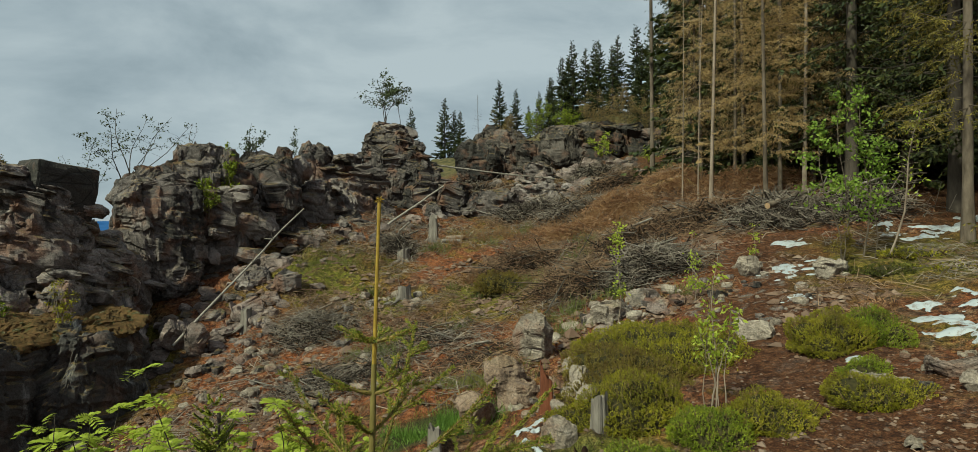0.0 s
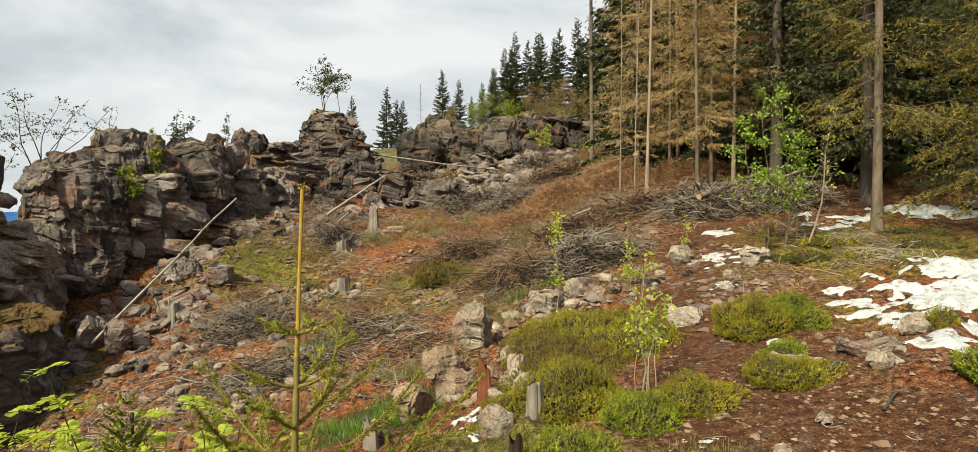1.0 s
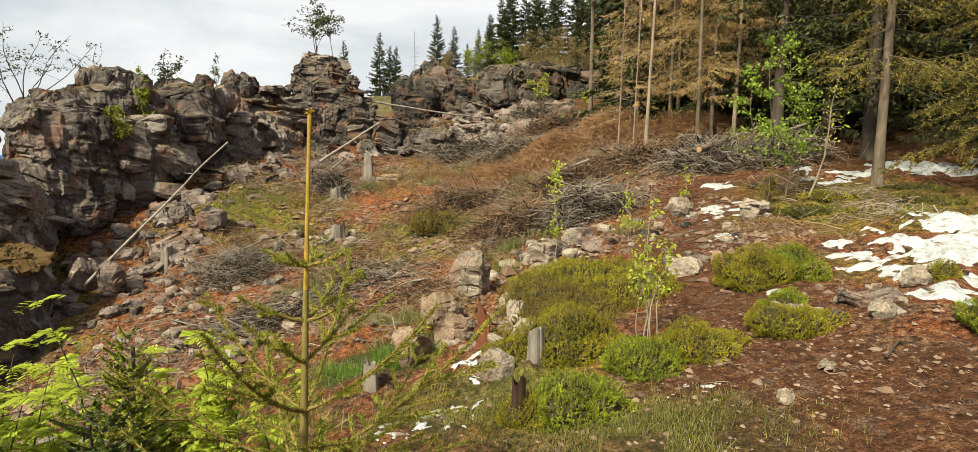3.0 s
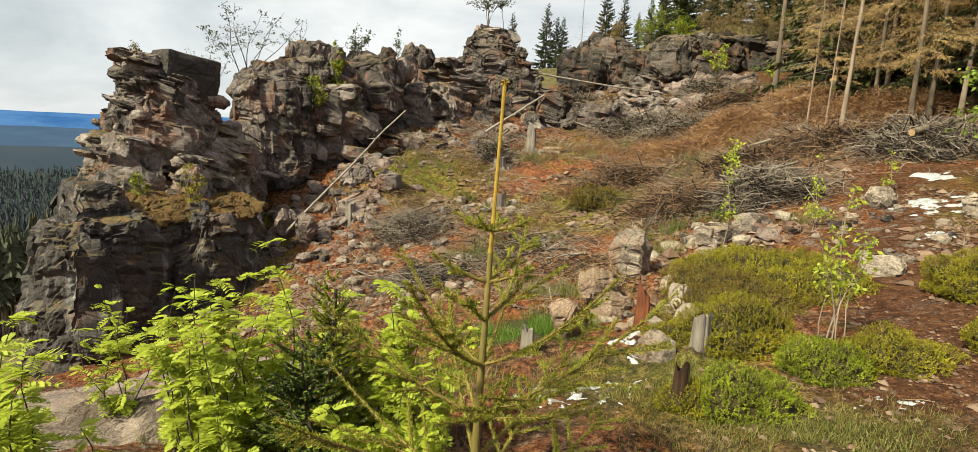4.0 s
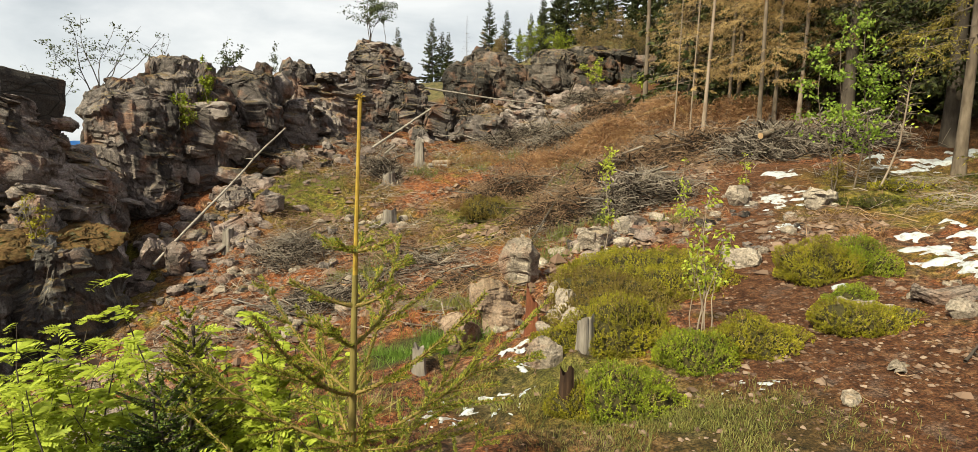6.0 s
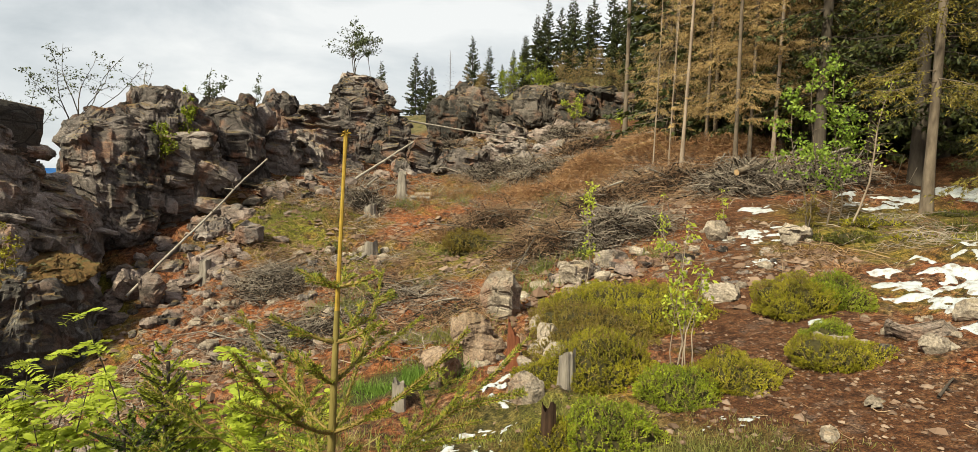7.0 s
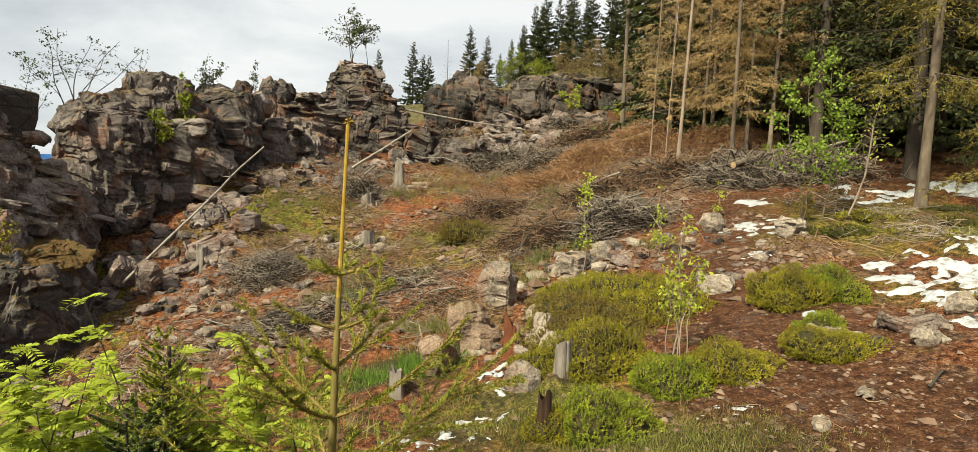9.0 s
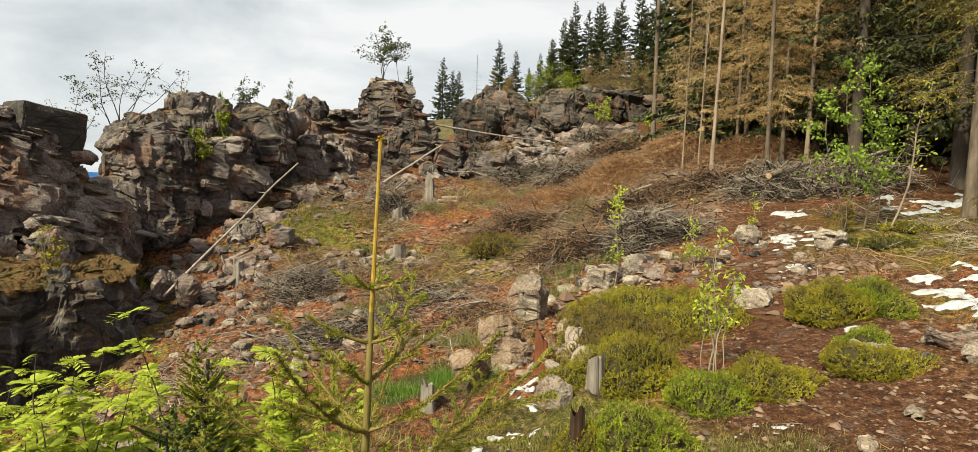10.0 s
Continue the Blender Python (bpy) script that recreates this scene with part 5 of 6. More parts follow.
def spruce_sapling():
    rng = np.random.default_rng(5)
    bx, by = -0.52, 2.38
    g = gz(bx, by)
    t = thing("spruce_sapling", pose(bx, by, g), "young spruce with long ochre leader and sparse ascending boughs", "sapling")
    top = 1.73 - g
    s = np.linspace(0, 1, 16)
    stem = np.stack([0.03 * s, 0.16 * s ** 2, -0.15 * (s == 0) + top * s], 1)
    low, high = stem[:11], stem[10:]
    v, f = tubes(low[None], np.linspace(0.024, 0.0115, 11)[None], 8)
    part("trunk", raw_mesh("trunk", v, f, bark_material("young_spruce_bark", (0.13, 0.10, 0.025), (0.28, 0.22, 0.07)), True), t)
    v, f = joined(tubes(high[None], np.array([[0.0105, 0.0090, 0.0082, 0.0076, 0.0075, 0.0095]]), 8), needle_coat(high[None], None, 0.009, 0.0011, 4),
                  blades(np.repeat(high[-1:], 60, 0), high[-1] + rng.normal(0, 0.012, (60, 3)), np.full(60, 0.008), rng))
    part("leader", raw_mesh("leader", v, f, OCHRE), t, "ochre-yellow leading shoot")
    for z, n, L, rise in ((top - 0.62, 4, 0.18, 0.35), (top - 0.84, 3, 0.24, 0.5), (top - 1.0, 3, 0.32, 0.6), (top - 1.20, 4, 0.60, 0.8), (top - 1.42, 4, 0.74, 0.65), (top - 1.62, 4, 0.80, 0.5), (top - 1.80, 5, 0.85, 0.4), (top - 1.98, 5, 0.85, 0.3)):
        if z < 0.05:
            continue
        a0 = rng.uniform(0, 6.28)
        for k in range(n):
            az = a0 + k * 6.28 / n + rng.uniform(-0.3, 0.3)
            ll = L * rng.uniform(0.75, 1.2)
            p0 = np.array([np.interp(z, stem[:, 2], stem[:, c]) for c in range(3)])
            q = np.linspace(0, 1, 7)[:, None]
            main = p0 + np.array([np.cos(az), np.sin(az), rise * 0.5]) * ll * q + np.array([0, 0, rise * 0.55]) * ll * q ** 2
            lines = [main]
            for j in range(int(2 + ll * 9)):
                u = rng.uniform(0.25, 0.97)
                b = np.array([np.interp(u, q[:, 0], main[:, c]) for c in range(3)])
                sg = 1 if j % 2 else -1
                dv = np.array([np.cos(az + sg * 0.8), np.sin(az + sg * 0.8), rise * 0.55 + rng.uniform(-0.15, 0.15)])
                lines.append(b + dv * ll * 0.55 * (1.2 - u) * rng.uniform(0.6, 1.2) * q)
            lines = np.array(lines)
            rad = np.concatenate([0.0085 * (1.1 - 0.75 * q.T), np.repeat(0.0042 * (1.1 - 0.7 * q.T), len(lines) - 1, 0)])
            bough = part("bough", raw_mesh("bough", *tubes(lines, rad, 4), BARK_BOUGH, True), t)
            part("needle_cover", raw_mesh("needle_cover", *needle_coat(lines, rad, 0.019, 0.0008, int(rng.integers(1e6))), SAPLING_NEEDLE), bough)


BARK_BOUGH = bark_material("young_bough_bark", (0.16, 0.11, 0.035), (0.34, 0.235, 0.08))
spruce_sapling()


def bushy_spruce(m, label, h, reach, seed, material):
    t = thing("young_spruce", m, label, "young tree")
    v, f = trunk_shape(h, 0.022, seed, sides=6)
    part("trunk", raw_mesh("trunk", v, f, BARK_DARK, True), t)
    b, n = branch_set(h, 0.12, reach, seed, gap=0.05, per=8, twig=0.005, wid=0.018, droop=0.12, rise=0.35, tl=0.08)
    part("bough_layer", raw_mesh("bough_layer", *b, BARK_DARK), t)
    part("crown", raw_mesh("crown", *n, material), t)


YOUNG_LIGHT = leaf_material("light_young_spruce", [(0.0, (0.13, 0.17, 0.018)), (0.6, (0.36, 0.40, 0.045)), (1.0, (0.60, 0.58, 0.09))], 0.45)
DARK_YOUNG = leaf_material("dark_young_spruce", [(0.0, (0.020, 0.038, 0.007)), (0.6, (0.085, 0.135, 0.020)), (1.0, (0.30, 0.36, 0.045))], 0.2)
bushy_spruce(put(-1.52, 3.12), "light olive young spruce among rowans", 1.36, 0.30, 102, YOUNG_LIGHT)
bushy_spruce(put(-1.52, 2.84), "dense dark green young spruce among rowans", 1.06, 0.40, 101, DARK_YOUNG)


# ---- bilberry and heath ----
def dome(d, rx, ry, rz, seed):
    """Reach of a cushion of leafy lumps along the directions d."""
    rad = np.array([rx, ry, rz])
    r = 0.96 + 0.62 * (fbm(d * 1.7 + seed * 2.3, 3, seed + 5) - 0.5)
    for size, amp in ((0.34, 0.34), (0.13, 0.16)):
        way = cells(d * rad / size + seed * 1.7, seed)[2]
        r = r + amp * (0.55 - 1.5 * np.minimum(1, (way ** 2).sum(1)))
    return d * rad * r[:, None]


def bush(m, label, rx, ry, rz, seed, material, leaf=0.0145, name="bilberry_bush", group="bilberry bushes"):
    """A cushion of upright leafy shoots over a core coloured dark for the shade inside."""
    rx, ry, rz = rx * 0.93, ry * 0.93, rz * 0.84
    rng = np.random.default_rng(seed)
    t = thing(name, m, label, "bush", group)
    area = 3.6 * (rx * ry * rx * rz * ry * rz) ** (1 / 3)
    n = int(area / (leaf * leaf * 0.62) * 0.56)
    d = rng.normal(size=(n, 3))
    d[:, 2] = np.abs(d[:, 2]) * 1.1 - 0.25
    d /= np.linalg.norm(d, axis=1, keepdims=True)
    tip = dome(d, rx, ry, rz, seed)
    tip[:, 2] = np.maximum(tip[:, 2], rng.uniform(0.01, 0.08, n))
    out = d / np.array([rx, ry, rz])
    out /= np.linalg.norm(out, axis=1, keepdims=True)
    grow = out * 1.0 + np.array([0, 0, 0.55]) + rng.normal(0, 0.42, (n, 3))
    grow /= np.linalg.norm(grow, axis=1, keepdims=True)
    length = leaf * rng.uniform(2.5, 6.0, n)
    root = tip - grow * length[:, None]
    q = np.linspace(0, 1, 3)[None, :, None]
    stems = root[:, None] * (1 - q) + tip[:, None] * q
    part("branchwork", raw_mesh("branchwork", *tubes(stems[::2], np.tile([0.0022, 0.0018, 0.001], (len(stems[::2]), 1)), 3), TWIG_RED), t)
    per = 11
    u = (np.arange(per) + 0.5) / per
    side = np.cross(grow, rng.normal(size=(n, 3)))
    side /= np.linalg.norm(side, axis=1, keepdims=True)
    over = np.cross(grow, side)
    ang = np.arange(per) * 2.4 + rng.uniform(0, 6.28, (n, 1))
    away = side[:, None] * np.cos(ang)[..., None] + over[:, None] * np.sin(ang)[..., None]
    base = root[:, None] + grow[:, None] * (u[None] * length[:, None] * 1.08)[..., None]
    axis = away * (1.15 - 0.75 * u)[None, :, None] + grow[:, None] * (0.35 + 0.6 * u)[None, :, None]
    axis = (axis + rng.normal(0, 0.22, axis.shape)).reshape(-1, 3)
    axis /= np.linalg.norm(axis, axis=1, keepdims=True)
    base = base.reshape(-1, 3)
    size = leaf * rng.uniform(0.7, 1.3, len(base))
    face = np.repeat(grow, per, 0) + rng.normal(0, 0.35, axis.shape)
    w = np.cross(axis, face)
    w /= np.linalg.norm(w, axis=1, keepdims=True) + 1e-9
    lift = np.cross(w, axis) * (size * 0.10)[:, None]
    mid = base + axis * (size * 0.5)[:, None]
    v = np.stack([base, mid + w * (size * 0.31)[:, None] + lift, base + axis * size[:, None], mid - w * (size * 0.31)[:, None] + lift], 1).reshape(-1, 3)
    part("leaf_cover", raw_mesh("leaf_cover", v, np.arange(len(v)).reshape(-1, 4), material), t)
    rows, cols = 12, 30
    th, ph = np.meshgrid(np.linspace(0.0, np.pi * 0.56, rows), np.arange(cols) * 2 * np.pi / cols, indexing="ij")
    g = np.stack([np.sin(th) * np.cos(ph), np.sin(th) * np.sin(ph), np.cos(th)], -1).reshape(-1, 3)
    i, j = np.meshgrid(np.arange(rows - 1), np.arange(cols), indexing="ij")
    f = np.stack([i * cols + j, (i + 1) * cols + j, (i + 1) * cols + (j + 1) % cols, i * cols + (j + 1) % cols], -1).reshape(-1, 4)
    part("stem_tangle", raw_mesh("stem_tangle", dome(g, rx, ry, rz, seed) * np.array([0.84, 0.84, 0.80]), f, CORE_SHADE, True), t, "inner core of the bush, coloured dark for the shade inside")
    return t


BRIGHT = "rounded bright green bilberry bush"
YELLOW = "yellow-green bilberry bush at the path"
bush(put(1.10, 4.0, 10, 0.05), BRIGHT, 0.42, 0.37, 0.35, 1, BUSH_GREEN)
bush(put(1.36, 5.2, 0, 0.05), "yellow-green bilberry bush beside the grey stump", 0.58, 0.42, 0.46, 2, BUSH_LEAF)
bush(put(1.82, 4.55, 0, 0.05), BRIGHT, 0.40, 0.36, 0.32, 3, BUSH_GREEN)
bush(put(2.28, 4.62, 0, 0.05), YELLOW, 0.46, 0.36, 0.34, 4, BUSH_LEAF)
bush(put(0.93, 5.35, 0, 0.08), YELLOW, 0.36, 0.3, 0.22, 5, BUSH_LEAF)
bush(put(1.75, 6.7, 0, 0.1), "brown and green heath hummock", 0.95, 0.85, 0.42, 6, HEATH_BROWN, 0.019, "heath_hummock")
bush(put(2.3, 7.4, 0, 0.1), "dense yellow-green heath hummock by the stones", 1.1, 0.85, 0.40, 7, BUSH_LEAF, 0.019, "heath_hummock")
bush(put(1.5, 6.05, 0, 0.1), "brownish heath hummock by the stones", 0.72, 0.6, 0.35, 8, HEATH_BROWN, 0.019, "heath_hummock")
bush(put(2.5, 6.7, 0, 0.1), "dense yellow-green heath hummock by the stones", 0.70, 0.65, 0.38, 18, BUSH_LEAF, 0.019, "heath_hummock")
bush(put(3.72, 6.15, 0, 0.05), YELLOW, 0.52, 0.42, 0.50, 9, BUSH_LEAF)
bush(put(4.12, 6.15, 0, 0.05), "green bilberry bush with reddish twigs", 0.38, 0.36, 0.42, 10, BUSH_GREEN)
bush(put(3.2, 4.68, 0, 0.05), "low yellow-green bilberry bush", 0.42, 0.34, 0.30, 11, BUSH_LEAF)
bush(put(3.5, 5.25, 0, 0.05), "small green bilberry bush", 0.26, 0.2, 0.22, 12, BUSH_GREEN)
bush(put(4.9, 5.0, 0, 0.05), "small bilberry bush beside a stone", 0.17, 0.15, 0.22, 13, BUSH_LEAF)
bush(put(4.3, 3.75, 0, 0.05), "green bilberry bush at the snow", 0.38, 0.34, 0.30, 14, BUSH_GREEN)
bush(put(0.72, 4.0, 0, 0.05), "small olive bilberry bush at the stump", 0.24, 0.22, 0.25, 15, BUSH_LEAF)
bush(put(0.25, 12.4, 0, 0.05), "olive brown heath clump on the slope", 0.6, 0.45, 0.5, 16, HEATH_BROWN, 0.035, "heath_hummock")
for k, (x, y, r) in enumerate(((6.2, 8.6, 0.8), (7.0, 8.3, 0.8), (7.9, 8.5, 0.9), (6.8, 9.1, 0.7), (8.4, 9.2, 0.8), (7.5, 7.4, 0.6), (5.6, 8.9, 0.5))):
    bush(put(x, y, 0, 0.08), "low mossy green undergrowth", r * 0.75, r * 0.55, 0.16, 20 + k, BUSH_LEAF if k % 2 else UNDER, 0.032, "undergrowth_clump", "undergrowth")


# ---- brush and litter ----
def sticks(x, y, n, length, rad, flat, seed, heap=0.0, rx=1.0, ry=1.0, bend=0.12):
    """n crooked sticks round (x, y); heap: pile height in the middle."""
    rng = np.random.default_rng(seed)
    px, py = x + rng.normal(0, 0.40, n) * rx, y + rng.normal(0, 0.40, n) * ry
    e = np.exp(-(((px - x) / rx) ** 2 + ((py - y) / ry) ** 2) * 1.2)
    pz = ground(px, py) + rng.random(n) ** 0.6 * heap * e + 0.01
    az = rng.uniform(0, 6.28, n)
    el = rng.normal(0, flat, n)
    L = length * rng.uniform(0.35, 1.25, n)
    d = np.stack([np.cos(az) * np.cos(el), np.sin(az) * np.cos(el), np.sin(el)], 1)
    q = np.linspace(-0.5, 0.5, 4)[None, :, None]
    curve = rng.normal(0, bend, (n, 1, 3)) * (q * q * 4 - 0.5) + rng.normal(0, bend * 0.35, (n, 4, 3))
    ln = np.stack([px, py, pz], 1)[:, None] + (d[:, None] * q + curve) * L[:, None, None]
    g = ground(ln[..., 0].ravel(), ln[..., 1].ravel()).reshape(n, 4)
    ln[..., 2] = np.maximum(ln[..., 2], g + 0.005)
    return tubes(ln, rad * rng.uniform(0.4, 1.5, (n, 1)) * np.array([1.1, 1, 0.75, 0.4]), 3)


# inner twigs, dark to stand for the shade inside a heap
TWIG_SHADE = leaf_material("heap_shade_twigs", [(0.0, (0.012, 0.008, 0.006)), (1.0, (0.060, 0.040, 0.028))], 0.0, 0.9)


def pile(x, y, label, seed, n, rx, ry, heap, length=1.2, rad=0.009, material=None, flat=0.3, limbs=8):
    t = thing("brush_pile", Matrix(), label, "brush pile", "brush piles")
    part("twig_tangle", raw_mesh("twig_tangle", *sticks(x, y, n, length * 0.75, rad * 0.5, flat, seed, heap, rx, ry, 0.17), material or TWIG_GREY), t)
    part("twig_tangle", raw_mesh("twig_tangle", *sticks(x, y, n * 2, length * 0.42, rad * 0.34, flat * 1.5, seed + 50, heap, rx * 1.15, ry * 1.15, 0.2), TWIG_RED if material is TWIG_RED else TWIG_GREY), t)
    part("twig_tangle", raw_mesh("twig_tangle", *sticks(x, y, int(n * 1.3), length * 0.6, rad * 0.9, flat, seed + 90, heap * 0.75, rx * 0.85, ry * 0.85, 0.17), TWIG_SHADE), t, "twigs inside the heap, coloured dark for the shade there")
    rng = np.random.default_rng(seed + 7)
    k = n * (3 if material is TWIG_RED else 1)
    px, py = x + rng.normal(0, 0.5, k) * rx, y + rng.normal(0, 0.5, k) * ry
    rx, ry = rx * 0.9, ry * 0.9
    hh = heap * np.exp(-(((px - x) / rx) ** 2 + ((py - y) / ry) ** 2) * 1.2)
    root = np.stack([px, py, ground(px, py) + rng.random(k) * hh * 0.85], 1)
    d = rng.normal(size=(k, 3)) * np.array([1, 1, 0.4])
    d /= np.linalg.norm(d, axis=1, keepdims=True)
    part("needle_cover", raw_mesh("needle_cover", *blades(root, root + d * rng.uniform(0.05, 0.2, k)[:, None], rng.uniform(0.008, 0.02, k), rng), RUST_NEEDLE), t)
    for k in range(limbs):
        part("limb", raw_mesh("limb", *sticks(x, y, 1, length * 1.7, rad * 1.9, flat * 0.6, seed + 100 + k, heap * 1.2, rx, ry, 0.06), GREY_WOOD if k % 2 else BARK, True), t)


pile(3.05, 11.0, "heap of grey and brown spruce branches", 201, 560, 1.1, 0.6, 0.6, 1.2, 0.011)
pile(1.7, 11.3, "long heap of reddish dead branches", 202, 380, 1.2, 0.6, 0.6, 1.2, 0.008, TWIG_RED)
pile(0.75, 13.7, "low heap of brown dead branches", 203, 360, 1.3, 0.7, 0.45, 1.2, 0.009, TWIG_RED)
pile(6.4, 12.7, "dark heap of thick grey branches", 204, 420, 1.2, 0.7, 0.55, 1.3, 0.013)
pile(4.6, 13.6, "long windrow of grey brown branches", 205, 520, 2.2, 0.6, 0.42, 1.3, 0.011, TWIG_RED)
pile(8.0, 12.4, "dark heap of branches at the forest edge", 206, 300, 1.3, 0.8, 0.6, 1.4, 0.013)
pile(-3.5, 11.3, "heap of thin weathered grey twigs", 207, 420, 0.9, 0.6, 0.5, 0.9, 0.008)
pile(-2.5, 15.6, "pale grey roots and twigs round a stump", 208, 240, 0.6, 0.45, 0.5, 0.9, 0.012, None, 0.5)
pile(1.4, 18.9, "pale dead branches on the rock slope", 209, 300, 1.6, 0.7, 0.4, 1.3, 0.011)
pile(-0.6, 22.6, "pale dead branches across the slope", 214, 260, 1.8, 0.8, 0.5, 1.4, 0.012)
pile(0.6, 21.6, "brown dead branches across the slope", 215, 260, 1.8, 0.8, 0.5, 1.4, 0.012, TWIG_RED)
pile(4.4, 19.6, "brown dead branches on the upper slope", 216, 260, 1.6, 0.8, 0.5, 1.3, 0.011, TWIG_RED)
pile(2.6, 17.2, "brown dead branches on the upper slope", 217, 260, 1.6, 0.8, 0.4, 1.3, 0.010)
pile(4.2, 22.8, "pale dead branches below the rock band", 218, 220, 1.6, 0.7, 0.4, 1.3, 0.012)
pile(3.2, 13.0, "reddish brown branch litter", 210, 300, 1.3, 0.7, 0.45, 1.2, 0.009, TWIG_RED)
pile(-1.0, 10.4, "thin litter of dead twigs", 211, 170, 1.7, 1.0, 0.12, 0.8, 0.007, TWIG_GREY, 0.2, 3)
pile(-0.3, 9.0, "thin litter of dead twigs", 212, 130, 1.5, 0.9, 0.12, 0.7, 0.007, TWIG_RED, 0.2, 3)
pile(-2.6, 9.4, "grey twigs and sticks in the hollow", 213, 320, 1.4, 0.8, 0.2, 0.8, 0.008, TWIG_GREY, 0.2, 4)


def litter():
    """Twigs strewn over the whole clearing."""
    rng = np.random.default_rng(77)
    pieces = []
    for k in range(110):
        x, y = rng.uniform(-5.0, 7.0), rng.uniform(7.5, 19.0)
        if near_path(np.array([x]), np.array([y]))[0] < 0.8:
            continue
        pieces.append(sticks(x, y, 85, 0.5, 0.0045, 0.22, 300 + k, 0.10, 1.0, 1.0, 0.2))
    half = len(pieces) // 2
    single("twig_litter", raw_mesh("twig_litter", *joined(*pieces[:half]), TWIG_RED), Matrix(), "reddish brown twigs strewn over the clearing", "twigs", kind="stuff")
    single("twig_litter", raw_mesh("twig_litter", *joined(*pieces[half:]), TWIG_GREY), Matrix(), "grey dead twigs strewn over the clearing", "twigs", kind="stuff")
    pieces = [sticks(2.6 + 0.8 * rng.normal(), 4.3 + 0.9 * rng.normal(), 10, 0.13, 0.003, 0.08, 500 + k, 0.0, 0.9, 0.9) for k in range(6)]
    single("twig_litter", raw_mesh("twig_litter", *joined(*pieces), TWIG_RED), Matrix(), "small twigs on the bare path", "twigs", kind="stuff")


litter()


def brown_boughs(x, y, rx, ry, h, n, seed, label):
    """Fallen dead spruce boughs with orange-brown needles."""
    rng = np.random.default_rng(seed)
    t = thing("fallen_bough", Matrix(), label, "dead boughs")
    px, py = x + rng.normal(0, 0.45, n) * rx, y + rng.normal(0, 0.45, n) * ry
    pz = ground(px, py) + rng.random(n) * h * np.exp(-((px - x) / rx) ** 2 - ((py - y) / ry) ** 2)
    root = np.stack([px, py, pz], 1)
    d = rng.normal(size=(n, 3)) * np.array([1, 1, 0.5]) + np.array([0, 0, 0.35])
    d /= np.linalg.norm(d, axis=1, keepdims=True)
    v, f = blades(root, root + d * rng.uniform(0.06, 0.2, n)[:, None], rng.uniform(0.008, 0.018, n), rng)
    part("needle_cover", raw_mesh("needle_cover", v, f, RUST_NEEDLE), t)
    part("twig_tangle", raw_mesh("twig_tangle", *sticks(x, y, 40 if rx > 0.5 else 8, min(1.0, rx), 0.008 if rx > 0.5 else 0.004, 0.25, seed, h, rx, ry), TWIG_RED), t)


brown_boughs(3.6, 16.2, 1.2, 0.7, 0.6, 6400, 601, "orange-brown fallen spruce boughs on the slope")
brown_boughs(5.4, 16.9, 1.4, 0.9, 0.8, 7200, 602, "rust-brown dead boughs under the trees")
brown_boughs(7.3, 15.6, 1.8, 0.8, 0.7, 7200, 603, "rust-brown dead boughs under the trees")
brown_boughs(2.2, 15.2, 1.4, 0.8, 0.35, 5200, 604, "orange-brown fallen spruce boughs on the slope")
brown_boughs(4.3, 6.3, 0.3, 0.2, 0.35, 500, 605, "rust-red dead bough behind the bilberry bush")


def dry_grass(x, y, rx, ry, n, h, seed, material, label, name="grass_patch"):
    rng = np.random.default_rng(seed)
    px, py = x + rng.normal(0, 0.45, n) * rx, y + rng.normal(0, 0.45, n) * ry
    keep = fbm(xy0(px, py) * 2.2, 2, seed) > 0.42
    px, py = px[keep], py[keep]
    root = np.stack([px, py, ground(px, py) - 0.01], 1)
    d = rng.normal(0, 0.45, (len(px), 3)) + np.array([0, 0, 1.0])
    v, f = blades(root, root + d * (h * rng.uniform(0.4, 1.2, len(px)))[:, None], np.full(len(px), 0.002 + h * 0.04), rng)
    single(name, raw_mesh(name, v, f, material), Matrix(), label, "grass", kind="stuff")


def tufts():
    rng = np.random.default_rng(55)
    for k in range(44):
        x, y = rng.uniform(-3.2, 4.0), rng.uniform(7.6, 16.5)
        if near_path(np.array([x]), np.array([y]))[0] < 0.7:
            continue
        dry_grass(x, y, rng.uniform(0.25, 0.6), rng.uniform(0.2, 0.4), 520, rng.uniform(0.10, 0.2), 800 + k, GRASS_TUFT if k % 3 else GRASS_DRY, "small tuft of green and dry grass", "grass_tuft")


GRASS_TUFT = leaf_material("tuft_blades", [(0.0, (0.06, 0.085, 0.02)), (0.6, (0.17, 0.20, 0.045)), (1.0, (0.32, 0.30, 0.10))], 0.3)
tufts()
dry_grass(-0.55, 6.55, 0.7, 0.45, 5000, 0.11, 701, GRASS_BRIGHT, "bright green grass in the wet hollow")
dry_grass(1.3, 3.4, 1.1, 0.7, 9000, 0.05, 702, GRASS_LEAF, "short trampled grass beside the path")
dry_grass(0.3, 4.5, 0.9, 0.9, 8000, 0.06, 703, GRASS_LEAF, "short grass below the stump")
dry_grass(-0.6, 16.2, 2.6, 1.2, 5000, 0.2, 704, GRASS_DRY, "dry reddish grass on the slope")
dry_grass(-0.2, 8.0, 0.9, 0.8, 4000, 0.12, 705, GRASS_LEAF, "pale grass on the slope")
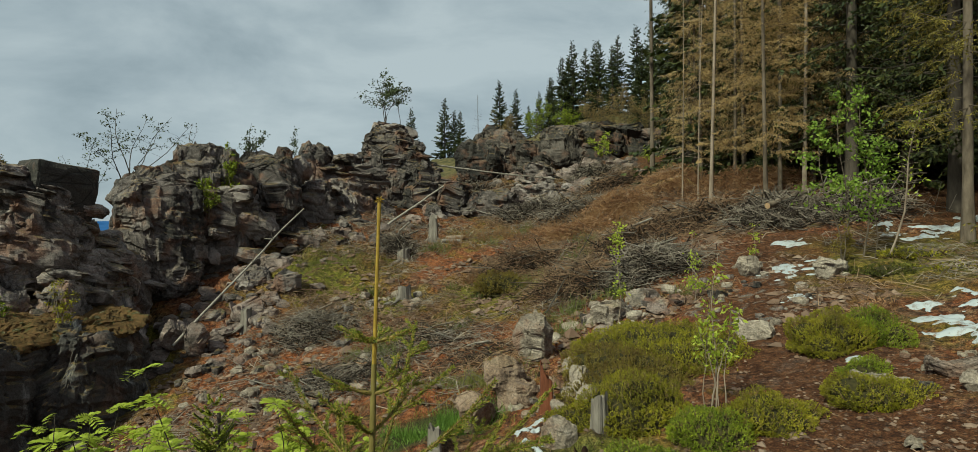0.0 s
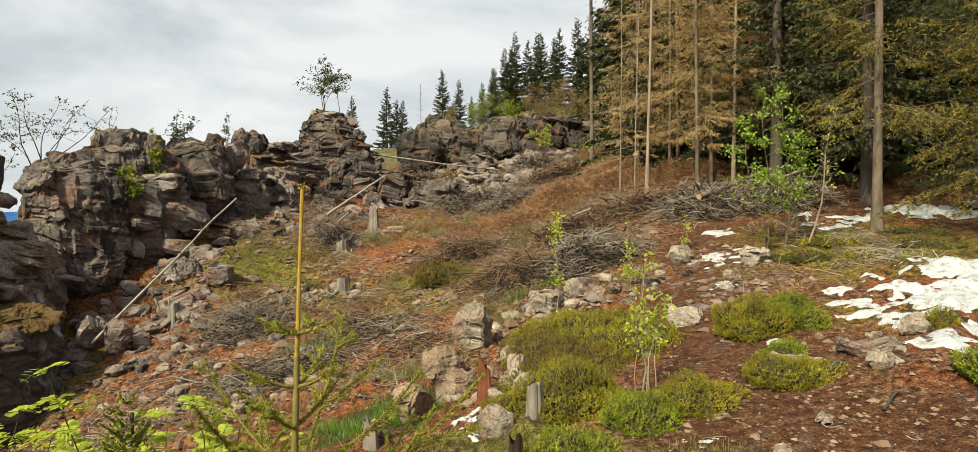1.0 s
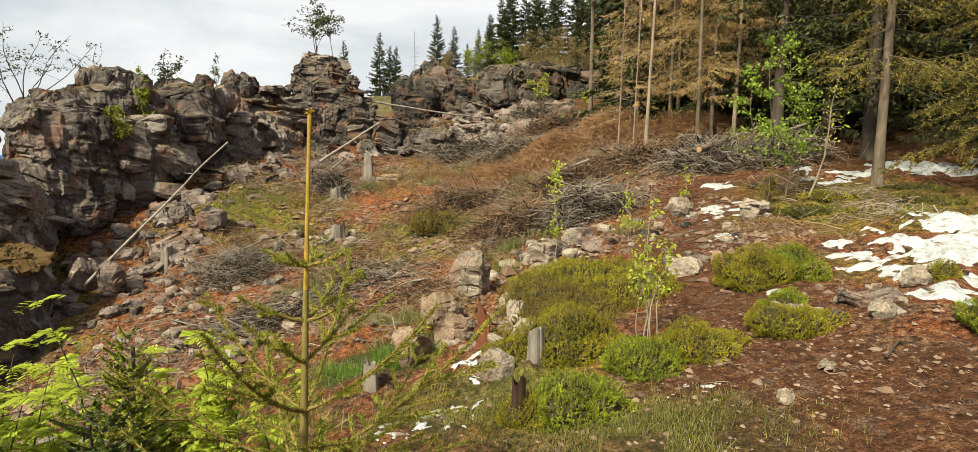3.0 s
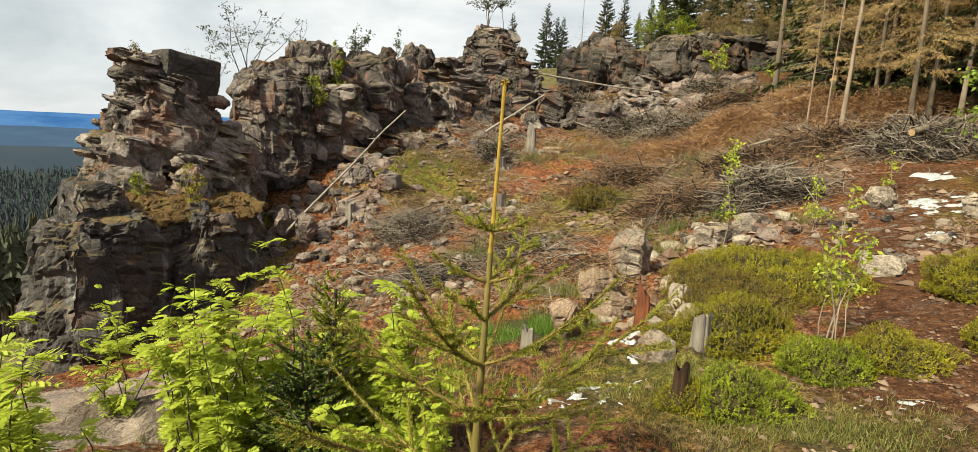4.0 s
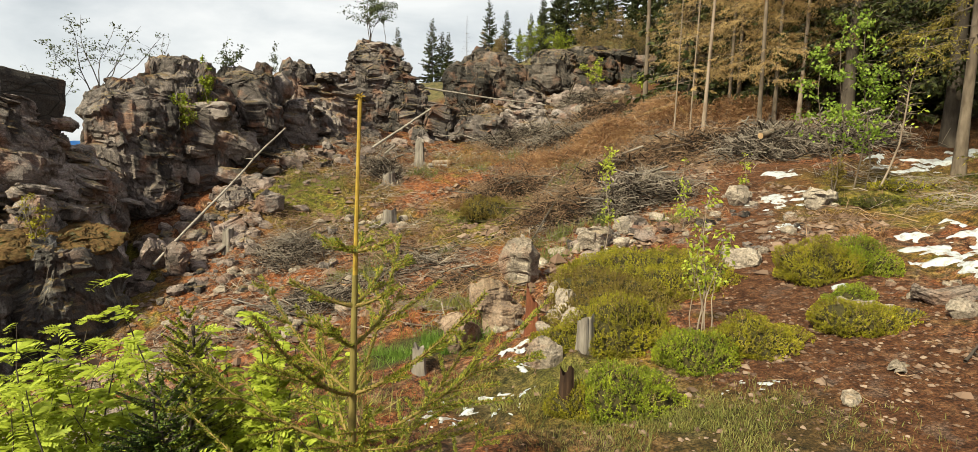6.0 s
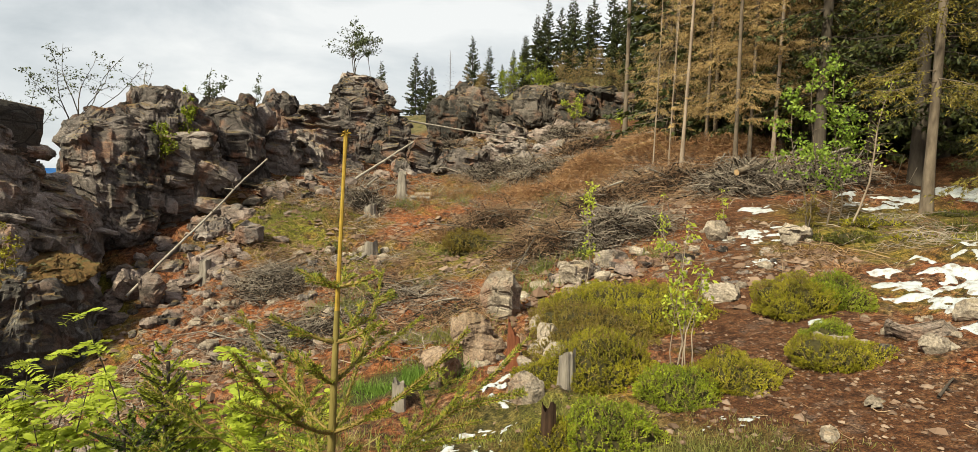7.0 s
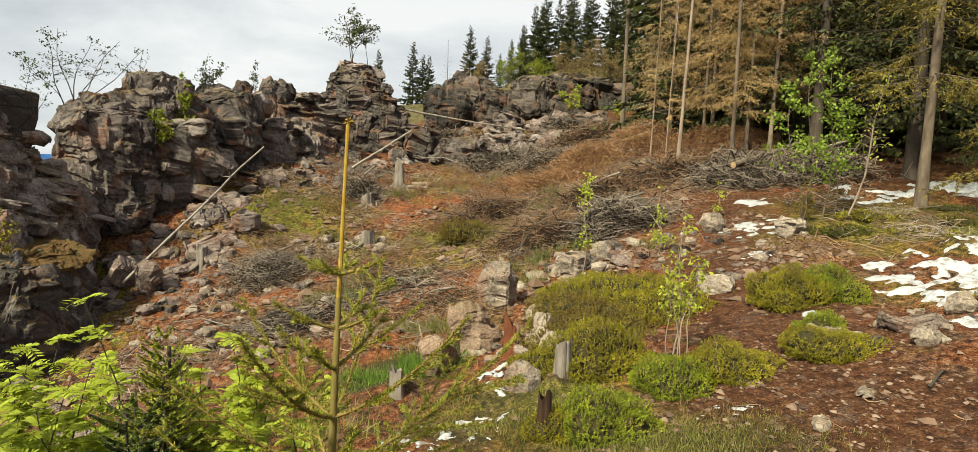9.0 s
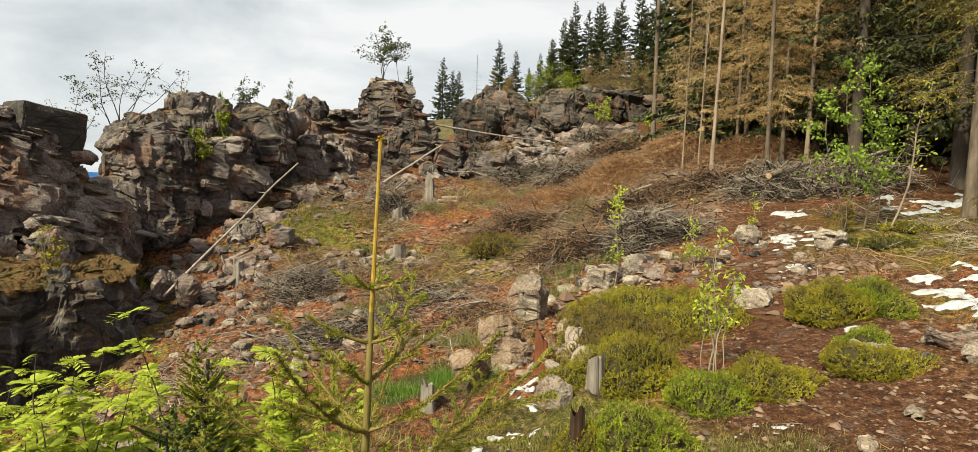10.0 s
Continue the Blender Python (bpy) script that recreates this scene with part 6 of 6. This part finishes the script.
dry_grass(-4.0, 14.4, 1.6, 0.8, 5000, 0.1, 706, GRASS_LEAF, "mossy grass patch below the crag")
dry_grass(3.0, 16.0, 2.2, 1.6, 5000, 0.22, 707, GRASS_DRY, "dry orange grass on the slope")
dry_grass(-2.2, 4.6, 1.6, 1.2, 5000, 0.15, 708, GRASS_LEAF, "green grass among the rowans")


# ---- logs and stumps ----
def log(name, a, b, r0, r1, material, label, category="log", cut=True, knobs=5, seed=0):
    a, b = np.array(a), np.array(b)
    rng = np.random.default_rng(seed)
    s = np.linspace(0, 1, 12)[:, None]
    mid = (a + b) / 2
    ln = (a - mid) * (1 - s) + (b - mid) * s + np.cumsum(rng.normal(0, 0.008, (12, 3)), 0) * np.linalg.norm(b - a) * 0.3
    t = thing(name, pose(*mid), label, category)
    part("trunk", raw_mesh("trunk", *tubes(ln[None], np.linspace(r0, r1, 12)[None], 9), material, True), t)
    if cut:
        for e, r, k in ((ln[0], r0, 0), (ln[-1], r1, -1)):
            ax = (ln[-1] - ln[0]) / np.linalg.norm(ln[-1] - ln[0])
            part("cut_end", raw_mesh("cut_end", *tubes(np.stack([e - ax * 0.01, e + ax * 0.012 * (-1 if k == 0 else 1), e + ax * 0.0121 * (-1 if k == 0 else 1)])[None], np.array([[r * 0.97, r * 0.95, 0.001]]), 9), CUT), t, "sawn pale end")
    for k in range(knobs):
        p = ln[int(rng.integers(2, 11))]
        d = rng.normal(size=3)
        d /= np.linalg.norm(d)
        q = np.linspace(0, 1, 3)[:, None]
        part("branch_stub", raw_mesh("branch_stub", *tubes((p + d * q * rng.uniform(0.06, 0.25))[None], np.array([[0.014, 0.01, 0.005]]), 5), material), t)


log("fallen_log", (-6.1, 10.9, gz(-6.1, 10.9) + 0.34), (-4.73, 14.5, 2.09), 0.027, 0.019, LOG_WOOD, "long barkless grey trunk leaning against the slope", seed=1)
log("fallen_log", (-3.08, 17.18, 1.71), (-1.47, 18.7, 2.96), 0.040, 0.033, LOG_WOOD, "grey trunk leaning on the dark rocks", seed=2)
log("fallen_log", (-2.12, 22.27, 4.08), (2.54, 22.01, 3.47), 0.04, 0.026, GREY_WOOD, "thin pale trunk lying across the slope", seed=3, knobs=9)
log("cut_log", (-1.25, 16.7, gz(-1.25, 16.7) + 0.12), (-0.72, 16.55, gz(-0.72, 16.55) + 0.12), 0.075, 0.07, BARK_PALE, "short sawn log lying on the slope", knobs=0, seed=4)
log("cut_log", (-1.35, 16.4, gz(-1.35, 16.4) + 0.05), (-0.8, 16.3, gz(-0.8, 16.3) + 0.05), 0.06, 0.055, GREY_WOOD, "short sawn grey log lying on the slope", knobs=0, seed=5)
log("fallen_log", (6.0, 12.2, gz(6.0, 12.2) + 0.55), (8.2, 13.4, gz(8.2, 13.4) + 0.5), 0.07, 0.05, BARK, "brown log on top of the branch heap", seed=6)
log("dead_branch", (1.0, 10.1, gz(1.0, 10.1) + 0.05), (2.35, 12.6, gz(2.35, 12.6) + 0.9), 0.018, 0.006, BARK_DARK, "thin dark dead branch standing out of the slash", "branch", cut=False, seed=7)
log("dead_branch", (3.22, 3.72, gz(3.22, 3.72) + 0.02), (3.56, 3.98, gz(3.56, 3.98) + 0.025), 0.011, 0.006, BARK_DARK, "short dark stick lying on the path", "branch", cut=False, seed=9, knobs=1)
log("dead_branch", (4.05, 4.02, gz(4.05, 4.02) + 0.02), (4.36, 4.30, gz(4.36, 4.30) + 0.025), 0.010, 0.006, BARK_DARK, "short dark stick lying on the path", "branch", cut=False, seed=10, knobs=1)
log("dead_branch", (-8.0, 10.0, 0.28), (-7.3, 10.2, 0.26), 0.05, 0.04, GREY_WOOD, "short grey log on the rock ledge", "branch", seed=8, knobs=0)


def stump(x, y, h, r, label, material, seed, ragged=0.2, lean=0.0, sink=0.12):
    rng = np.random.default_rng(seed)
    sides, rows = 30, 9
    ang = np.arange(sides) * 2 * np.pi / sides
    flute = 1 + 0.10 * np.sin(ang * 3 + seed) + 0.06 * np.sin(ang * 7 + 2 * seed) + 0.025 * rng.normal(size=sides)
    raw = rng.random(sides)
    raw = (raw + 2 * np.roll(raw, 1) + 2 * np.roll(raw, 2) + 2 * np.roll(raw, 3) + np.roll(raw, 4)) / 8
    top = h * (1 + ragged * (raw - 0.5) * 2.4 + ragged * 0.5 * np.cos(ang + seed))
    v = []
    for k in range(rows):
        s = k / (rows - 1)
        rr = r * flute * (1 + 0.5 * np.exp(-s * 4.5)) * (1 - 0.12 * s)
        v.append(np.stack([np.cos(ang) * rr + lean * s * h, np.sin(ang) * rr, -sink + (top + sink) * s], 1))
    v.append(np.stack([np.cos(ang) * r * 0.72 * flute + lean * h, np.sin(ang) * r * 0.72 * flute, top - 0.03], 1))
    v.append(np.stack([np.cos(ang) * 0.01 + lean * h, np.sin(ang) * 0.01, np.full(sides, h * (1 - ragged * 0.9) - 0.02)], 1))
    v = np.concatenate(v)
    n = rows + 2
    i, j = np.meshgrid(np.arange(n - 1), np.arange(sides), indexing="ij")
    f = np.stack([i * sides + j, i * sides + (j + 1) % sides, (i + 1) * sides + (j + 1) % sides, (i + 1) * sides + j], -1).reshape(-1, 4)
    t = thing("tree_stump", put(x, y, 0), label, "stump", "tree stumps")
    part("stump_wood", raw_mesh("stump_wood", v, f, material), t)
    for k in range(5 if r > 0.08 else 0):
        a = rng.uniform(0, 6.28)
        q = np.linspace(0, 1, 6)[:, None]
        ln = np.array([np.cos(a), np.sin(a), 0]) * (r * 0.8 + q * r * 2.6) + np.array([0, 0, 1.0]) * (h * 0.16 * (1 - q) ** 2 - 0.06 * q)
        part("root", raw_mesh("root", *tubes(ln[None], (r * 0.32 * (1.05 - 0.85 * q.T)), 6), material, True), t)


stump(0.95, 4.95, 0.29, 0.075, "split grey weathered stump beside a bush", GREY_WOOD, 1, 0.25)
stump(0.64, 4.02, 0.26, 0.055, "dark rotten stump at the grass", ROT_WOOD, 2, 0.3)
stump(0.62, 6.25, 0.40, 0.075, "rotten reddish stump among stones", RED_WOOD, 3, 0.45)
stump(-1.62, 16.6, 0.72, 0.13, "tall grey stump beside cut logs", GREY_WOOD, 4, 0.15)
stump(-5.1, 11.9, 0.40, 0.11, "short grey stump below the leaning trunk", GREY_WOOD, 5, 0.15)
stump(-2.3, 15.2, 0.35, 0.16, "grey stump with spreading roots", GREY_WOOD, 6, 0.25)
stump(-1.9, 12.6, 0.30, 0.15, "low grey stump on the slope", GREY_WOOD, 7, 0.2)
stump(1.4, 23.6, 0.45, 0.16, "grey stump below the rock band", GREY_WOOD, 8, 0.2)
stump(2.6, 24.2, 0.45, 0.15, "grey stump below the rock band", GREY_WOOD, 9, 0.2)
stump(-0.55, 5.6, 0.25, 0.07, "small grey stump in the hollow", GREY_WOOD, 10, 0.2)
stump(3.6, 20.5, 0.4, 0.13, "grey stump on the slope", GREY_WOOD, 11, 0.2)
stump(-6.3, 16.0, 0.5, 0.12, "grey stump under the crag", GREY_WOOD, 12, 0.2)


# ---- boulders, stones ----
def boulder(x, y, sx, sy, sz, rz, seed, label, lift=0.32, rx=0, ry=0, material=None):
    v, f = rock_shape((sx, sy, sz), max(0.018, sx / 26), 400 + seed, 0.3, 0.07 * sx, (0.2, 0.1), 12.0, 0.75 * sx, 0.42, 12, 0.0, 0.15, 0.95)
    single("boulder", raw_mesh("boulder", v, f, material or STONE), pose(x, y, gz(x, y) + sz * lift, rx, ry, rz), label, "boulder")


boulder(0.60, 4.9, 0.30, 0.25, 0.27, 20, 1, "pale brown boulder at the grey stump")
boulder(0.66, 8.25, 0.50, 0.42, 0.72, 10, 2, "upright pale boulder on the slope", 0.42)
boulder(0.35, 6.75, 0.42, 0.38, 0.36, 40, 3, "reddish boulder among stones", material=STONE_RED)
boulder(0.15, 7.15, 0.6, 0.4, 0.36, 15, 4, "brown layered boulder on the slope", 0.45, material=STONE_RED)
boulder(0.98, 6.3, 0.26, 0.22, 0.30, 60, 5, "pale stone stacked at the heath edge")
boulder(1.02, 6.85, 0.28, 0.25, 0.30, 5, 6, "pale stone stacked at the heath edge")
boulder(1.0, 5.75, 0.25, 0.2, 0.28, 35, 7, "pale stone stacked at the heath edge")
boulder(-0.15, 6.35, 0.5, 0.42, 0.4, 70, 8, "reddish boulder beside bright grass", material=STONE_RED)
boulder(1.9, 9.1, 0.62, 0.42, 0.3, 25, 9, "pale flat boulder below the branch heap")
boulder(2.5, 9.5, 0.5, 0.4, 0.24, 70, 10, "pale flat boulder below the branch heap")
boulder(3.25, 7.0, 0.52, 0.36, 0.24, 0, 11, "flat grey stone beside the path", 0.25)
boulder(4.05, 4.85, 0.72, 0.26, 0.13, -25, 12, "long flat pinkish stone at the path", 0.2, material=SLAB)
boulder(4.75, 5.1, 0.26, 0.24, 0.2, 30, 13, "rounded grey stone in the snow")
boulder(4.44, 9.75, 0.42, 0.36, 0.34, 30, 14, "grey stone on the path")
boulder(5.3, 8.8, 0.5, 0.4, 0.3, 10, 15, "dark stone at the snow edge")
boulder(-5.75, 11.1, 0.42, 0.35, 0.62, 20, 16, "upright grey stone below the leaning trunk", 0.4, material=STONE_PINK)
boulder(-6.2, 11.3, 0.7, 0.4, 0.5, 50, 17, "tilted slab of grey rock", 0.4, 0, 25, STONE_PINK)
boulder(2.35, 3.55, 0.22, 0.16, 0.06, 30, 18, "small flat pale stone on the path", 0.3)
boulder(2.85, 3.8, 0.2, 0.13, 0.06, 10, 19, "small flat pale stone on the path", 0.3)
boulder(3.83, 4.46, 0.26, 0.2, 0.14, 10, 20, "small pale stone at the path", 0.3)
boulder(3.4, 5.0, 0.45, 0.22, 0.13, -40, 21, "flat stone under a bilberry bush", 0.25)
boulder(-4.6, 13.0, 0.85, 0.6, 0.40, 20, 22, "layered grey rock in the slope", 0.3, material=ROCK)
boulder(-5.6, 13.6, 0.75, 0.6, 0.45, 60, 23, "layered grey rock in the slope", 0.3, material=ROCK)
boulder(-5.2, 12.3, 0.9, 0.5, 0.4, 35, 24, "reddish grey rock slab in the slope", 0.3, material=STONE_PINK)
boulder(1.0, 20.0, 0.9, 0.6, 0.5, 35, 25, "pale rock slab on the slope", 0.6, material=STONE_PINK)
boulder(2.2, 23.4, 0.9, 0.6, 0.6, 75, 26, "grey rock below the rock band", 0.35, material=STONE_PINK)
boulder(3.3, 23.2, 0.7, 0.6, 0.45, 15, 27, "grey rock below the rock band", 0.35, material=STONE_PINK)

STONES = []
for k in range(12):
    sv, sf = rock_shape((1.0, 0.75, 0.5), 0.125, 900 + k, 0.3, 0.05, (0.1, 0.1), 9.0, 0.7, 0.5, 9, 0.0, 0.0, 0.7)
    STONES.append(raw_mesh("stone", sv, sf, STONE if k % 3 else ROCK))


def scatter_stones():
    rng = np.random.default_rng(12)
    fields = ((2.3, 9.3, 1.2, 0.7, 45, 0.22), (4.2, 9.0, 0.9, 1.3, 30, 0.15), (3.4, 7.6, 0.8, 0.8, 16, 0.12), (0.9, 6.3, 0.4, 1.1, 44, 0.17),
              (-4.6, 10.0, 1.6, 1.2, 40, 0.21), (-2.4, 8.8, 1.2, 0.7, 25, 0.19), (-2.3, 12.6, 0.8, 0.7, 18, 0.22),
              (0.4, 5.3, 0.6, 0.5, 12, 0.11), (4.3, 4.9, 0.8, 0.6, 16, 0.11), (1.2, 21.0, 2.2, 1.2, 18, 0.36), (0.5, 23.6, 3.0, 1.2, 26, 0.38), (4.2, 22.4, 1.8, 1.4, 16, 0.32), (-2.6, 24.6, 1.8, 1.4, 14, 0.45))
    for fx, fy, rx, ry, n, size in fields:
        for k in range(n):
            x, y = fx + rng.normal(0, 0.6) * rx, fy + rng.normal(0, 0.6) * ry
            s = size * rng.uniform(0.4, 1.5)
            single("stone", STONES[int(rng.integers(4)) * 3 if fy > 20 else int(rng.integers(12))], put(x, y, rng.uniform(0, 360), -0.08 * s, s, rng.uniform(-15, 15), rng.uniform(-15, 15)), "rough loose broken stone on the ground", "stone", "loose stones")


scatter_stones()


def rubble():
    """Broken rocks lying on the slope below the crag."""
    rng = np.random.default_rng(14)
    shapes = []
    for k in range(8):
        v, f = rock_shape((1.0, 0.7, 0.34), 0.10, 1700 + k, 0.3, 0.05, (0.1, 0.1), 8.0, 0.6, 0.5, 10)
        shapes.append(raw_mesh("broken_rock", v, f, STONE_PINK if k % 4 else ROCK))
    for fx, fy, rx, ry, n, size in ((-6.0, 12.6, 0.9, 1.4, 46, 0.42), (-5.3, 11.6, 1.0, 1.2, 40, 0.34), (-5.0, 14.2, 0.7, 0.8, 14, 0.6), (-6.7, 11.2, 0.5, 0.7, 12, 0.5), (-4.6, 15.6, 0.8, 0.6, 10, 0.6), (1.0, 20.6, 1.6, 0.7, 16, 0.7), (2.3, 9.4, 0.9, 0.5, 14, 0.42), (3.4, 21.6, 1.6, 1.0, 22, 0.6), (2.6, 24.2, 2.6, 0.9, 26, 0.65), (5.4, 23.6, 1.4, 1.2, 16, 0.6), (-0.6, 20.9, 1.2, 0.7, 14, 0.6), (-2.4, 18.6, 1.0, 0.7, 14, 0.5), (-3.9, 16.6, 0.8, 0.7, 14, 0.5)):
        for k in range(n):
            x, y = fx + rng.normal(0, 0.6) * rx, fy + rng.normal(0, 0.6) * ry
            s = size * rng.uniform(0.5, 1.4)
            single("broken_rock", shapes[int(rng.integers(8))], put(x, y, rng.uniform(0, 360), -0.06 * s, s, rng.normal(0, 16), rng.normal(0, 16)), "broken pinkish grey rock slab on the slope", "rock", "broken slabs")


rubble()


def gravel():
    rng = np.random.default_rng(13)
    n = 15000
    x = np.concatenate([rng.uniform(-6, 5.5, n), 2.8 + rng.normal(0, 1.3, 3500)])
    y = np.concatenate([rng.uniform(7.2, 17, n), 4.2 + rng.normal(0, 1.3, 3500)])
    dens = fbm(xy0(x, y) * 1.1, 3, 31)
    keep = (dens > 0.47) | (y < 6.5)
    x, y = x[keep], y[keep]
    z = ground(x, y)
    s = np.where(y < 6.5, 0.010, 0.030) * rng.lognormal(0, 0.6, len(x))
    base = np.array([[1, 0, 0], [0, 1, 0], [-1, 0, 0], [0, -1, 0], [0, 0, 0.55], [0.5, 0.5, 0.45]])
    v = base[None] * rng.uniform(0.6, 1.3, (len(x), 6, 1)) * s[:, None, None]
    c, sn = np.cos(x * 99), np.sin(x * 99)
    v = np.stack([v[..., 0] * c[:, None] - v[..., 1] * sn[:, None], v[..., 0] * sn[:, None] + v[..., 1] * c[:, None], v[..., 2]], -1)
    v += np.stack([x, y, z + 0.003], 1)[:, None]
    tri = np.array([[0, 1, 5], [1, 2, 4], [2, 3, 4], [3, 0, 4], [0, 5, 4], [1, 4, 5]])
    f = (np.arange(len(x))[:, None, None] * 6 + tri[None]).reshape(-1, 3)
    single("gravel", raw_mesh("gravel", v.reshape(-1, 3), f, GRAVEL), Matrix(), "small broken stones and chips on the soil", "gravel", kind="stuff")


GRAVEL = leaf_material("stone_chips", [(0.0, (0.06, 0.030, 0.018)), (0.5, (0.16, 0.088, 0.055)), (1.0, (0.34, 0.24, 0.18))], 0.0, 0.9)
gravel()


# ---- snow ----
def snow(cx, cy, rx, ry, seed, label, thick=0.035, hole=0.44, res=0.035, freq=2.2):
    nx, ny = int(2 * rx / res), int(2 * ry / res)
    X, Y = np.meshgrid(np.linspace(-rx, rx, nx), np.linspace(-ry, ry, ny))
    d = np.hypot(X / rx, Y / ry)
    x, y = cx + X.ravel(), cy + Y.ravel()
    m = fbm(np.stack([x * 0.75 - y * 0.35, x * 0.5 + y * 1.15, 0 * x], 1) * freq, 4, seed) - hole - 0.30 * (d.ravel() ** 3)
    hgt = thick * np.clip(m / 0.09, -1.4, 1.0)
    z = ground(x, y) + hgt
    i = (np.arange(ny - 1)[:, None] * nx + np.arange(nx - 1)[None]).ravel()
    q = np.stack([i, i + 1, i + nx + 1, i + nx], 1)
    q = q[(m[q] > -0.06).any(1)]
    lab = np.arange(len(x))
    while True:
        low = lab[q].min(1)
        new_lab = lab.copy()
        np.minimum.at(new_lab, q.ravel(), np.repeat(low, 4))
        if (new_lab == lab).all():
            break
        lab = new_lab
    owner = lab[q[:, 0]]
    ids, count = np.unique(owner, return_counts=True)
    big = [i for i, c in zip(ids, count) if c > 60]
    rest = ~np.isin(owner, big)
    for i in big + ([None] if rest.any() else []):
        used, inv = np.unique(q[rest if i is None else owner == i], return_inverse=True)
        v = np.stack([x, y, z], 1)[used]
        if i is None:
            single("snow_crumb", raw_mesh("snow_crumb", v, inv.reshape(-1, 4), SNOW, True), Matrix(), "scattered crumbs of old snow on the ground", "snow", kind="stuff")
        else:
            single("snow_patch", raw_mesh("snow_patch", v, inv.reshape(-1, 4), SNOW, True), Matrix(), label, "snow", "old snow patches")


snow(5.95, 5.85, 1.4, 1.35, 1, "large melting snow patch with soil holes", 0.026, 0.425, 0.018, 2.7)
snow(4.9, 4.75, 0.7, 0.55, 8, "melting snow remnant between stones", 0.025, 0.47, 0.02, 4)
snow(6.9, 6.4, 0.8, 0.6, 15, "melting snow beside the undergrowth", 0.04, 0.42, 0.035, 2)
snow(8.1, 10.7, 1.0, 0.6, 2, "snow patch below the forest edge", 0.035, 0.42, 0.03, 3.2)
snow(9.9, 10.9, 1.1, 0.7, 13, "snow patch between the forest trunks", 0.035, 0.43, 0.035, 3.0)
snow(11.8, 10.6, 1.4, 0.8, 11, "snow on the forest floor", 0.05, 0.40, 0.05, 1.6)
snow(5.1, 9.5, 0.62, 0.5, 3, "thin broken snow beside the path", 0.014, 0.45, 0.016, 7.0)
snow(4.45, 8.1, 0.34, 0.22, 4, "small snow remnant on the path", 0.015, 0.44, 0.014, 7)
snow(5.9, 10.9, 0.7, 0.3, 12, "thin broken snow at the branch heap", 0.025, 0.45, 0.03, 3)
snow(1.88, 3.96, 0.36, 0.10, 5, "thin snow remnant on the grass", 0.005, 0.53, 0.007, 16)
snow(0.42, 5.55, 0.26, 0.16, 6, "small snow crumbs below the stump", 0.012, 0.46, 0.008, 14)
snow(0.5, 4.9, 0.26, 0.2, 14, "small snow crumbs at the boulder", 0.012, 0.50, 0.008, 14)
snow(-0.05, 4.35, 0.55, 0.36, 7, "small snow crumbs in the grass", 0.006, 0.585, 0.007, 16)
snow(3.6, 5.6, 0.16, 0.12, 9, "small snow remnant beside the bush", 0.025, 0.40, 0.012, 6)
snow(3.62, 6.3, 0.16, 0.1, 16, "small snow remnant beside the bush", 0.02, 0.42, 0.012, 6)
snow(1.66, 5.0, 0.12, 0.2, 17, "snow remnant between the bushes", 0.02, 0.42, 0.012, 6)
snow(-3.3, 4.3, 0.7, 0.16, 10, "thin snow strip at the rock slab", 0.03, 0.42, 0.02, 4)
